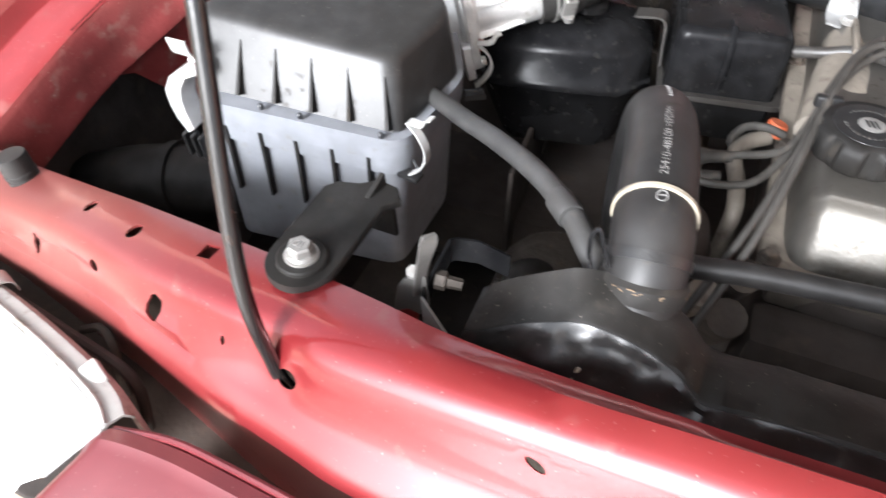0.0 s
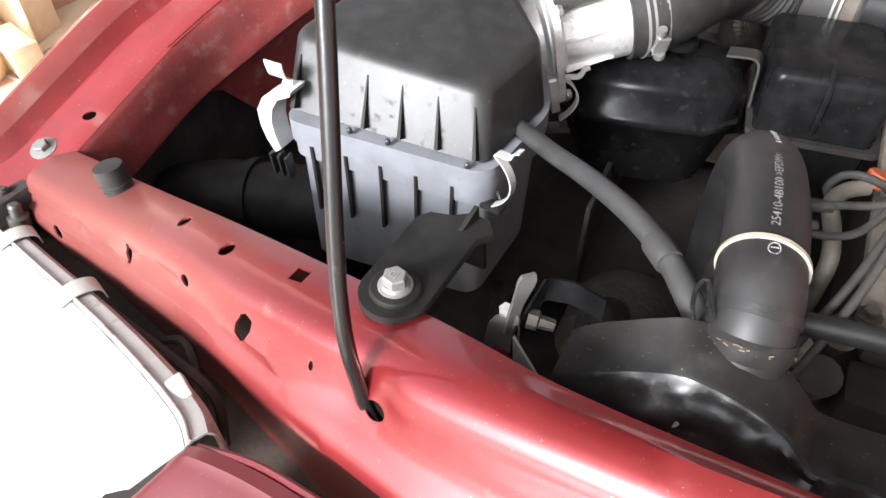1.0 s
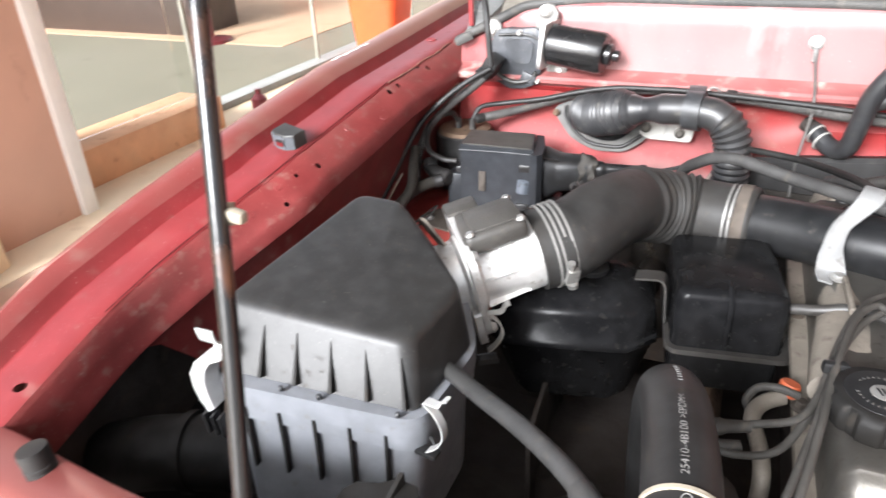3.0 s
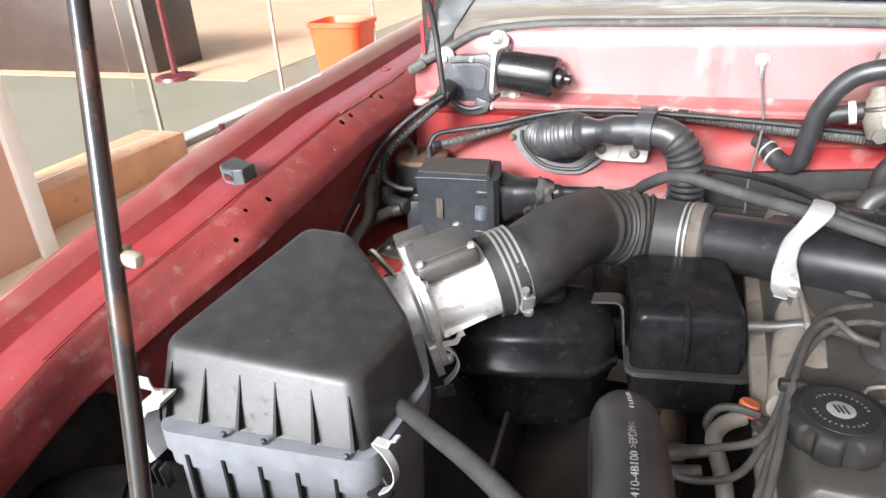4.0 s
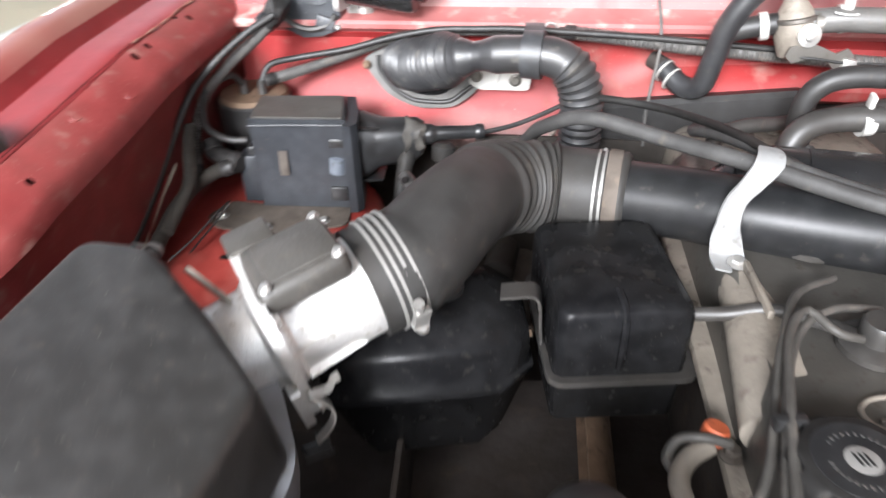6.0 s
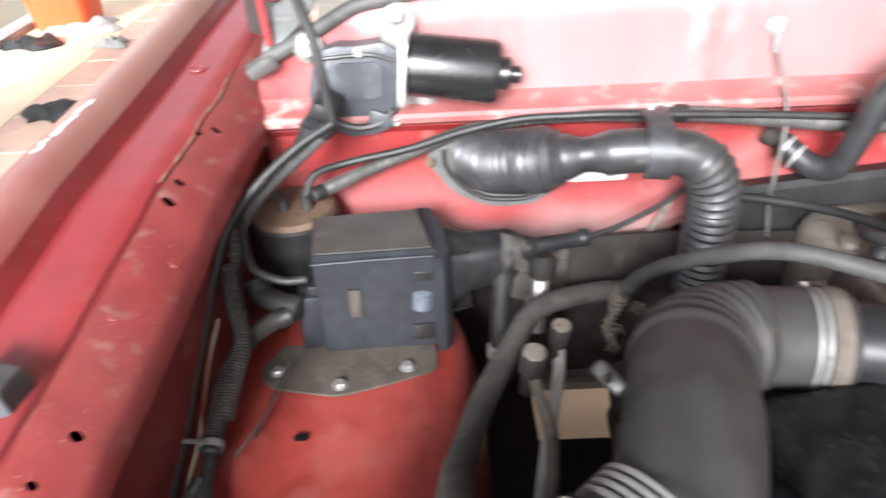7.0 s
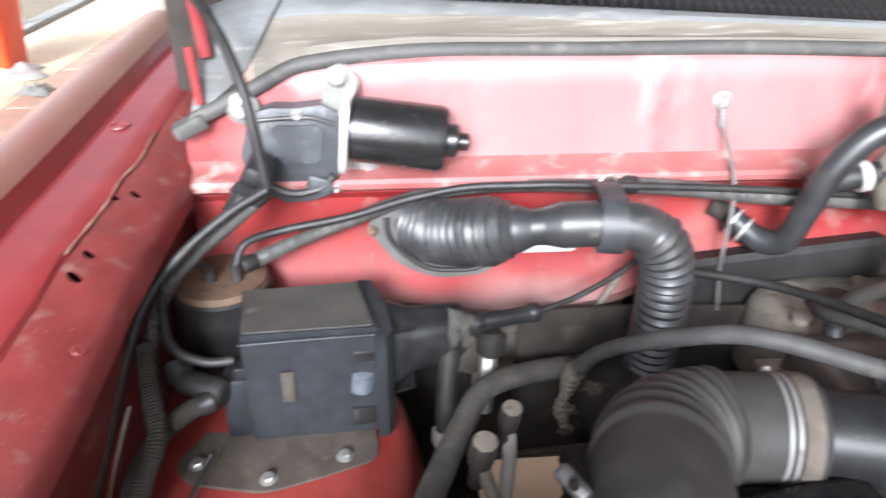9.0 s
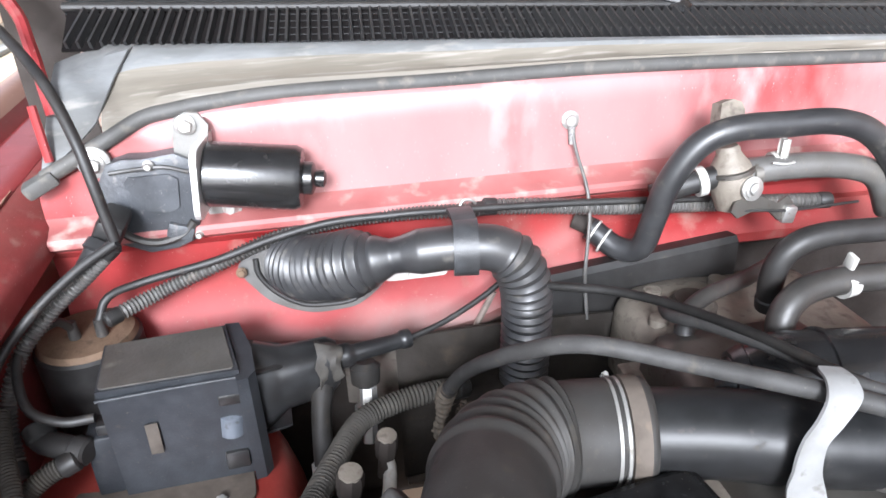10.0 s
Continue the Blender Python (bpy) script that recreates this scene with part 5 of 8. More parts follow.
part("hose_body", sweep([(0.318, 0.962, 0.930), (0.342, 0.937, 0.914), (0.360, 0.918, 0.922), (0.367, 0.908, 0.962), (0.374, 0.901, 1.004), (0.398, 0.896, 1.044), (0.432, 0.890, 1.061), (0.491, 0.885, 1.063), (0.538, 0.880, 1.063), (0.580, 0.877, 1.049), (0.615, 0.872, 1.015), (0.640, 0.866, 0.96)], 0.0135, 22, 0.006), TRUNK_RUBBER, t)
for q in ((0.3215, 0.9575, 0.9265), (0.3300, 0.9480, 0.9195)):
    part("clamp_wire", lathe([(-0.0011, 0.0136), (-0.0011, 0.0158), (0.0011, 0.0158), (0.0011, 0.0136)], q, (0.75, -0.7, -0.45), 28), OLD_ZINC, t, "spring wire hose clamp")
part("pipe_stub", lathe([(0, 0.011), (0.03, 0.011)], (0.306, 0.982, 0.934), (0.6, -0.5, -0.2), 20), DARK, t)

t = thing("heater_valve", "grimy silver heater valve with clamped hoses on the bulkhead", "valve", (0.445, 0.90, 1.0))
part("valve_body", lathe([(-0.034, 0.012), (-0.030, 0.019), (-0.012, 0.022), (0.0, 0.0235), (0.014, 0.022), (0.022, 0.017), (0.030, 0.0125), (0.034, 0.0125), (0.038, 0.010)], (0.448, 0.903, 1.000), (-0.20, 0.15, 1), 22), CAST_BEIGE, t, "dusty cast valve body")
part("valve_collar", lathe([(-0.003, 0.0235), (-0.002, 0.0250), (0.002, 0.0250), (0.003, 0.0235)], (0.4465, 0.904, 1.010), (-0.20, 0.15, 1), 22), ALU_DULL, t)
part("side_neck", lathe([(0, 0.016), (0.012, 0.015), (0.014, 0.018), (0.022, 0.018)], (0.452, 0.902, 1.004), (1, -0.1, 0.05), 18), ALU_DULL, t)
part("pivot", lathe([(0, 0.0130), (0.003, 0.0130), (0.0035, 0.0100), (0.005, 0.0100), (0.0055, 0.007), (0.008, 0.006), (0.009, 0.003)], (0.457, 0.880, 0.998), (0.1, -1, 0.2), 18), STEEL, t)
part("valve_lever", plate([(-0.030, -0.004), (-0.026, 0.006), (-0.006, 0.012), (0.010, 0.006), (0.028, -0.002), (0.040, 0.004), (0.048, -0.004), (0.044, -0.020), (0.030, -0.022), (0.020, -0.012), (0.0, -0.006), (-0.022, -0.012)], facing((0.466, 0.883, 0.978), (0.1, -1, 0.2)), 0.003), ALU_DULL, t)
part("lever_wire", sweep([(0.442, 0.880, 0.973), (0.47, 0.878, 0.972), (0.50, 0.879, 0.968), (0.54, 0.882, 0.966), (0.60, 0.888, 0.964)], 0.0016, 8, 0.006), RUBBER, t)
part("cable_clamp", block(pose(0.509, 0.882, 0.962, 0, 8, 0), (0.016, 0.010, 0.020), 0.003), STEEL, t, "pale zinc cable clamp")
part("top_lug", plate([(-0.016, -0.016), (0.015, -0.018), (0.018, 0.006), (0.014, 0.014), (0.004, 0.018), (-0.010, 0.015)], facing((0.444, 0.934, 1.060), (0.1, -1, 0.3)), 0.016, 0.003), CAST_BEIGE, t)
part("inlet_hose", sweep([(0.365, 0.915, 0.985), (0.395, 0.91, 0.996), (0.430, 0.905, 1.004)], 0.0125, 20, 0.006), RUBBER, t)
part("outlet_hose", sweep([(0.462, 0.900, 1.008), (0.50, 0.895, 1.012), (0.56, 0.89, 1.010), (0.61, 0.885, 0.995), (0.64, 0.885, 0.95)], 0.0140, 20, 0.006), CONDUIT, t, "hose pale with dust")
for x in (0.414, 0.496):
    part("hose_clamp", lathe([(-0.0045, 0.0136), (-0.0045, 0.0160), (0.0045, 0.0160), (0.0045, 0.0136)], (x, 0.908 - 0.1 * (x - 0.41), 0.999 + 0.15 * (x - 0.41)), (1, -0.1, 0.2), 24), WHITE_PAINT, t, "pale zinc hose clamp")
part("clamp_ear", block(facing((0.496, 0.893, 1.034), (0, 0, 1)), (0.005, 0.007, 0.016), 0.002), WHITE_PAINT, t)
part("clamp_wire", sweep([(0.480, 0.885, 1.022), (0.494, 0.883, 1.020), (0.506, 0.884, 1.021)], 0.0016, 8, 0.004), STEEL, t)


# ---- corrugated looms ----
def ribbed(r, pitch=0.0031, depth=0.0007):
    return lambda run, share: r + depth * math.cos(run / pitch * 2 * math.pi)


def loom(name, pts, r, label, mat=None, rib=True, category="wiring"):
    th = thing(name, label, category, pts[len(pts) // 2])
    part("loom_tube", sweep(pts, (ribbed(r, 0.0044, 0.0011) if mat else ribbed(r)) if rib else r, 12, 0.00076 if rib else 0.006), mat or (DUSTY_LOOM if rib else DUSTY_RUBBER), th)
    if r > 0.006:
        for a, b in ((pts[0], pts[1]), (pts[-1], pts[-2])):
            d = (V(b) - V(a)).normalized()
            part("tape_cuff", lathe([(-0.002, r * 0.9), (0.0, r * 1.14), (0.012, r * 1.16), (0.014, r * 1.02)], V(a), d, 14), RUBBER, th)
    return th


loom("corrugated_loom", [(-0.205, 0.915, 0.915), (-0.16, 0.950, 0.920), (-0.10, 0.962, 0.938), (-0.04, 0.971, 0.957), (0.03, 0.972, 0.968), (0.10, 0.966, 0.972), (0.17, 0.958, 0.972), (0.19, 0.958, 0.972)], 0.0072, "dusty corrugated wiring loom clipped along the bulkhead", CONDUIT)
loom("corrugated_loom", [(0.19, 0.958, 0.974), (0.26, 0.955, 0.968), (0.34, 0.95, 0.960), (0.44, 0.945, 0.954), (0.60, 0.93, 0.948)], 0.0085, "dusty corrugated wiring loom behind the heater hoses", CONDUIT)
loom("vacuum_tube", [(-0.216, 0.925, 0.910), (-0.205, 0.935, 0.930), (-0.17, 0.948, 0.936), (-0.10, 0.952, 0.948), (-0.04, 0.960, 0.962), (0.02, 0.961, 0.973), (0.08, 0.955, 0.977), (0.14, 0.948, 0.979), (0.30, 0.945, 0.972), (0.45, 0.94, 0.962)], 0.0042, "thin black vacuum tube along the bulkhead", RUBBER, False, "tube")
loom("vacuum_tube", [(-0.243, 0.925, 0.905), (-0.250, 0.905, 0.925), (-0.272, 0.870, 0.915), (-0.262, 0.832, 0.885), (-0.232, 0.818, 0.874), (-0.205, 0.820, 0.872)], 0.0045, "black vacuum tube looping from the canister", RUBBER, False, "tube")
loom("release_cable", [(-0.167, 0.884, 1.012), (-0.205, 0.880, 0.990), (-0.248, 0.868, 0.957), (-0.280, 0.848, 0.922), (-0.296, 0.815, 0.882), (-0.302, 0.755, 0.840), (-0.306, 0.68, 0.80), (-0.312, 0.56, 0.745)], 0.0045, "black cable running down the inner wing", RUBBER, False, "cable")
loom("corrugated_loom", [(-0.172, 0.892, 1.005), (-0.205, 0.895, 0.975), (-0.242, 0.890, 0.945), (-0.274, 0.872, 0.91), (-0.288, 0.852, 0.868), (-0.286, 0.835, 0.84), (-0.280, 0.815, 0.82)], 0.0068, "grey corrugated loom beside the wiper motor", CONDUIT)
loom("washer_hose", [(-0.167, 0.882, 1.015), (-0.170, 0.884, 1.04), (-0.174, 0.888, 1.07), (-0.182, 0.90, 1.105), (-0.205, 0.935, 1.145), (-0.25, 1.00, 1.178), (-0.31, 1.06, 1.23), (-0.35, 1.05, 1.45)], 0.0050, "black washer hose rising to the bonnet", RUBBER, False, "hose")
th = loom("corrugated_loom", [(-0.222, 0.800, 0.845), (-0.246, 0.792, 0.838), (-0.268, 0.774, 0.826), (-0.280, 0.744, 0.812), (-0.282, 0.705, 0.800), (-0.281, 0.672, 0.792)], 0.0092, "fat corrugated loom tied on the suspension tower")
part("cable_tie", lathe([(-0.003, 0.0096), (-0.003, 0.0112), (0.003, 0.0112), (0.003, 0.0096)], (-0.281, 0.678, 0.794), (0, 1, 0.15), 16), PRINT, th, "pale cable tie")
part("tie_tail", block(pose(-0.296, 0.678, 0.802, 0, 20, 10), (0.026, 0.004, 0.0015), 0), PRINT, th)
part("branch", sweep([(-0.272, 0.700, 0.806), (-0.268, 0.730, 0.822), (-0.262, 0.76, 0.842), (-0.276, 0.80, 0.862), (-0.286, 0.835, 0.88)], ribbed(0.0078), 12, 0.00076), DUSTY_LOOM, th, "second corrugated branch")
part("wire", sweep([(-0.292, 0.79, 0.85), (-0.297, 0.74, 0.82), (-0.293, 0.68, 0.797), (-0.296, 0.64, 0.782), (-0.284, 0.60, 0.776)], 0.0016, 8, 0.008), CREAM, th, "cream wire")
part("wire", sweep([(-0.295, 0.77, 0.845), (-0.296, 0.72, 0.815), (-0.287, 0.67, 0.797), (-0.292, 0.62, 0.780)], 0.0014, 8, 0.008), RED, th, "red wire")
part("wire", sweep([(-0.262, 0.672, 0.785), (-0.240, 0.700, 0.800), (-0.224, 0.745, 0.812), (-0.222, 0.772, 0.810), (-0.232, 0.765, 0.795), (-0.25, 0.70, 0.778)], 0.0013, 8, 0.006), RUBBER, th, "loose thin wire loop")
loom("corrugated_loom", [(-0.281, 0.672, 0.792), (-0.278, 0.640, 0.784), (-0.270, 0.600, 0.782), (-0.262, 0.55, 0.775)], 0.0062, "taped loom over the suspension tower", RUBBER, False)
loom("corrugated_loom", [(-0.286, 0.650, 0.786), (-0.297, 0.620, 0.776), (-0.312, 0.58, 0.760), (-0.33, 0.55, 0.745)], 0.0062, "short corrugated loom by the inner wing")
loom("bulkhead_connector", [(-0.262, 0.835, 0.86), (-0.255, 0.825, 0.85), (-0.235, 0.815, 0.848), (-0.214, 0.806, 0.846)], 0.0115, "lumpy taped connector beside the ignition box", RUBBER, False, "connector")

# loom across to the air flow meter
loom("corrugated_loom", [(0.150, 0.885, 0.790), (0.108, 0.872, 0.800), (0.064, 0.862, 0.800), (0.029, 0.842, 0.800), (0.001, 0.787, 0.806), (-0.020, 0.737, 0.812), (-0.040, 0.680, 0.826), (-0.052, 0.620, 0.852), (-0.060, 0.570, 0.885), (-0.062, 0.520, 0.920), (-0.056, 0.480, 0.945)], 0.0112, "dusty corrugated loom to the air flow meter", DUSTY_LOOM)

# ---- pipe fittings between tower and engine ----
t = thing("refrigerant_pipes", "dull aluminium refrigerant pipes with black service caps", "pipe", (0.02, 0.76, 0.70))
part("pipe", sweep([(0.012, 0.734, 0.816), (0.020, 0.730, 0.79), (0.030, 0.70, 0.76), (0.035, 0.69, 0.66), (0.05, 0.68, 0.5)], 0.0065, 14, 0.008), CAST_BEIGE, t)
part("pipe", sweep([(0.050, 0.806, 0.784), (0.053, 0.805, 0.765), (0.048, 0.78, 0.755), (0.036, 0.74, 0.745), (0.022, 0.70, 0.66)], 0.0070, 14, 0.008), WHITE_PAINT, t, "pale aluminium pipe")
for q, r in (((0.012, 0.735, 0.816), 0.0125), ((0.050, 0.806, 0.785), 0.0115)):
    part("service_cap", lathe([(0, r * 0.92), (0.008, r * 0.92), (0.009, r), (0.024, r), (0.027, r * 0.86)], q, (0.1, -0.1, 1), 8), DARK, t, "grimy ribbed service cap")
    part("cap_top", lathe([(0.026, r * 0.86), (0.0285, r * 0.84), (0.029, r * 0.5)], q, (0.1, -0.1, 1), 16), CAST_BEIGE, t, "tan cap top")
    part("cap_neck", lathe([(-0.03, r * 0.62), (0.0, r * 0.62)], q, (0.1, -0.1, 1), 12), DARK, t)
part("fitting", lathe([(-0.03, 0.009), (-0.008, 0.009), (-0.006, 0.0155), (0.012, 0.0155), (0.014, 0.010), (0.034, 0.0095)], (0.040, 0.882, 0.772), (0.08, 0.3, 1), 6), STEEL, t, "hexagonal plated fitting")
part("fitting_tube", lathe([(0, 0.0085), (0.020, 0.008)], (0.043, 0.892, 0.803), (0.08, 0.3, 1), 16), BRACKET_GREY, t, "pale grey tube end")
part("fitting", lathe([(-0.02, 0.007), (0.0, 0.0075), (0.002, 0.0125), (0.018, 0.0125), (0.020, 0.009)], (-0.012, 0.812, 0.760), (0.02, 0.1, 1), 6), STEEL, t, "hexagonal plated fitting")
part("hose_end", sweep([(-0.011, 0.814, 0.778), (-0.010, 0.820, 0.80), (-0.008, 0.832, 0.825), (-0.004, 0.850, 0.850)], lambda run, s: 0.0100 + 0.0014 * (s > 0.8), 16, 0.004), SATIN, t, "black hose end")

t = thing("control_rod_sleeve", "black sleeve and rod from the ignition box, torn boot", "rod", (0.02, 0.87, 0.85))
part("sleeve", sweep([(0.016, 0.868, 0.866), (0.040, 0.872, 0.867), (0.062, 0.878, 0.866), (0.090, 0.888, 0.864)], lambda run, s: interp(s, [0, 0.12, 0.2, 0.85, 0.9, 1.0], [0.013, 0.013, 0.0095, 0.0085, 0.0105, 0.010]), 14, 0.002), PLASTIC, t)
part("knob", lathe([(-0.014, 0.010), (-0.010, 0.015), (0.008, 0.016), (0.013, 0.010)], (0.040, 0.868, 0.842), (0.05, 0.2, 1), 18), SATIN, t, "black rubber knob")
part("rod", sweep([(0.085, 0.888, 0.861), (0.13, 0.902, 0.868), (0.18, 0.918, 0.885), (0.21, 0.93, 0.90)], 0.0032, 10, 0.008), RUBBER, t)
rnd = random.Random(5)
rows = []
for i in range(7):
    a0 = 0.45 * i - 0.9
    rows.append([V((-0.006 + 0.006 * j + rnd.uniform(-0.002, 0.002), 0.862 - (0.027 - 0.003 * j) * math.cos(a0) + rnd.uniform(-0.002, 0.002), 0.866 + (0.028 - 0.003 * j) * math.sin(a0) + rnd.uniform(-0.003, 0.003))) for j in range(5 if i % 2 else 5)])
part("torn_boot", sheet(smooth_rows(rows, 2), 0.0012), MODULE, t, "torn grey-brown rubber boot")

t = thing("engine_back_plate", "grimy brown steel plate behind the intake hose", "plate", (0.19, 0.905, 0.64))
rows = [[V((x, 0.910 + 0.010 * math.sin(9 * x) - 0.02 * (0.84 - z), z)) for z in (0.846, 0.842, 0.78, 0.71, 0.644, 0.638)] for x in (0.078, 0.082, 0.12, 0.16, 0.20, 0.26, 0.34)]
part("plate", sheet(smooth_rows(rows, 2), 0.004), GRIME, t)
part("lip", sweep([(0.080, 0.904, 0.640), (0.16, 0.908, 0.641), (0.24, 0.908, 0.643), (0.34, 0.904, 0.644)], 0.005, 8, 0.01), CAST, t)
t = thing("starter_motor", "grimy brown starter motor low beside the engine", "starter", (0.135, 0.78, 0.69))
part("starter_body", lathe([(0, 0.020), (0.006, 0.036), (0.05, 0.038), (0.055, 0.032), (0.09, 0.032), (0.10, 0.02)], (0.140, 0.735, 0.690), (0.1, 1, 0.05), 24), CAST, t)
part("solenoid", lathe([(0, 0.014), (0.004, 0.020), (0.06, 0.020)], (0.120, 0.745, 0.735), (0.1, 1, 0.05), 18), GRIME, t)

# ---- trunk strap, cable with eyelet ----
t = thing("trunking_strap", "black strap with a wire hook holding the trunking", "strap", (0.158, 0.93, 0.92))
part("band", lathe([(-0.012, 0.0228), (-0.012, 0.0285), (0.012, 0.0285), (0.012, 0.0228)], (0.150, 0.876, 0.971), (1, -0.17, 0.0), 30), PLASTIC_GREY, t)
part("tab", sheet([[V((0.150 + w, y, z)) for w in (-0.012, 0, 0.012)] for y, z in ((0.872, 0.997), (0.885, 1.001), (0.897, 1.002), (0.908, 1.000))], 0.004), PLASTIC_GREY, t)
part("hook", sweep([(0.158, 0.950, 0.975), (0.166, 0.955, 0.985), (0.176, 0.955, 0.984), (0.183, 0.958, 0.974)], 0.0016, 8, 0.003), STEEL, t)
t = thing("earth_strap", "grey earth cable with an eyelet bolted to the bulkhead", "cable", (0.30, 0.98, 0.95))
part("eyelet", lathe([(0, 0.0105), (0.002, 0.0105), (0.003, 0.007), (0.005, 0.006)], (0.300, 0.999, 1.050), (0, -1, 0.05), 20), STEEL, t, "zinc eyelet bolt")
part("cable", sweep([(0.301, 0.994, 1.042), (0.303, 0.984, 1.02), (0.308, 0.958, 0.985), (0.309, 0.946, 0.955), (0.304, 0.934, 0.92), (0.300, 0.925, 0.885), (0.30, 0.91, 0.84)], 0.0021, 10, 0.006), CONDUIT, t)
part("crimp", lathe([(0, 0.0042), (0.020, 0.0040)], (0.3005, 0.995, 1.044), (0.05, -0.15, -1), 12), PRINT, t)

# ---- boot plate tab, bolts ----
t = thing("bulkhead_bracket", "pale steel bracket tab bolted beside the boot", "bracket", (0.10, 0.975, 0.92))
part("tab", plate([(p.x, p.y) for p in fillet([(0.042, 0.018, 0), (0.037, -0.019, 0), (-0.030, -0.019, 0), (-0.046, -0.011, 0), (-0.040, 0.008, 0), (-0.012, 0.012, 0), (0.0, 0.022, 0)], 0.006, 3)], facing((0.110, 0.964, 0.912), (0, -1, 0.12)), 0.0025), WHITE_PAINT, t)
part("tab_crease", sweep([(0.112, 0.962, 0.930), (0.105, 0.961, 0.912), (0.100, 0.960, 0.894)], 0.0022, 8, 0.004), WHITE_PAINT, t)
for q in ((0.128, 0.961, 0.907), (0.075, 0.960, 0.912)):
    bolt(t, q, (0, -1, 0.12), ALU_DULL, 0.006, 0.0085, 0.005)
bolt(t, (-0.078, 0.968, 0.922), (0, -1, 0.1), RUST, 0.0045, 0.006, 0.004)

# ---- right side of the engine ----
t = thing("cable_bracket", "pale grey zinc-plated bracket holding cables over the intake pipe", "bracket", (0.333, 0.564, 0.90))
line = curve_points([(0.330, 0.558, 0.894), (0.331, 0.570, 0.895), (0.330, 0.579, 0.900), (0.327, 0.584, 0.922), (0.330, 0.588, 0.944), (0.340, 0.590, 0.960), (0.350, 0.595, 0.974), (0.355, 0.606, 0.981), (0.357, 0.620, 0.981)], 0.003)
grid = []
for i, p in enumerate(line):
    u = i / len(line)
    w = interp(u, [0, 0.10, 0.24, 0.34, 0.50, 0.66, 0.80, 0.94, 1.0], [0.0115, 0.0150, 0.0125, 0.0090, 0.0078, 0.0090, 0.0110, 0.0095, 0.006])
    d = V((0.96, -0.22, -0.08)).normalized()
    dish = 0.0022 * min(1.0, max(0.0, (u - 0.2) / 0.12)) * min(1.0, max(0.0, (0.95 - u) / 0.15))
    grid.append([p + V((-0.006, 0, 0)) + d * w * k * 1.06 + V((0, -0.9, 0.3)) * dish * k * k for k in (-1, -0.8, -0.4, 0, 0.4, 0.8, 1)])
part("bracket_plate", sheet(grid, 0.0022), BRACKET_GREY, t)
bolt(t, (0.331, 0.566, 0.897), (0, -0.1, 1), STEEL, 0.006, 0.009, 0.005)

th = loom("throttle_cable", [(0.117, 0.830, 0.830), (0.130, 0.814, 0.863), (0.140, 0.790, 0.891), (0.150, 0.764, 0.916), (0.164, 0.738, 0.940), (0.205, 0.700, 0.968), (0.275, 0.660, 0.966), (0.340, 0.612, 0.968), (0.42, 0.565, 0.962), (0.60, 0.49, 0.945)], 0.0075, "thick grey-black sheathed cable crossing the intake pipe", SHEATH, False, "cable")
part("tape_wrap", sweep([(0.121, 0.826, 0.840), (0.1165, 0.830, 0.827), (0.1135, 0.830, 0.808), (0.109, 0.830, 0.788), (0.112, 0.830, 0.772), (0.116, 0.830, 0.757)], lambda run, s: interp(s, [0, 0.1, 0.3, 0.5, 0.75, 1.0], [0.0085, 0.0098, 0.0088, 0.0050, 0.0072, 0.0040]) + 0.0008 * math.sin(run * 900), 14, 0.0016), FLUFF, th, "unravelled grey-brown cloth tape")
rnd = random.Random(5)
bm = bmesh.new()
for k in range(240):
    c = (V((0.138, 0.828, 0.812)), V((0.112, 0.828, 0.784)), V((0.117, 0.828, 0.757)))[k % 3]
    p = c + V((rnd.gauss(0, 0.0050), rnd.uniform(-0.005, 0.003), rnd.gauss(0, 0.0035)))
    q = p + V((rnd.uniform(-0.0045, 0.0045), rnd.uniform(-0.004, 0.002), rnd.uniform(-0.0065, 0.002)))
    w = V((rnd.uniform(0.0005, 0.0018), 0.0006, 0.0007))
    loft([[p, p + w, p + w * 1.2 + V((0, 0.0005, 0)), p + V((0, 0.0005, 0))], [q, q + w * 0.3, q + w * 0.3 + V((0, 0.0004, 0)), q + V((0, 0.0004, 0))]], bm)
part("frayed_tape", bm, FLUFF, th, "frayed grey-brown tape fibres")
loom("throttle_cable", [(0.205, 0.880, 0.915), (0.232, 0.852, 0.928), (0.290, 0.815, 0.934), (0.326, 0.760, 0.944), (0.350, 0.690, 0.958), (0.368, 0.630, 0.966), (0.42, 0.585, 0.96), (0.60, 0.52, 0.945)], 0.0045, "thin black sheathed cable over the engine", SATIN, False, "cable")
loom("throttle_cable", [(0.345, 0.83, 0.905), (0.330, 0.79, 0.918), (0.340, 0.735, 0.940), (0.362, 0.660, 0.958), (0.374, 0.615, 0.964), (0.45, 0.57, 0.957), (0.62, 0.505, 0.94)], 0.0065, "black rubber sheathed cable to the bracket", SHEATH, False, "cable")
loom("breather_tube", [(0.283, 0.512, 0.882), (0.310, 0.505, 0.890), (0.345, 0.500, 0.900), (0.39, 0.470, 0.905), (0.45, 0.42, 0.90), (0.55, 0.34, 0.895)], 0.0058, "grey breather tube from the resonator box", DUSTY_RUBBER, False, "tube")

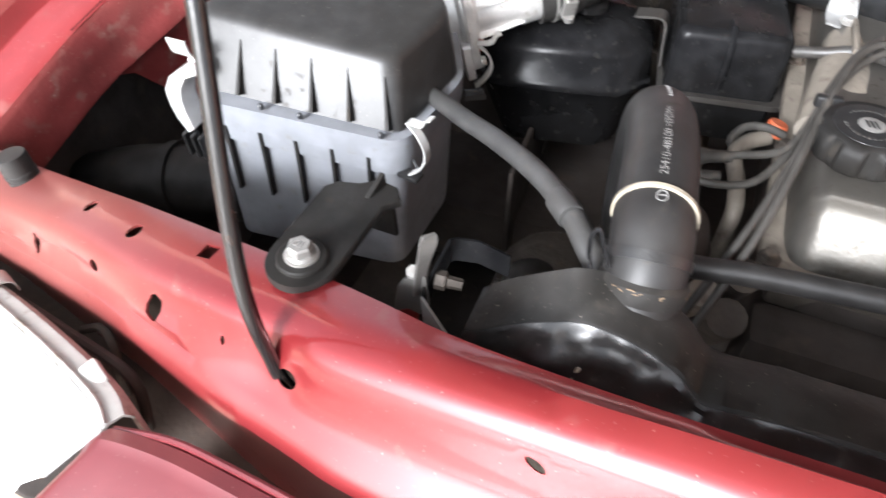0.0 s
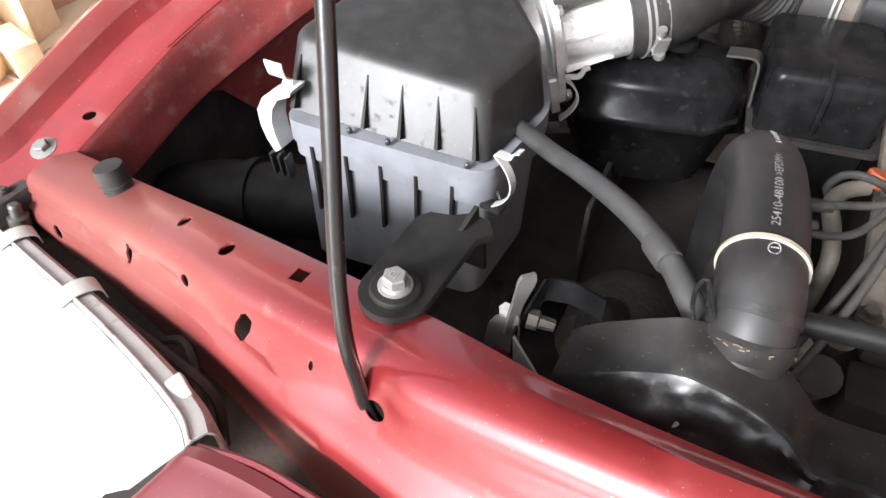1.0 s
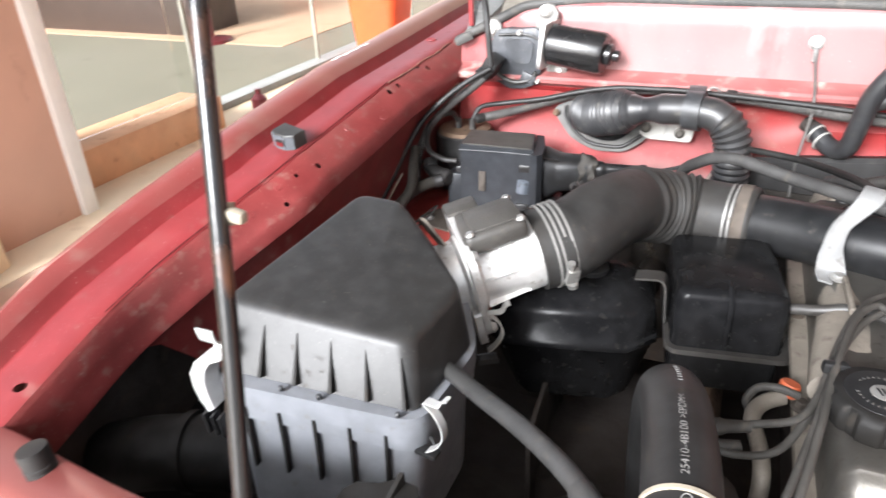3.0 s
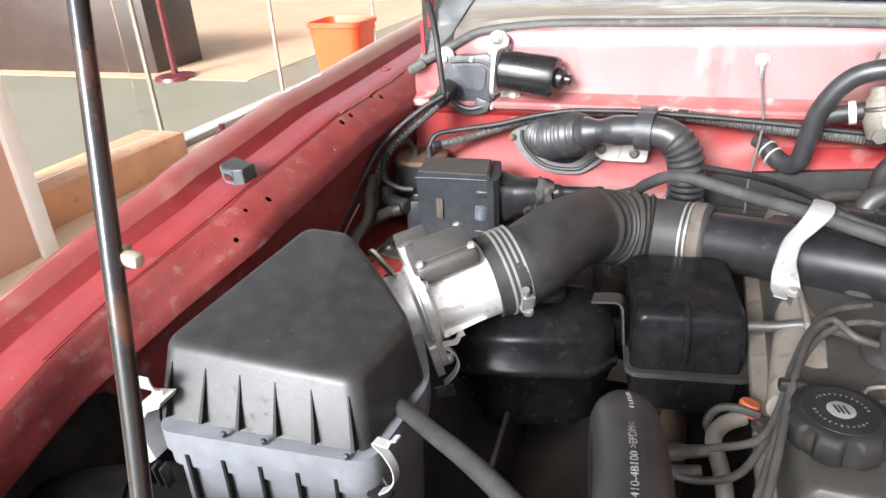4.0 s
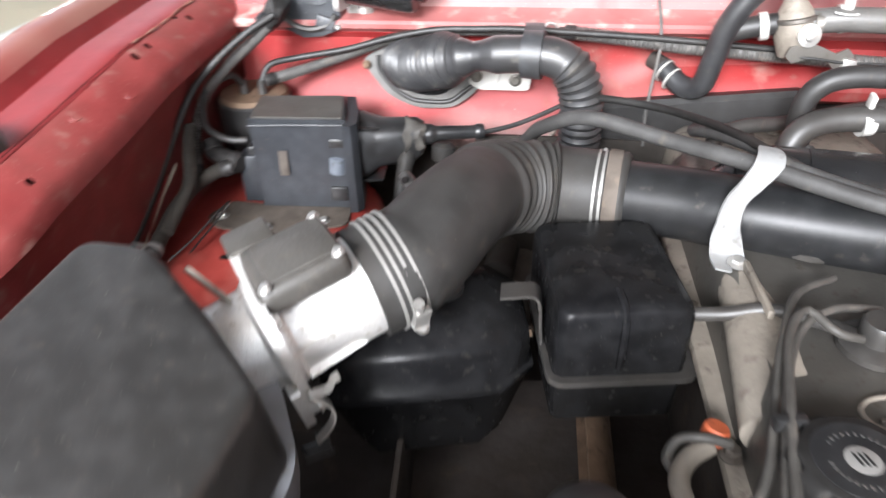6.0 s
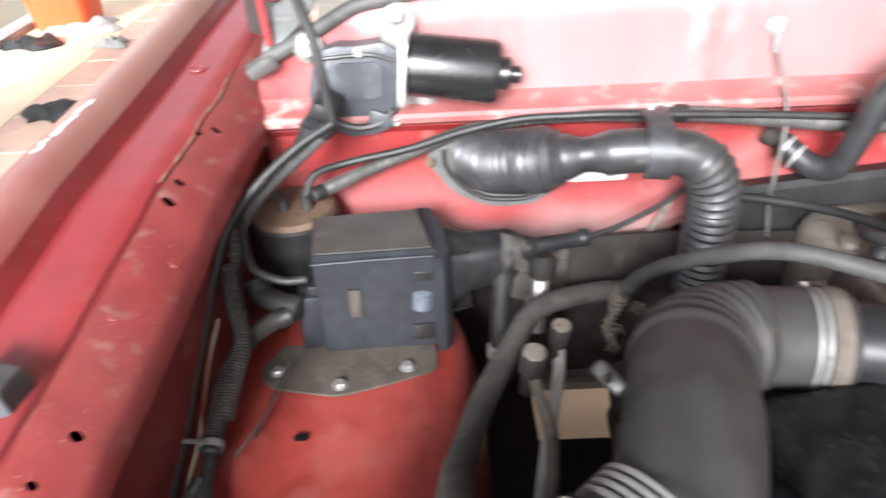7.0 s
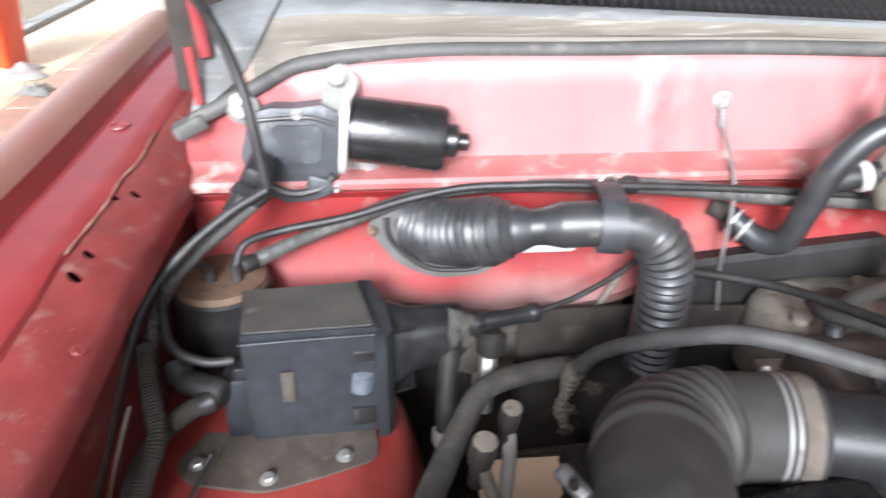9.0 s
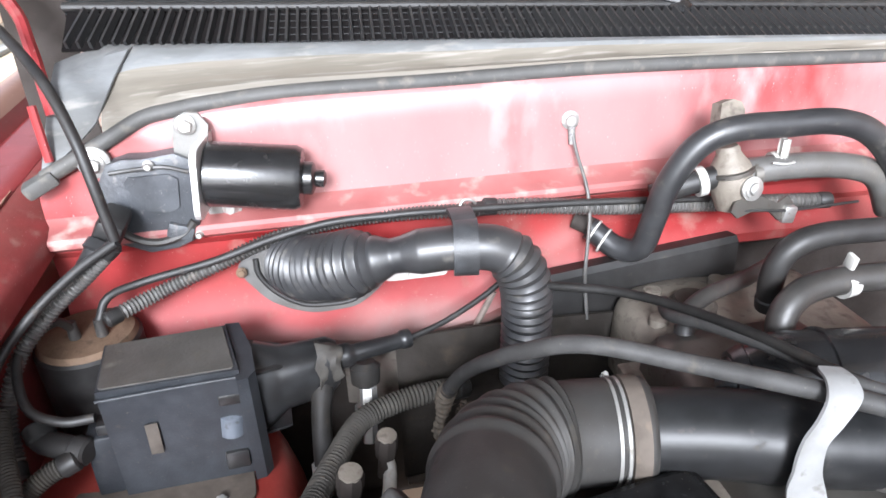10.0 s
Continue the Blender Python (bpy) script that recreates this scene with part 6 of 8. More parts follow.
# plug wires
for pts, where in (
        ([(0.385, 0.455, 0.915), (0.366, 0.452, 0.922), (0.350, 0.470, 0.926), (0.330, 0.440, 0.926), (0.315, 0.385, 0.925), (0.306, 0.345, 0.922), (0.296, 0.290, 0.912), (0.282, 0.230, 0.890), (0.262, 0.18, 0.84), (0.24, 0.14, 0.77)], "from the engine"),
        ([(0.410, 0.490, 0.915), (0.372, 0.478, 0.922), (0.344, 0.455, 0.920), (0.322, 0.410, 0.920), (0.308, 0.360, 0.918), (0.294, 0.300, 0.904), (0.276, 0.240, 0.880), (0.25, 0.19, 0.82)], "from the engine"),
        ([(0.392, 0.530, 0.912), (0.355, 0.500, 0.918), (0.330, 0.448, 0.922), (0.314, 0.400, 0.914), (0.302, 0.355, 0.900), (0.287, 0.328, 0.892), (0.257, 0.313, 0.890), (0.226, 0.300, 0.890)], "behind the radiator hose"),
        ([(0.320, 0.420, 0.915), (0.309, 0.372, 0.905), (0.297, 0.344, 0.886), (0.276, 0.308, 0.873), (0.245, 0.295, 0.870), (0.222, 0.300, 0.870)], "behind the radiator hose")):
    loom("plug_lead", pts, 0.0033, "dusty grey plug lead " + where, LEAD, False, "cable")
t = thing("plug_lead_clip", "black clip tying the plug leads", "clip", (0.310, 0.366, 0.922))
part("clip_body", block(pose(0.310, 0.366, 0.922, 0, 0, 10), (0.020, 0.008, 0.010), 0.002), PLASTIC, t)
for k, (x, y, z) in enumerate(((0.232, 0.301, 0.890), (0.228, 0.299, 0.870))):
    t = thing("lead_boot", "dusty rubber plug lead boot behind the radiator hose", "boot", (x, y, z))
    part("boot", lathe([(-0.010, 0.0065), (0.0, 0.0070), (0.003, 0.0055), (0.022, 0.0046)], (x, y, z), (1, 0.3, 0.05), 14), LEAD, t)

t = thing("distributor", "grimy black distributor cap behind the radiator hose", "distributor", (0.225, 0.262, 0.80))
part("cap", lathe([(0, 0.038), (0.03, 0.040), (0.06, 0.034), (0.075, 0.020)], (0.225, 0.262, 0.79), (-0.1, 0, 1), 20), DARK, t)
t = thing("sensor_plug", "orange sensor plug on a brown dusty hose", "sensor", (0.28, 0.39, 0.85))
part("plug", lathe([(-0.007, 0.0092), (0.003, 0.0094), (0.005, 0.008)], (0.288, 0.408, 0.862), (0.25, 0.2, 1), 18), ORANGE, t, "orange plastic plug")
part("hose", sweep([(0.284, 0.402, 0.854), (0.268, 0.390, 0.852), (0.260, 0.372, 0.848), (0.268, 0.345, 0.838), (0.272, 0.318, 0.822), (0.268, 0.30, 0.76)], 0.0072, 16, 0.005), CAST_BEIGE, t, "brown dusty hose")
part("loop", sweep([(0.296, 0.398, 0.862), (0.278, 0.398, 0.866), (0.262, 0.400, 0.860), (0.254, 0.390, 0.850), (0.262, 0.378, 0.846)], 0.0038, 10, 0.004), LEAD, t)
t = thing("cross_pipe", "black steel coolant pipe below the radiator hose", "pipe", (0.38, 0.165, 0.86))
part("pipe_body", sweep([(0.18, 0.192, 0.866), (0.244, 0.193, 0.874), (0.301, 0.199, 0.879), (0.42, 0.208, 0.883), (0.60, 0.215, 0.885)], 0.0085, 18, 0.01), RUBBER, t)

# covers over the spark plug wells
for x, y, z, r in ((0.397, 0.598, 0.897, 0.026), (0.402, 0.465, 0.899, 0.026), (0.470, 0.53, 0.897, 0.024)):
    t = thing("plug_well_cover", "dusty rubber spark plug boot seated in the valve cover", "boot", (x, y, z), "plug covers")
    part("seal", lathe([(0, r), (0.005, r), (0.008, r * 0.8)], (x, y, z), (0, 0, 1), 26), DUSTY_RUBBER, t)
    part("knob", lathe([(0, r * 0.52), (0.016, r * 0.56), (0.019, r * 0.5)], (x, y, z + 0.006), (0, 0, 1), 20), DUSTY_RUBBER, t)
    part("lead_stub", lathe([(0, 0.006), (0.03, 0.0055), (0.034, 0.004)], (x + r * 0.4, y, z + 0.018), (1, -0.15, 0.05), 12), ALU_DULL, t)
# raised oval emblem and upright stay boss on the cover
t = thing("cover_emblem", "raised bare metal oval emblem on the valve cover", "emblem", (0.395, 0.395, 0.898))
ov = [(0.395 + 0.026 * math.cos(a), 0.398 + 0.017 * math.sin(a), 0.9005) for a in [2 * math.pi * k / 24 for k in range(25)]]
part("ring", sweep(ov, 0.0018, 8, 0.003), CAST_BEIGE, t)
part("bar", sweep([(0.378, 0.392, 0.9005), (0.395, 0.398, 0.901), (0.412, 0.404, 0.9005)], 0.0016, 8, 0.004), ALU_DULL, t)
t = thing("bracket_boss", "dusty beige casting under the pale bracket", "casting", (0.335, 0.52, 0.86))
rows = [[V((0.336 + w * c, y + 0.004 * s, z + h * s)) for c, s in [(math.cos(a), math.sin(a)) for a in [2 * math.pi * k / 24 for k in range(24)]]] for y, w, z, h in ((0.590, 0.016, 0.876, 0.016), (0.57, 0.019, 0.877, 0.017), (0.50, 0.026, 0.880, 0.019), (0.43, 0.034, 0.878, 0.022), (0.40, 0.036, 0.872, 0.020))]
part("casting", loft(rows), CAST_BEIGE, t)
part("rib", block(pose(0.336, 0.525, 0.902, -4, 0, 0), (0.005, 0.075, 0.008), 0.0015), CAST_BEIGE, t)

# plenum and rear cover
t = thing("plenum", "black intake plenum behind the intake pipe", "plenum", (0.55, 0.69, 0.85))
part("plenum_body", sweep([(0.34, 0.715, 0.885), (0.37, 0.705, 0.893), (0.50, 0.675, 0.900), (0.80, 0.615, 0.905)], lambda run, s: 0.046 * min(1, 0.45 + run * 12), 30, 0.008), GLOSSY, t)
part("end_cap", lathe([(0, 0.020), (0.004, 0.034), (0.014, 0.040), (0.018, 0.036)], (0.345, 0.713, 0.886), (1, -0.3, 0.08), 28), PLASTIC, t)
for x in (0.42, 0.50, 0.58):
    part("rib", lathe([(-0.003, 0.045), (-0.002, 0.0490), (0.002, 0.0490), (0.003, 0.045)], (x, 0.695 - 0.22 * (x - 0.41), 0.896 + 0.03 * (x - 0.42)), (1, -0.22, 0.03), 30), GLOSSY, t)
t = thing("rear_cover", "beige cast engine cover at the back of the engine", "engine cover", (0.43, 0.86, 0.80))
rows = []
for x, w, z in ((0.325, 0.030, 0.84), (0.335, 0.050, 0.862), (0.36, 0.062, 0.872), (0.42, 0.070, 0.872), (0.46, 0.075, 0.868), (0.56, 0.08, 0.864), (0.60, 0.08, 0.84)):
    rows.append([V((x, 0.865 + w * a, b)) for a, b in ((-1, 0.78), (-1, z - 0.014), (-0.85, z - 0.002), (-0.5, z), (0.5, z), (0.85, z - 0.002), (1, z - 0.014), (1, 0.78))])
part("cover", loft(smooth_rows(rows, 3)), CAST_BEIGE, t, "", True, 50)
part("filler", lathe([(0, 0.026), (0.008, 0.026), (0.010, 0.022), (0.016, 0.020)], (0.400, 0.862, 0.868), (0, 0, 1), 24), CAST, t)
for x, y in ((0.352, 0.845), (0.372, 0.90), (0.455, 0.905)):
    part("boss", lathe([(0, 0.011), (0.008, 0.010), (0.009, 0.005)], (x, y, 0.868), (0, 0, 1), 14), CAST_BEIGE, t)
loom("breather_hose", [(0.355, 0.800, 0.880), (0.357, 0.806, 0.892), (0.368, 0.818, 0.901), (0.398, 0.832, 0.907), (0.450, 0.856, 0.902), (0.52, 0.885, 0.905), (0.60, 0.91, 0.91)], 0.0088, "dusty rubber breather hose on the rear cover", DUSTY_RUBBER, False, "hose")
loom("heater_return_hose", [(0.448, 0.806, 0.900), (0.441, 0.802, 0.935), (0.447, 0.799, 0.964), (0.476, 0.797, 0.980), (0.549, 0.795, 0.980), (0.70, 0.785, 0.975)], 0.0120, "black rubber heater return hose", RUBBER, False, "hose")
th = loom("bypass_hose", [(0.430, 0.742, 0.885), (0.418, 0.749, 0.912), (0.430, 0.758, 0.936), (0.466, 0.766, 0.946), (0.54, 0.764, 0.947), (0.70, 0.745, 0.947)], 0.0135, "grey rubber bypass hose with a zinc spring clamp", DUSTY_RUBBER, False, "hose")
part("spring_clamp", lathe([(-0.006, 0.0137), (-0.006, 0.0155), (0.006, 0.0155), (0.006, 0.0137)], (0.492, 0.768, 0.9445), (1, 0.1, 0.1), 26), WHITE_PAINT, th, "pale zinc spring clamp")
part("clamp_ear", block(facing((0.492, 0.767, 0.966), (0, -0.2, 1)), (0.005, 0.012, 0.016), 0.0015), WHITE_PAINT, th)
t = thing("rear_beam", "black pressed steel beam below the bulkhead", "beam", (0.36, 0.94, 0.86))
part("beam", sheet([[V((x, 0.955 - dy, 0.872 + 0.10 * (x - 0.23) + dz)) for dy, dz in ((0.0, 0.012), (0.022, 0.016), (0.028, 0.010), (0.030, -0.012), (0.030, -0.05))] for x in (0.225, 0.25, 0.34, 0.44, 0.478, 0.49)], 0.003), RUBBER, t)

# ---- deep, dark machinery ----
t = thing("alternator", "grimy dark alternator low in the engine bay", "alternator", (0.12, 0.33, 0.62))
part("alternator_body", lathe([(0, 0.05), (0.015, 0.062), (0.07, 0.064), (0.09, 0.055), (0.10, 0.02)], (0.13, 0.26, 0.66), (0, 1, 0), 28), CAST, t)
part("pulley", lathe([(0, 0.030), (0.008, 0.034), (0.012, 0.028), (0.018, 0.034), (0.024, 0.030)], (0.13, 0.230, 0.66), (0, 1, 0), 24), DARK, t)
t = thing("exhaust_shield", "brown dusty exhaust heat shield low in the bay", "heat shield", (0.23, 0.50, 0.60))
part("shield", sheet([[V((0.215 + 0.03 * math.sin(a), y, 0.70 + 0.05 * math.cos(a))) for a in [0.3 * k for k in range(11)]] for y in (0.36, 0.46, 0.56, 0.66)], 0.003), RUST, t)
t = thing("lower_hose", "dusty grey lower radiator hose", "hose", (0.13, 0.25, 0.70))
part("hose_body", sweep([(0.13, 0.10, 0.70), (0.128, 0.16, 0.735), (0.12, 0.21, 0.75), (0.115, 0.26, 0.73), (0.13, 0.32, 0.66)], 0.021, 20, 0.008), DUSTY_RUBBER, t)

# ---- radiator tabs ----
t = thing("radiator_bracket", "worn black steel radiator bracket with a pinched tab and bolt", "bracket", (0.105, 0.06, 0.92))
line = [(0.140, 0.094, 0.938), (0.122, 0.088, 0.949), (0.109, 0.083, 0.951), (0.1065, 0.080, 0.951), (0.103, 0.066, 0.940), (0.1005, 0.053, 0.931), (0.102, 0.050, 0.930), (0.118, 0.039, 0.925), (0.137, 0.031, 0.920)]
part("strap", sheet([[V(p) + V((0, 0, h)) for h in (-0.018, -0.008, 0.0)] for p in line], 0.0016), TANK, t)
part("strap_wing", sheet([[V((0.104, 0.048, 0.934)), V((0.106, 0.046, 0.920)), V((0.109, 0.044, 0.906))], [V((0.122, 0.038, 0.925)), V((0.124, 0.037, 0.916)), V((0.125, 0.036, 0.908))], [V((0.141, 0.028, 0.917)), V((0.1415, 0.028, 0.913)), V((0.142, 0.028, 0.909))]], 0.0016), BRACKET_GREY, t, "scratched grey face of the bracket", False)
part("strap_nut", lathe([(0, 0.006), (0.006, 0.006), (0.007, 0.004), (0.016, 0.0035)], (0.104, 0.066, 0.930), (1, 0.2, -0.1), 6), CAST, t, "rusty nut")
rows = []
for z, x, w in ((0.925, 0.0985, 0.0022), (0.944, 0.1005, 0.0022), (0.955, 0.1025, 0.0026), (0.966, 0.1045, 0.0036), (0.972, 0.1055, 0.0036), (0.976, 0.106, 0.0024)):
    rows.append([V((x + w * k, 0.055 + 0.003 * k, z)) for k in (-1, -0.4, 0.4, 1)])
part("tab", sheet(smooth_rows(rows, 3), 0.0022), CONDUIT, t, "worn steel pinched tab")
rows = [[V(a).lerp(V(b), k / 4) for k in range(5)] for a, b in (((0.0885, 0.054, 0.934), (0.1005, 0.056, 0.943)), ((0.0855, 0.053, 0.928), (0.1025, 0.056, 0.940)), ((0.0840, 0.052, 0.915), (0.1035, 0.056, 0.927)), ((0.0830, 0.051, 0.898), (0.1040, 0.056, 0.910)))]
part("lug", sheet(rows, 0.0026), CONDUIT, t, "steel lug with worn dark paint")
part("paint_remnant", plate([(-0.007, -0.004), (0.006, -0.005), (0.007, 0.003), (0.0, 0.006), (-0.006, 0.003)], facing((0.0925, 0.0505, 0.908), (0.2, -1, 0.1)), 0.0006, 0), RED, t, "remnant of red paint")
bolt(t, (0.0955, 0.060, 0.936), (-0.2, -0.5, 0.85), LUG, 0.0046, 0.0050, 0.008)
t = thing("spring_clamp", "dull steel spring clamp ears on the hose neck", "clamp", (0.186, 0.090, 0.96))
part("clamp_ear", sweep([(0.196, 0.092, 0.955), (0.190, 0.094, 0.968), (0.1865, 0.095, 0.977), (0.183, 0.095, 0.970), (0.184, 0.093, 0.958), (0.188, 0.090, 0.948)], 0.0013, 8, 0.002), GLOSSY, t)

# ---- vehicle body details ----
# rubber seal along the bulkhead top
pts = [(x, seal_y(x) + 0.001, interp(x, SEAL_X, SEAL_Z)) for x in (-0.250, -0.235, -0.21, -0.18, -0.15, -0.12, -0.08, 0.0, 0.15, 0.35, 0.6, 0.9)]
t = thing("bonnet_seal", "black rubber bonnet seal along the bulkhead top", "seal", (0.2, 1.01, 1.09))
part("seal_strip", sweep(pts, 0.0082, 14, 0.008), SEAL_GREY, t)
part("seal_end", block(pose(-0.254, 0.988, 1.036, 0, -24, 15), (0.034, 0.022, 0.016), 0.004), SEAL_GREY, t)

# louvre strip: carrier, near-black for the shade between slats, then slats, upper lip
carrier = [[V((x, interp(x, LX, LOUVRE_Y) + dy, interp(x, LX, LOUVRE_Z) + dz)) for dy, dz in ((-0.002, -0.002), (0.004, 0.001), (0.044, 0.026), (0.052, 0.030))] for x in [-0.232 + 0.05 * k for k in range(24)]]
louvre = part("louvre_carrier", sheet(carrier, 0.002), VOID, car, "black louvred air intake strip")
bm = bmesh.new()
loft([[V((-0.0020, 0, 0)), V((0.0020, 0, 0)), V((0.0014, -0.003, 0.008)), V((-0.0014, -0.003, 0.008))], [V((-0.0020, 0.044, 0.028)), V((0.0020, 0.044, 0.028)), V((0.0014, 0.041, 0.036)), V((-0.0014, 0.041, 0.036))]], bm)
SLAT = material("dusty_black_louvre", (0.012, 0.012, 0.0125), 0.35, 0, 0.4, 60, (0.10, 0.095, 0.088), 0.58, 0.1, 300, 0, (0.022, 0.021, 0.020), 20, specks=(0.20, 0.19, 0.175))
slat_mesh = bpy.data.meshes.new("louvre_slat")
bmesh.ops.recalc_face_normals(bm, faces=bm.faces)
bm.to_mesh(slat_mesh)
bm.free()
slat_mesh.materials.append(SLAT)
for k in range(95):
    x = -0.226 + 0.0118 * k
    ob = new("louvre_slat", slat_mesh)
    ob.parent = louvre
    turn = interp(x, [-0.24, 0.0, 0.15, 0.35, 0.9], [-22, -6, 0, 14, 34])
    ob.matrix_basis = Matrix.Translation(V((x, interp(x, LX, LOUVRE_Y) + 0.001, interp(x, LX, LOUVRE_Z) - 0.001)) - car.location) @ Matrix.Rotation(radians(turn), 4, "Z")
for j in range(5):
    part("louvre_mesh", sweep([(x, interp(x, LX, LOUVRE_Y) + 0.006 + 0.009 * j, interp(x, LX, LOUVRE_Z) + 0.0035 + 0.0058 * j) for x in (-0.02, 0.1, 0.2, 0.45, 0.7, 0.92)], 0.0005, 6, 0.04), PLASTIC_GREY, louvre, "dusty grille mesh wire")
part("louvre_lip", sweep([(x, interp(x, LX, LOUVRE_Y) + 0.052, interp(x, LX, LOUVRE_Z) + 0.034) for x in (-0.236, 0.0, 0.2, 0.45, 0.7, 0.94)], 0.005, 10, 0.03), RUBBER, car)
GLASS_DARK = material("dark_windscreen", (0.015, 0.017, 0.018), 0.06, 0, 0.1, 20, None, 0.6, 0, 100, 0.5)
part("windscreen", sheet([[V((x, interp(x, LX, LOUVRE_Y) + dy, interp(x, LX, LOUVRE_Z) + dz)) for dy, dz in ((0.05, 0.026), (0.14, 0.10), (0.48, 0.38))] for x in (-0.235, 0.0, 0.3, 0.6, 0.95)], 0.005), GLASS_DARK, car, "dark windscreen above the louvres")

w = part("wiper_arm", sweep([(0.468, 1.094, 1.156), (0.43, 1.105, 1.163), (0.36, 1.125, 1.178), (0.1, 1.20, 1.23)], 0.006, 10, 0.012), GLOSSY, car, "black wiper arm")
part("pivot", lathe([(0, 0.016), (0.012, 0.016), (0.014, 0.012), (0.016, 0.007)], (0.470, 1.098, 1.142), (0, -0.5, 1), 22), GLOSSY, w)

# wing hinge corner at the cowl
part("bonnet_hinge", sweep([(-0.236, 1.02, 1.095), (-0.240, 1.03, 1.118), (-0.252, 1.06, 1.160), (-0.266, 1.08, 1.195), (-0.31, 1.07, 1.28), (-0.36, 1.0, 1.42)], 0.0065, 8, 0.01), RED_GUTTER, car, "red pressed steel bonnet hinge")
part("hinge_stay", sweep([(-0.243, 0.996, 1.055), (-0.246, 1.003, 1.080), (-0.249, 1.010, 1.108)], 0.0045, 8, 0.006), RED_PALED, car)

# dark closing panels added to hide lit ground and gaps, then chassis and wheels
part("inner_arch", block(pose(-0.42, 0.36, 0.60), (0.02, 0.66, 0.44), 0.006), DARK, car, "black inner wheel arch")
part("front_bulk", block(pose(-0.12, 0.118, 0.56, 8, 0, -6), (0.44, 0.014, 0.46), 0.005), DARK, car, "dark panel added behind the radiator support")
part("closing_panel", block(pose(-0.10, 0.556, 0.63), (0.30, 0.008, 0.26), 0.003), DARK, car, "dark panel added to close the bay")
part("closing_panel", block(pose(0.045, 0.50, 0.62, 0, 0, 4), (0.006, 0.24, 0.26), 0.002), DARK, car, "dark panel added to close the bay")
part("arch_closing", block(pose(-0.30, 0.49, 0.66), (0.22, 0.014, 0.36), 0.005), DARK, car)
part("ground_screen", block(pose(0.24, 0.29, 0.46), (1.40, 0.70, 0.02), 0.005), DARK, car, "dark sheet added under the bay to hide the ground")
part("ground_screen", block(pose(-0.16, 1.00, 0.462), (0.44, 0.40, 0.02), 0.005), DARK, car, "dark sheet added under the bay to hide the ground")
part("ground_screen", block(pose(0.67, 1.00, 0.462), (0.90, 0.40, 0.02), 0.005), DARK, car, "dark sheet added under the bay to hide the ground")
part("ground_screen", block(pose(0.14, 0.86, 0.462), (0.15, 0.11, 0.02), 0.005), DARK, car, "dark sheet added under the bay to hide the ground")
part("ground_screen", block(pose(-0.10, 0.72, 0.464), (0.28, 0.17, 0.02), 0.005), DARK, car, "dark sheet added under the bay to hide the ground")
part("ground_screen", block(pose(0.58, 0.72, 0.464), (0.80, 0.17, 0.02), 0.005), DARK, car, "dark sheet added under the bay to hide the ground")
part("ground_screen", block(pose(0.10, 0.70, 0.452), (0.30, 0.50, 0.016), 0.004), DARK, car, "dark sheet added under the bay to hide the ground")
part("tunnel_panel", sheet([[V((0.02 + 0.20 * k / 6, 0.968 + 0.02 * j - 0.012 * math.sin(math.pi * k / 6), interp(0.02 + 0.20 * k / 6, BX, BZ) + 0.004 - 0.05 * j)) for j in range(4)] for k in range(7)], 0.002), DUST_METAL, car, "dust-caked lower bulkhead flange")
part("tunnel_flange", sweep([(0.198, 0.945, 0.872), (0.180, 0.945, 0.835), (0.155, 0.948, 0.785), (0.130, 0.950, 0.742)], 0.004, 8, 0.008), DUST_METAL, car)
part("chassis_rail", block(pose(-0.10, 0.60, 0.46), (0.09, 1.5, 0.13), 0.012), CAST, car, "black chassis rail")
part("chassis_rail", block(pose(0.75, 0.60, 0.46), (0.09, 1.5, 0.13), 0.012), CAST, car, "black chassis rail")
part("far_wing_wall", block(pose(1.0, 0.55, 0.72), (0.03, 1.2, 0.62), 0.01), RED_UNDER, car)
part("bulkhead_base", block(pose(0.40, 1.07, 0.68), (1.5, 0.02, 0.44), 0.005), DARK, car)
for x in (-0.36, 1.05):
    w = part("wheel", lathe([(-0.09, 0.20), (-0.10, 0.30), (-0.08, 0.335), (0.08, 0.335), (0.10, 0.30), (0.09, 0.20)], (x, 0.42, 0.3355), (1, 0, 0), 40), RUBBER, car, "black tyre on the ground")

# bonnet, propped open overhead: out of view, underside made black to stop red bounce
rows = []
for y, z in ((1.06, 1.30), (0.90, 1.50), (0.70, 1.70), (0.45, 1.92), (0.25, 2.07)):
    rows.append([V((x, y, z + 0.03 * (1 - ((x - 0.3) / 0.7) ** 2))) for x in (-0.40, -0.2, 0.05, 0.3, 0.55, 0.8, 1.0)])
part("bonnet", sheet(rows, 0.02), LINING, car, "bonnet propped open overhead, out of view, underside made black")

# headlamp, trim panel and dark gap behind them
# Opaque white stands in for daylight glaring in the clear lens.
LENS = bpy.data.materials.new("glare_white_lamp_lens")
LENS.use_nodes = True
b = LENS.node_tree.nodes["Principled BSDF"]
b.inputs["Base Color"].default_value = (0.72, 0.73, 0.72, 1)
b.inputs["Roughness"].default_value = 0.12
b.inputs["Coat Weight"].default_value = 1.0
GREY_HOUSING = material("grey_lamp_housing", (0.36, 0.35, 0.33), 0.6, 0, 0.2, 40, (0.20, 0.175, 0.14), 0.56, 0.2, 200, 0, (0.25, 0.235, 0.21), 14)


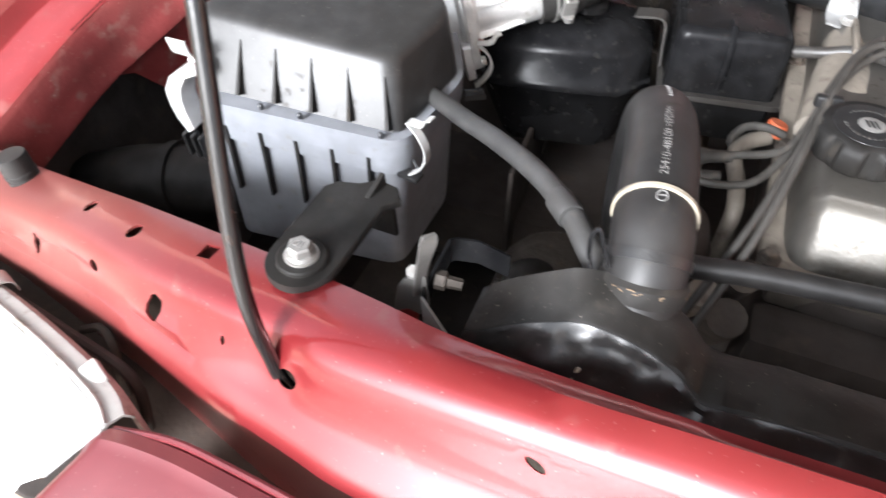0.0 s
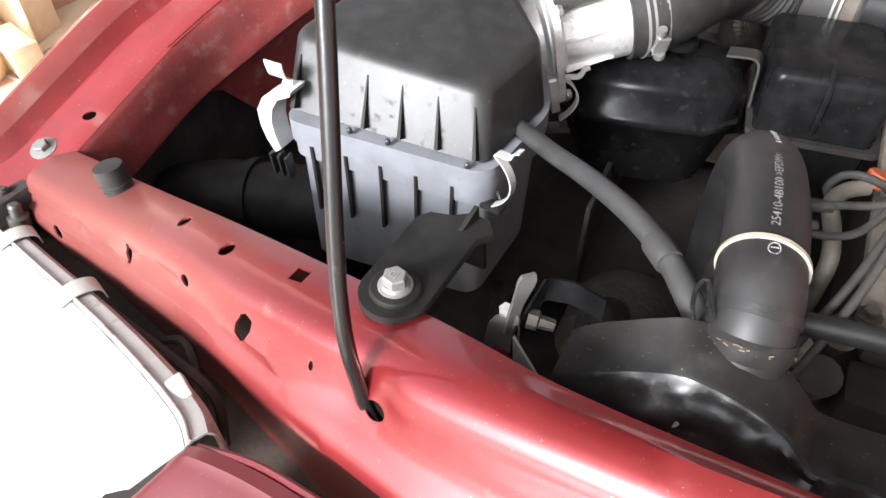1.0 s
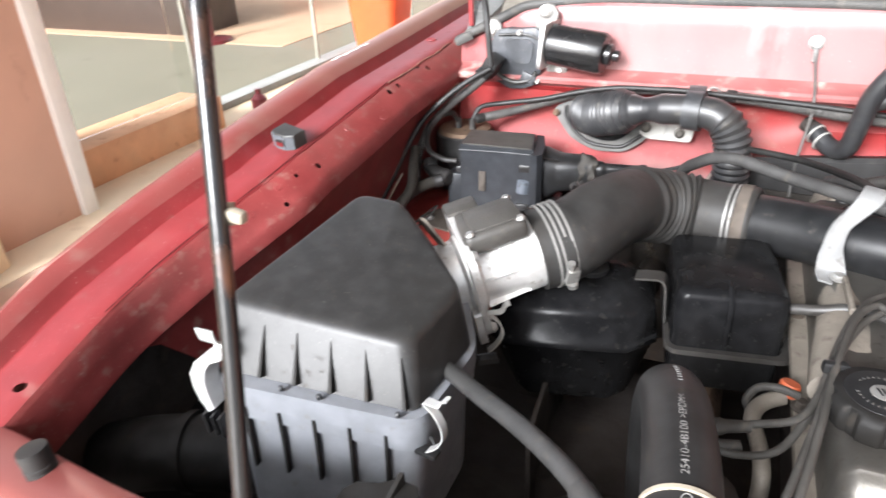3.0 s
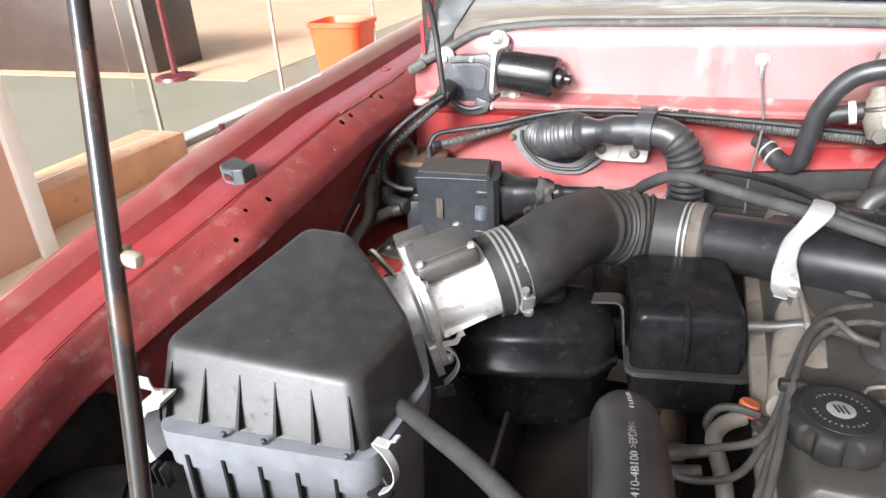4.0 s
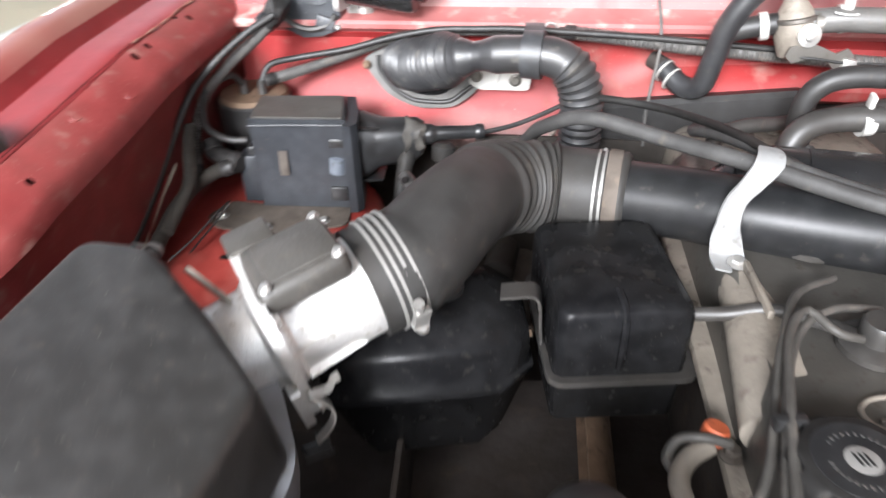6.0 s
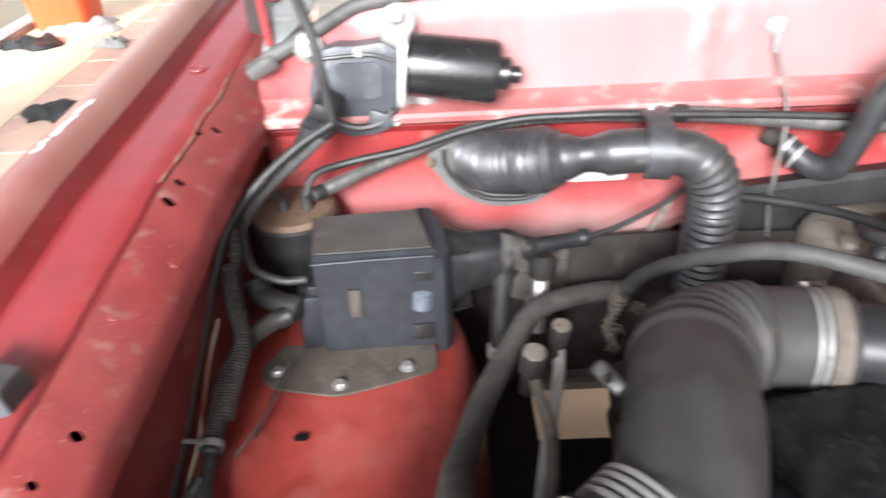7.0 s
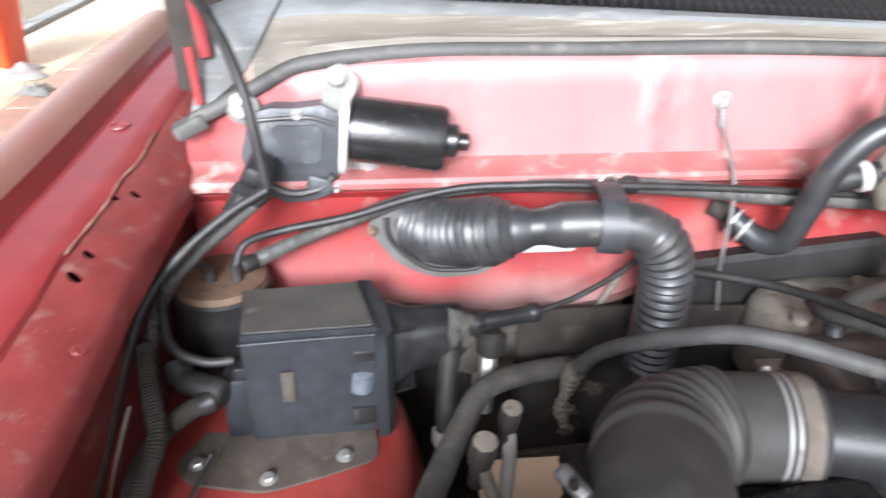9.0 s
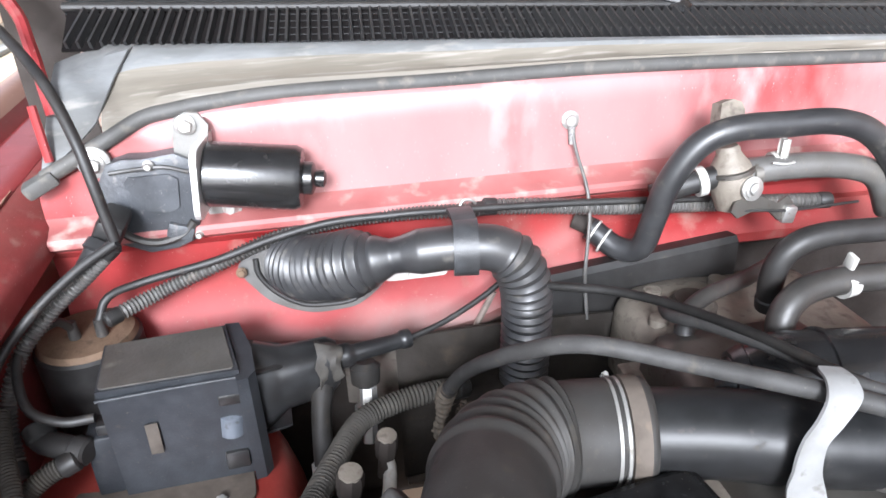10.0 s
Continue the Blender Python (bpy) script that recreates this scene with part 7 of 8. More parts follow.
def headlamp():
    t = thing("headlamp", "clear headlamp with a grey housing and metal clips", "headlamp", (-0.2, -0.05, 0.76))
    edge = [V(p) for p in ((-0.47, 0.050, 0.775), (-0.40, 0.030, 0.793), (-0.30, 0.006, 0.816), (-0.20, -0.018, 0.840), (-0.12, -0.040, 0.858), (-0.065, -0.058, 0.870), (-0.045, -0.070, 0.872))]
    rows = []
    for i, p in enumerate(edge):
        k = 1.0 if i < 6 else 0.7
        rows.append([p + V((0.0, -0.0030, 0.0040)), p + V((-0.008, -0.018, 0.0)), p + V((-0.016, -0.036, -0.005)), p + V((-0.03, -0.06 * k, -0.014)), p + V((-0.05, -0.11 * k, -0.045)), p + V((-0.06, -0.14 * k, -0.10)), p + V((-0.065, -0.15 * k, -0.18))])
    part("lens", sheet(smooth_rows(rows, 4), 0.003), LENS, t, "fluted lens, its daylight glare put in as white")
    # fine flutes along the top of the lens
    bm = bmesh.new()
    line = curve_points(edge, 0.0034)
    for i, p in enumerate(line[8:-4]):
        a, c = p + V((-0.006, -0.012, 0.0022)), p + V((-0.017, -0.038, -0.0042))
        w = V((0.0011, 0.0006, 0))
        loft([[a - w, a + w, a + V((0, 0, 0.0016))], [c - w, c + w, c + V((0, 0, 0.0016))]], bm)
    tagged(part("fluting", bm, LENS, t), kind="stuff")
    rows = []
    for p in edge:
        rows.append([p + V((0, -0.004, 0.003)), p + V((0.002, 0.002, 0.005)), p + V((0.005, 0.011, 0.003)), p + V((0.007, 0.0145, -0.003)), p + V((0.008, 0.0155, -0.06))])
    part("housing", sheet(smooth_rows(rows, 4), 0.002), GREY_HOUSING, t, "dusty grey plastic housing")
    part("lens_lip", sweep([p + V((0.001, 0.0005, 0.0055)) for p in edge], 0.0014, 8, 0.006), GREY_HOUSING, t, "pale sealing lip of the lens")
    for s in (4.6,):
        i = int(s)
        p = edge[i].lerp(edge[i + 1], s - i)
        part("housing_tab", block(pose(p.x + 0.007, p.y + 0.008, p.z + 0.003, 12, 0, -24), (0.022, 0.012, 0.008), 0.002), GREY_HOUSING, t)
    for s in (1.2, 2.6):
        i = int(s)
        p = edge[i].lerp(edge[i + 1], s - i)
        grid = [[q + V((0.0085 * d, -0.003 * d, 0)) for d in (-1, 0, 1)] for q in curve_points([p + V((0.006, 0.022, -0.006)), p + V((0.005, 0.020, 0.005)), p + V((0, 0.008, 0.0095)), p + V((-0.005, -0.006, 0.007)), p + V((-0.007, -0.013, 0.002))], 0.003)]
        part("clip", sheet(grid, 0.0012), OLD_ZINC, t, "dull white metal retaining clip")
    return t


headlamp()
t = thing("adjuster_screws", "grey lamp adjuster screws beside the wing", "screw", (-0.42, 0.04, 0.80))
for q in ((-0.425, 0.055, 0.800), (-0.405, 0.050, 0.792)):
    part("adjuster", lathe([(0, 0.010), (0.012, 0.010), (0.014, 0.0065), (0.024, 0.006), (0.026, 0.004)], q, (0.1, 0.1, 1), 14), ALU_DULL, t)
t = thing("grille_surround", "dark maroon painted grille surround at the car's nose", "trim", (0.1, -0.10, 0.83))
rows = []
for x, y, z in ((-0.048, -0.082, 0.872), (-0.036, -0.078, 0.880), (0.0, -0.076, 0.886), (0.04, -0.078, 0.892), (0.12, -0.085, 0.902), (0.25, -0.095, 0.912), (0.5, -0.10, 0.92)):
    rows.append([V((x + 0.004, y + 0.012, z - 0.03)), V((x + 0.003, y + 0.012, z - 0.004)), V((x + 0.001, y + 0.008, z)), V((x, y, z + 0.001)), V((x - 0.002, y - 0.006, z - 0.003)), V((x - 0.012, y - 0.034, z - 0.012)), V((x - 0.018, y - 0.050, z - 0.028)), V((x - 0.02, y - 0.056, z - 0.09))])
bm = loft(smooth_rows(rows, 4), None, True)
part("surround", bm, MAROON, t)
part("inner_lip", sweep([(x + 0.003, y + 0.011, z + 0.0005) for x, y, z in ((-0.040, -0.080, 0.876), (0.0, -0.076, 0.886), (0.04, -0.078, 0.892), (0.12, -0.085, 0.902), (0.25, -0.095, 0.912), (0.5, -0.10, 0.92))], 0.0022, 8, 0.01), MAROON, t)
t = thing("lower_trim", "dark maroon trim below the headlamp", "trim", (-0.30, -0.14, 0.68))
part("trim_strip", sweep([(-0.46, -0.09, 0.68), (-0.36, -0.125, 0.70), (-0.26, -0.155, 0.715), (-0.15, -0.18, 0.72)], 0.016, 14, 0.01), MAROON, t)
part("gap_panel", block(pose(-0.16, 0.000, 0.76, 0, 0, -12), (0.62, 0.10, 0.02), 0.004), GRIME_BROWN, car, "dusty brown panel behind the headlamp")
part("gap_bracket", sweep([(-0.175, 0.010, 0.800), (-0.155, 0.014, 0.808), (-0.135, 0.004, 0.806), (-0.128, -0.006, 0.790), (-0.124, -0.012, 0.765)], 0.0035, 8, 0.006), GRIME_BROWN, car)
part("gap_ridge", sweep([(-0.30, 0.02, 0.80), (-0.16, -0.008, 0.83), (-0.08, -0.024, 0.84), (-0.07, -0.036, 0.80)], 0.004, 8, 0.01), DARK, car)

# stop buffers
FACE_GREY = material("pale_blue_grey_rubber", (0.075, 0.084, 0.093), 0.55, 0, 0.2, 60, (0.08, 0.08, 0.08), 0.58, 0.1, 200)
t = thing("bonnet_buffer", "round black rubber bonnet buffer on the radiator support", "buffer", (-0.275, 0.076, 0.884))
c = V((-0.268, 0.080, support_z(-0.268) - 0.001))
part("buffer", lathe([(0, 0.0125), (0.004, 0.0125), (0.0045, 0.0118), (0.006, 0.0118), (0.0065, 0.0128), (0.009, 0.0128), (0.0095, 0.0122), (0.021, 0.0126), (0.0245, 0.0120), (0.025, 0.008)], c, (-0.15, 0, 1), 28), INTAKE, t)
t = thing("wing_buffer", "angular grey rubber bonnet buffer on the wing ledge", "buffer", (-0.345, 0.555, 0.967))
m = pose(-0.351, 0.576, ledge_z(0.576) + 0.010, 9, 6, -14) @ Matrix.Scale(0.80, 4)
outline = [(-0.024, -0.014), (-0.010, -0.020), (0.012, -0.020), (0.026, -0.010), (0.026, 0.016), (-0.024, 0.016)]
bm = loft([[m @ V((x * s, y * s, z)) for x, y in outline] for s, z in ((1.0, -0.013), (1.0, 0.012), (0.92, 0.015))])
soften(bm, 0.002, 35, 2)
part("block", bm, DUSTY_RUBBER, t, "", True, 40)
for k, (x0, y0, dx, dy) in enumerate(((0.001, -0.0203, 0, -1), (-0.017, -0.0172, -0.39, -0.92), (0.019, -0.0152, 0.58, -0.81))):
    part("face_pad", plate(rounded(0.019 if k == 0 else 0.012, 0.022, 0.003), facing(m @ V((x0, y0, -0.001)), m.to_3x3() @ V((dx, dy, 0))), 0.001), FACE_GREY, t, "pale blue-grey face")
part("face_recess", plate(rounded(0.016, 0.010, 0.004), facing(m @ V((0.001, -0.0214, 0.000)), m.to_3x3() @ V((0, -1, 0))), 0.0008), RUBBER, t)
part("red_patch", plate(rounded(0.014, 0.006, 0.0025), facing(m @ V((0.001, -0.0222, -0.002)), m.to_3x3() @ V((0, -1, 0))), 0.0008), RED, t, "small red patch")
bolt(car, (-0.432, 0.116, ledge_z(0.116) + 0.0005), (0.05, -0.3, 1), LUG, 0.0075, 0.0135, 0.008, "dusty steel wing bolt on a washer")

# punched holes
pierce(support, (
    ((-0.151, 0.049, 0.9080), (-0.24, 0.06, 0.97), 0.0062, 0.0048, 10, 16), ((-0.0945, 0.0336, 0.9202), (-0.16, 0.06, 0.99), 0.0068, 0.0056, 10, 16), ((-0.030, 0.0302, 0.9310), (-0.17, 0.06, 0.98), 0.0082, 0.0082, 62, 4),
    ((-0.0511, -0.0058, 0.9078), (-0.24, -0.87, 0.43), 0.0098, 0.0080, 100, 8), ((0.0072, -0.0157, 0.9184), (-0.22, -0.74, 0.63), 0.0022, 0.0034, 20, 6), ((-0.1177, 0.0106, 0.8993), (-0.29, -0.83, 0.47), 0.0052, 0.0046, 0, 12),
    ((-0.2005, 0.0269, 0.8710), (-0.32, -0.88, 0.35), 0.0050, 0.0095, 20, 6), ((-0.3395, 0.0517, 0.8118), (-0.25, -0.92, 0.30), 0.010, 0.006, 0, 8), ((0.0560, -0.0225, 0.9200), (-0.19, -0.62, 0.75), 0.0085, 0.0056, 10, 14), ((0.1946, -0.0350, 0.9550), (-0.17, -0.72, 0.68), 0.0058, 0.0026, -12, 14)))
pierce(gutter, (((-0.4127, 0.1631, 0.8477), (0.0, -0.35, 0.94), 0.0085, 0.0062, 30, 14),))
pierce(inner_wing, (
    ((-0.2901, 0.9067, 1.0004), (0.40, -0.32, 0.86), 0.0046, 0.0066, 0, 12), ((-0.3035, 0.8934, 1.0040), (0.35, -0.32, 0.88), 0.0040, 0.0060, 0, 12), ((-0.2977, 0.8071, 0.9953), (0.40, -0.32, 0.86), 0.0042, 0.0062, 0, 12),
    ((-0.2985, 0.7775, 0.9928), (0.40, -0.32, 0.86), 0.0048, 0.0074, 0, 12), ((-0.2969, 0.5589, 0.9510), (0.52, -0.17, 0.84), 0.0044, 0.0052, 0, 12), ((-0.3095, 0.5249, 0.9484), (0.43, -0.28, 0.86), 0.0032, 0.0038, 0, 12), ((-0.302, 0.4865, 0.9248), (0.50, -0.52, 0.69), 0.0036, 0.0038, 0, 12)))
# Slot shade laid on as a flat patch; the tower is not cut.
part("drain_slot", plate(rounded(0.015, 0.008, 0.0038), pose(-0.2082, 0.7048, 0.7702), 0.0012, 0), VOID, car, "flat black patch for the dark slot in the tower")
# Unseen backing added so the wing holes show dark, not bright ground.
part("panel_backing", sheet([[V((crease_x(y) + 0.020 + a, y, ledge_z(y) + z - 0.075)) for a, z in ((-0.062, 0.055), (-0.030, 0.010), (-0.020, -0.2))] for y in (0.42, 0.6, 0.8, 1.0, 1.15)], 0.002), DARK, car, "unseen dark backing behind the inner wing holes")
part("seam_gap", sweep([(crease_x(y) - 0.002 - 0.0012 * math.sin(40 * y), y, ledge_z(y) + 0.0001) for y in (0.26, 0.34, 0.42, 0.50, 0.56, 0.62, 0.68, 0.74, 0.80)], 0.0005, 6, 0.008), SEAM, car, "dark lapped seam along the wing ledge")
SEALANT = material("dusty_sealant", (0.25, 0.13, 0.095), 0.8, 0, 0.3, 40, (0.30, 0.20, 0.15), 0.50)
part("seam_bead", sweep([(crease_x(y) + 0.002 * math.sin(60 * y), y, ledge_z(y) - 0.001) for y in (0.80, 0.84, 0.88, 0.92, 0.96, 1.0, 1.03)], lambda run, s: 0.0010 + 0.0004 * math.sin(run * 190), 8, 0.005), SEALANT, car, "cream sealant bead along the wing seam")
t = thing("inner_wing_grommet", "black rubber grommet with a bolt on the inner wing", "grommet", (-0.378, 0.345, 0.83))
part("grommet", lathe([(0, 0.014), (0.004, 0.014), (0.006, 0.010), (0.008, 0.006)], (-0.372, 0.345, 0.845), (0.9, -0.4, 0.2), 20), SHEATH, t)
bolt(t, (-0.365, 0.342, 0.8465), (0.9, -0.4, 0.2), STEEL, 0.004, 0.005, 0.005)
t = thing("intake_snorkel", "black plastic intake snorkel low behind the radiator support", "duct", (-0.27, 0.22, 0.74))
part("duct", sweep([(-0.40, 0.22, 0.70), (-0.33, 0.235, 0.722), (-0.25, 0.255, 0.732), (-0.18, 0.275, 0.735)], 0.042, 28, 0.01), SATIN, t)
part("duct_collar", lathe([(-0.006, 0.041), (-0.006, 0.046), (0.006, 0.046), (0.006, 0.041)], (-0.29, 0.245, 0.728), (0.08, 0.02, 0.012), 28), SATIN, t)
# pressed pimples on the inner wing
for q, n in (((-0.3022, 0.6509, 0.9718), (0.44, -0.17, 0.88)), ((-0.2784, 0.7161, 0.9701), (0.52, -0.15, 0.84)), ((-0.33, 0.4502, 0.9215), (0.69, -0.46, 0.56)), ((-0.3191, 0.4957, 0.9417), (0.42, -0.36, 0.84))):
    part("pressed_ring", lathe([(0, 0.0050), (0.0008, 0.0045), (0.0006, 0.0030)], V(q), n, 14), RED_WING, car)
part("ledge_plug", lathe([(0, 0.0105), (0.0012, 0.0100), (0.0016, 0.0080), (0.0004, 0.0070), (0.0008, 0.002)], (-0.342, 1.040, ledge_z(1.040) + 0.0005), (0, 0, 1), 20), RED_GUTTER, car, "pressed plug in the wing ledge")
# paint chip on the wing top
CHIP = material("bare_white_primer", (0.75, 0.75, 0.74), 0.5, 0, 0.1, 60)
rnd = random.Random(11)
for k in range(8):
    y = 0.822 + 0.0125 * k + rnd.uniform(-0.003, 0.003)
    x = -0.4155 + 0.10 * (y - 0.87) + rnd.uniform(-0.002, 0.002)
    ring = [(0.0030 * rnd.uniform(0.3, 1.2) * math.cos(a), 0.0085 * rnd.uniform(0.5, 1.1) * math.sin(a)) for a in [0.571 * q for q in range(11)]]
    part("paint_chip", plate(ring, pose(x, y, ledge_z(y) + 0.0236, 4, 0, -8), 0.0005, 0), CHIP, car, "white chip in the wing paint")

# ---- surroundings: shop front beside the car ----
PINK = material("pink_plaster", (0.58, 0.36, 0.27), 0.8, 0, 0.12, 4, (0.46, 0.28, 0.20), 0.64, 0.15, 80, 0, (0.64, 0.42, 0.32), 1.5)
CEILING_GREY = material("unseen_ceiling_grey", (0.42, 0.41, 0.395), 0.6, 0, 0.2, 4, (0.18, 0.16, 0.14), 0.6, 0.1, 40)
TRIM_WHITE = material("white_trim_paint", (0.78, 0.76, 0.71), 0.5, 0, 0.08, 10, (0.55, 0.50, 0.43), 0.68, 0.1, 60)
TAN = material("orange_tan_stone", (0.60, 0.33, 0.18), 0.6, 0, 0.2, 8, (0.42, 0.22, 0.12), 0.6, 0.15, 60, 0, (0.66, 0.42, 0.25), 3)
BLOCK = material("pale_timber", (0.72, 0.56, 0.36), 0.7, 0, 0.15, 18, (0.5, 0.36, 0.22), 0.66, 0.2, 90, 0, (0.66, 0.48, 0.30), 5)
CREAM_FLOOR = material("cream_floor_paint", (0.72, 0.58, 0.40), 0.55, 0, 0.12, 3, (0.56, 0.42, 0.28), 0.6, 0.1, 40, 0, (0.78, 0.66, 0.48), 1.2)
TERRA = material("worn_terracotta_tile", (0.50, 0.32, 0.24), 0.55, 0, 0.2, 6, (0.46, 0.38, 0.30), 0.5, 0.15, 60, 0, (0.56, 0.42, 0.33), 2.2)
GROUT = material("pale_grout", (0.55, 0.50, 0.44), 0.8, 0, 0.2, 20)
MAT_GREY = material("grey_rubber_mat", (0.20, 0.20, 0.19), 0.8, 0, 0.4, 60, (0.34, 0.33, 0.31), 0.5, 0.4, 150)
SILL = material("dull_grey_sill", (0.24, 0.24, 0.225), 0.7, 0, 0.15, 10, (0.18, 0.17, 0.155), 0.64, 0.1, 60)
INNER = material("olive_grey_shop_floor", (0.215, 0.195, 0.145), 0.55, 0, 0.1, 2, (0.18, 0.155, 0.115), 0.62, 0.03, 30, 0, (0.24, 0.215, 0.165), 0.8, spec=0.15)
BROWN = material("dark_brown_wood", (0.045, 0.028, 0.022), 0.35, 0, 0.3, 12, None, 0.6, 0.1, 60)
BIN = material("orange_bin_plastic", (0.70, 0.085, 0.022), 0.4, 0, 0.1, 10, None)
PANE = bpy.data.materials.new("shop_glass")
PANE.use_nodes = True
b = PANE.node_tree.nodes["Principled BSDF"]
b.inputs["Roughness"].default_value, b.inputs["Transmission Weight"].default_value, b.inputs["IOR"].default_value = 0.02, 1.0, 1.12
b.inputs["Base Color"].default_value = (0.93, 0.95, 0.93, 1)


def solid(name, lo, hi, mat, label, category, kind="structure", r=0.004):
    c = [(a + q) / 2 for a, q in zip(lo, hi)]
    return tagged(part(name, block(pose(*c), [q - a for a, q in zip(lo, hi)], r), mat), label, category, kind=kind)


solid("pavement_1", (-2.98, -6, -0.02), (-2.22, 12, 0.006), CREAM_FLOOR, "cream painted floor strip along the shop front", "pavement")
solid("pavement_2", (-2.22, -6, -0.02), (-0.9, 12, 0.004), TERRA, "worn terracotta floor tiles with pale joints", "pavement")
floor_tiles = bpy.data.objects["pavement_2"]
bm = bmesh.new()
for k in range(-6, 22):
    block(pose(-1.56, 0.42 * k + 0.1, 0.005), (1.30, 0.010, 0.004), 0, 1, bm)
for x in (-1.80, -1.38):
    block(pose(x, 3.0, 0.0052), (0.010, 16, 0.004), 0, 1, bm)
part("joint", bm, GROUT, floor_tiles, "pale tile joints", False)
solid("wall_pier", (-3.0, 1.22, 0), (-2.46, 1.76, 3.4), PINK, "pink plastered pier of the shop front", "wall")
solid("trim_1", (-2.50, 1.165, 0), (-2.42, 1.225, 3.4), TRIM_WHITE, "white painted corner trim on the pier", "trim")
solid("trim_2", (-2.52, 1.755, 0), (-2.43, 1.83, 3.4), TRIM_WHITE, "white painted door post beside the pier", "trim")
solid("sill_1", (-2.98, 1.83, 0), (-2.66, 3.02, 0.20), TAN, "orange-tan stone sill below the shop glass", "sill", r=0.01)
solid("sill_2", (-3.05, 3.02, 0), (-2.90, 12, 0.05), SILL, "grey metal sill with round studs", "sill")
for k in range(12):
    q = part("stud", lathe([(0, 0.012), (0.006, 0.010), (0.008, 0.004)], (-2.90, 3.2 + 0.32 * k, 0.03), (1, 0, 0), 12), SILL, bpy.data.objects["sill_2"])
FRAME = material("olive_window_frame", (0.24, 0.23, 0.19), 0.5, 0.2, 0.1, 10)
for k, (y0, y1, x, z0) in enumerate(((1.83, 3.00, -2.82, 0.20), (3.05, 4.6, -3.0, 0.05), (4.63, 6.4, -3.0, 0.05), (6.43, 9.0, -3.0, 0.05))):
    w = thing("window_%d" % (k + 1), "large clear shop window pane in a slim frame", "window", (x, (y0 + y1) / 2, z0), kind="structure")
    pane = part("pane", block(pose(x, (y0 + y1) / 2, (z0 + 3.0) / 2), (0.008, y1 - y0 - 0.01, 3.0 - z0), 0), PANE, w, "", False)
    pane.visible_shadow = False
    part("mullion", block(pose(x, y1 + 0.012, (z0 + 3.0) / 2), (0.03, 0.020, 3.0 - z0), 0.003), FRAME, w)
# Ceiling and side wall are out of view, added so light comes from the front.
solid("ceiling", (-1.35, -0.85, 2.9), (4.0, 9.0, 3.0), CEILING_GREY, "unseen ceiling added to hold back sky light from above", "ceiling")
solid("unseen_side_wall", (3.2, -0.85, 0), (3.35, 9.0, 2.9), PINK, "unseen side wall added to darken the right side", "wall")
solid("shop_floor", (-14, -6, -0.02), (-3.0, 16, 0.01), INNER, "polished olive-grey shop floor behind the glass", "floor")
TAN_FLOOR = material("warm_tan_shop_floor", (0.40, 0.265, 0.175), 0.6, 0, 0.12, 3, (0.33, 0.21, 0.14), 0.6, 0.03, 30, 0, (0.44, 0.31, 0.21), 0.8, spec=0.15)
solid("shop_floor_rear", (-14, 5.1, -0.01), (-3.7, 15.8, 0.018), TAN_FLOOR, "warm tan floor at the rear of the shop", "floor")
solid("wall_back", (-14.2, -6, 0), (-14, 16, 3.6), PINK, "plain pink back wall of the shop", "wall")
solid("wall_end", (-14, 15.8, 0), (-3, 16, 3.6), PINK, "plain end wall of the shop", "wall")
solid("counter", (-9.5, 5.3, 0.01), (-4.9, 6.0, 0.95), BROWN, "long dark brown wooden shop counter", "counter", "")
t = thing("barrier_stand", "red post on a round red base in the shop", "stand", (-4.55, 5.15, 0.01))
part("base", lathe([(0, 0.20), (0.03, 0.19), (0.05, 0.06)], (-4.55, 5.15, 0.01), (0, 0, 1), 28), MAROON, t)
part("post", lathe([(0, 0.03), (0.9, 0.03)], (-4.55, 5.15, 0.04), (0, 0, 1), 16), MAROON, t)
t = thing("orange_bin", "bright orange plastic bin with a rolled rim", "bin", (-2.66, 5.13, 0.006))
loops = [[V((-2.66 + w * x, 5.13 + w * y, z)) for x, y in rounded(1, 0.9, 0.16, 4)] for w, z in ((0.36, 0.006), (0.46, 0.50), (0.49, 0.505), (0.49, 0.54), (0.46, 0.545), (0.44, 0.50), (0.35, 0.05))]
part("bin_body", loft(loops), BIN, t)
t = thing("timber_offcuts", "pale sawn timber blocks stacked by the pier", "timber", (-2.32, 1.25, 0.005))
for q, s, rz in (((-2.36, 1.20, 0.10), (0.12, 0.16, 0.19), 20), ((-2.20, 1.02, 0.06), (0.22, 0.10, 0.11), -14), ((-2.42, 1.02, 0.14), (0.14, 0.14, 0.27), 8), ((-2.30, 0.84, 0.05), (0.30, 0.12, 0.09), 30)):
    part("timber_block", block(pose(*q, 0, 0, rz), s, 0.006), BLOCK, t)
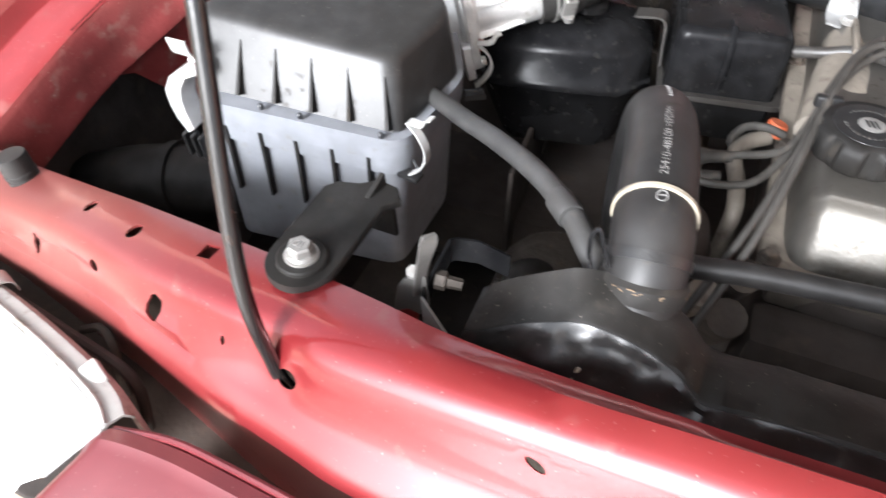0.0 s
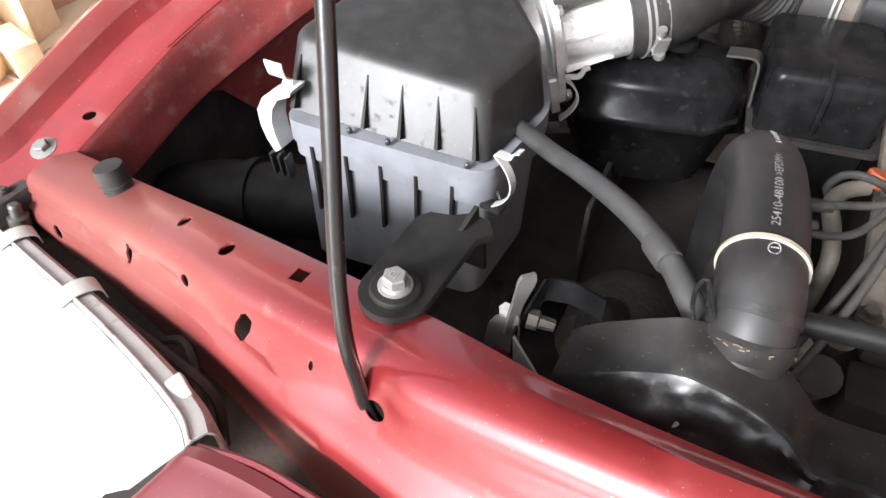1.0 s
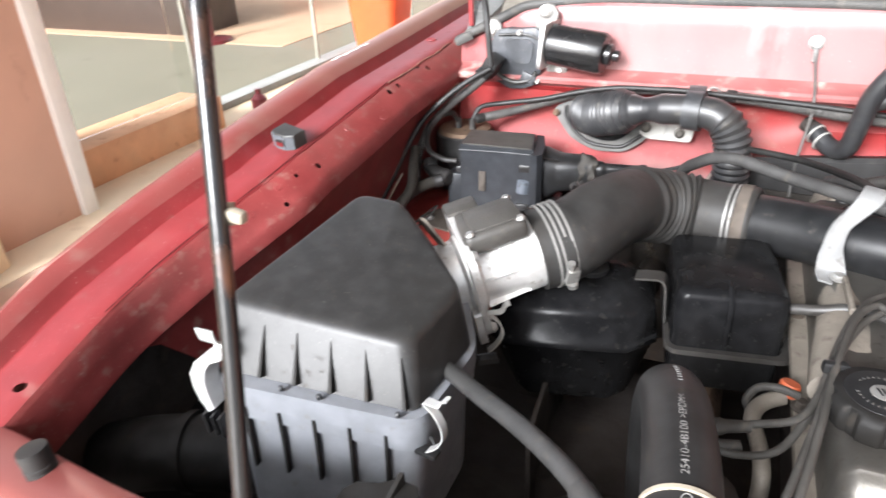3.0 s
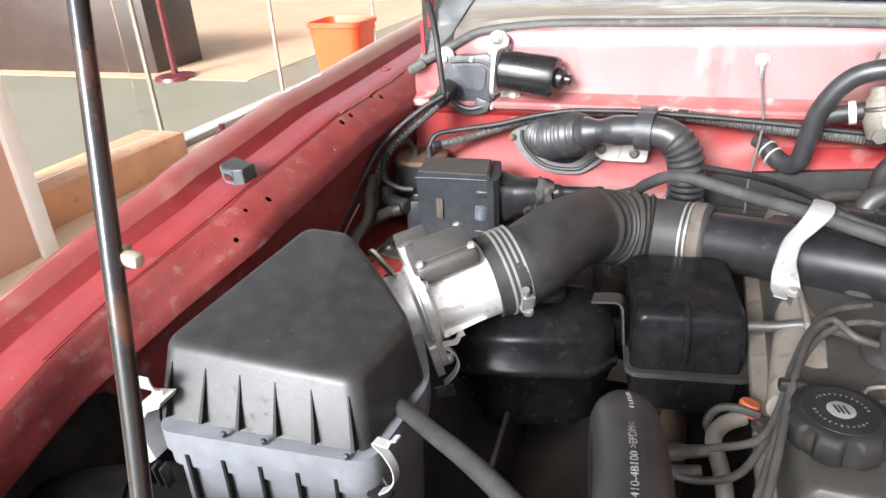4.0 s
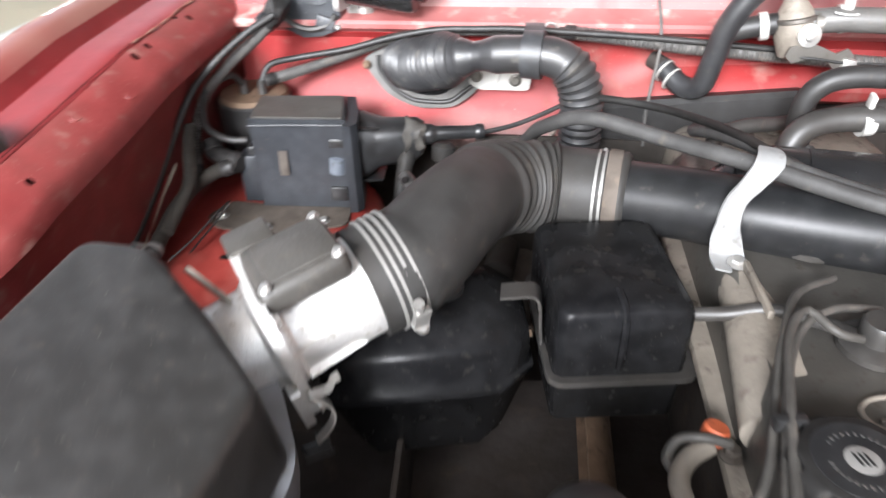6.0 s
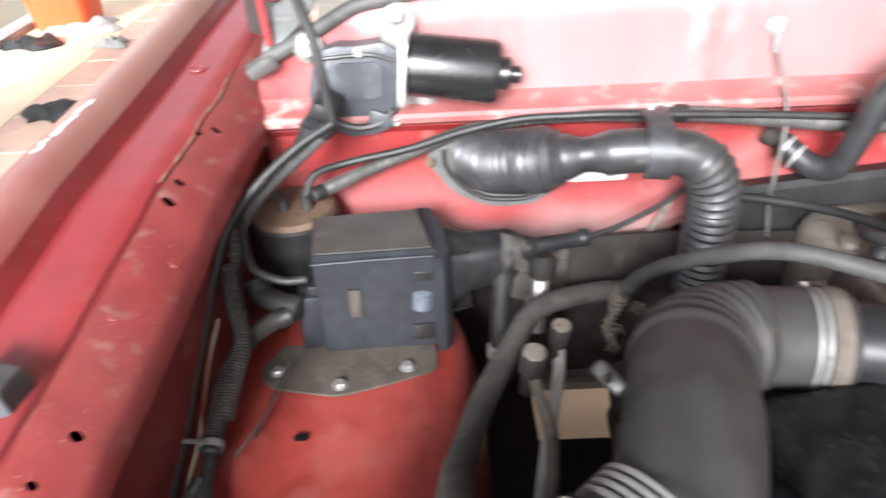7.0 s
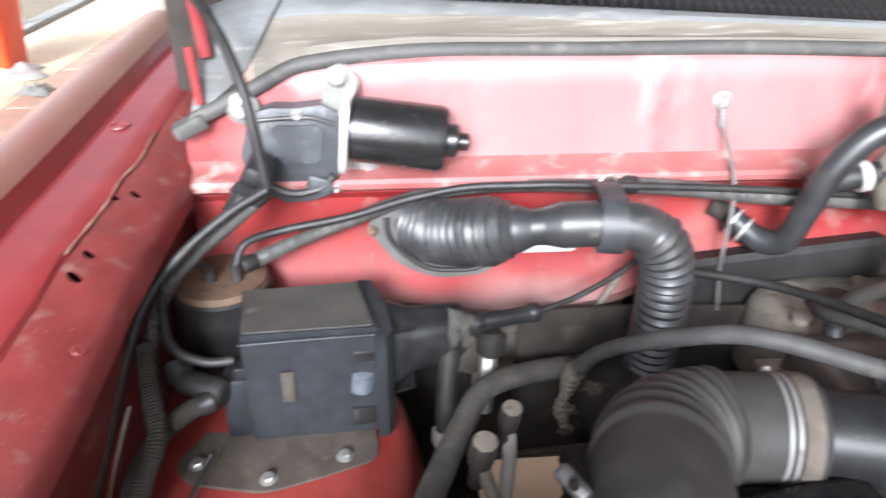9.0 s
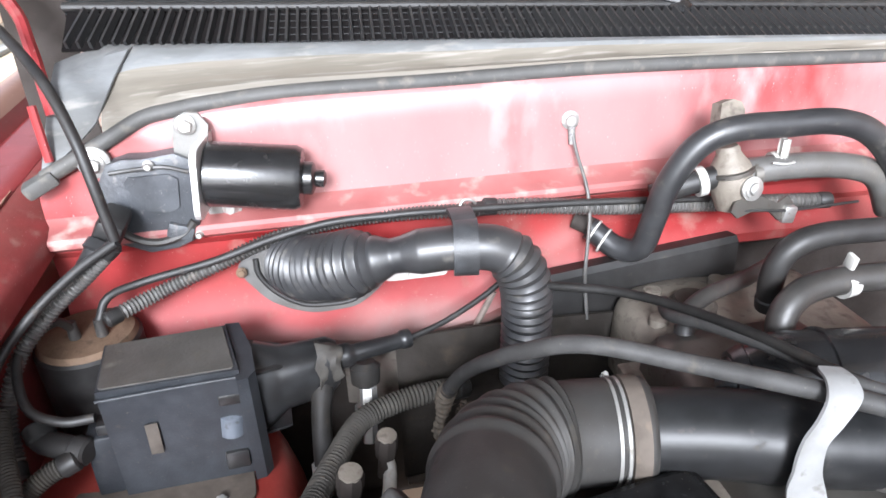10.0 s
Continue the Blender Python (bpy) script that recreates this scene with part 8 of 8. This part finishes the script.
t = thing("orange_lamp_unit", "loose orange vehicle lamp unit on the timber", "lamp unit", (-2.52, 1.04, 0.28))
part("lamp_lens", block(pose(-2.50, 1.05, 0.37, 10, 15, 20), (0.10, 0.10, 0.18), 0.03, 3), ORANGE, t)
t = thing("floor_mat", "grey textured rubber mat with raised marks on the tiles", "mat", (-1.75, 2.15, 0.006))
m = pose(-1.80, 2.02, 0.006, 0, 0, 4)
part("mat", block(m @ Matrix.Translation((0, 0, 0.004)), (0.95, 1.05, 0.010), 0.003), MAT_GREY, t)
for k in range(7):
    part("raised_mark", block(m @ Matrix.Translation((-0.33 + 0.09 * k, 0.36, 0.010)), (0.055, 0.075, 0.006), 0.003), SILL, t)
def cloth(at, size, mat, label, seed):
    rr = random.Random(seed)
    th = thing("rag", label, "cloth", at)
    grid = []
    for i in range(13):
        row = []
        for j in range(11):
            u, v = i / 12 - 0.5, j / 10 - 0.5
            f = max(0.0, 1 - (2 * max(abs(u), abs(v))) ** 4)
            row.append(V(at) + V((u * size * (1 + 0.3 * math.sin(5 * v + seed)), v * size * 0.7 * (1 + 0.3 * math.sin(6 * u)), 0.006 + f * (0.02 + 0.05 * abs(math.sin(7 * u + 4 * v + seed)) * abs(math.cos(5 * v - 3 * u))))))
        grid.append(row)
    part("cloth", sheet(grid, 0.004), mat, th)
cloth((-1.98, 3.48, 0.004), 0.34, RUBBER, "crumpled black rag on the tiles", 1)
cloth((-2.70, 4.66, 0.006), 0.32, RUBBER, "crumpled black rag near the shop sill", 2)
cloth((-2.50, 5.02, 0.006), 0.42, WHITE_PAINT, "crumpled white cloth on the floor strip", 3)
cloth((-2.16, 4.58, 0.004), 0.18, MAT_GREY, "grey rag on the tiles", 4)
t = thing("drain_cover", "small red plastic bottle cap unit by the sill", "bottle", (-2.62, 3.32, 0.006))
part("bottle", lathe([(0, 0.05), (0.10, 0.05), (0.13, 0.02), (0.16, 0.02)], (-2.62, 3.32, 0.006), (0, 0, 1), 18), MAROON, t)
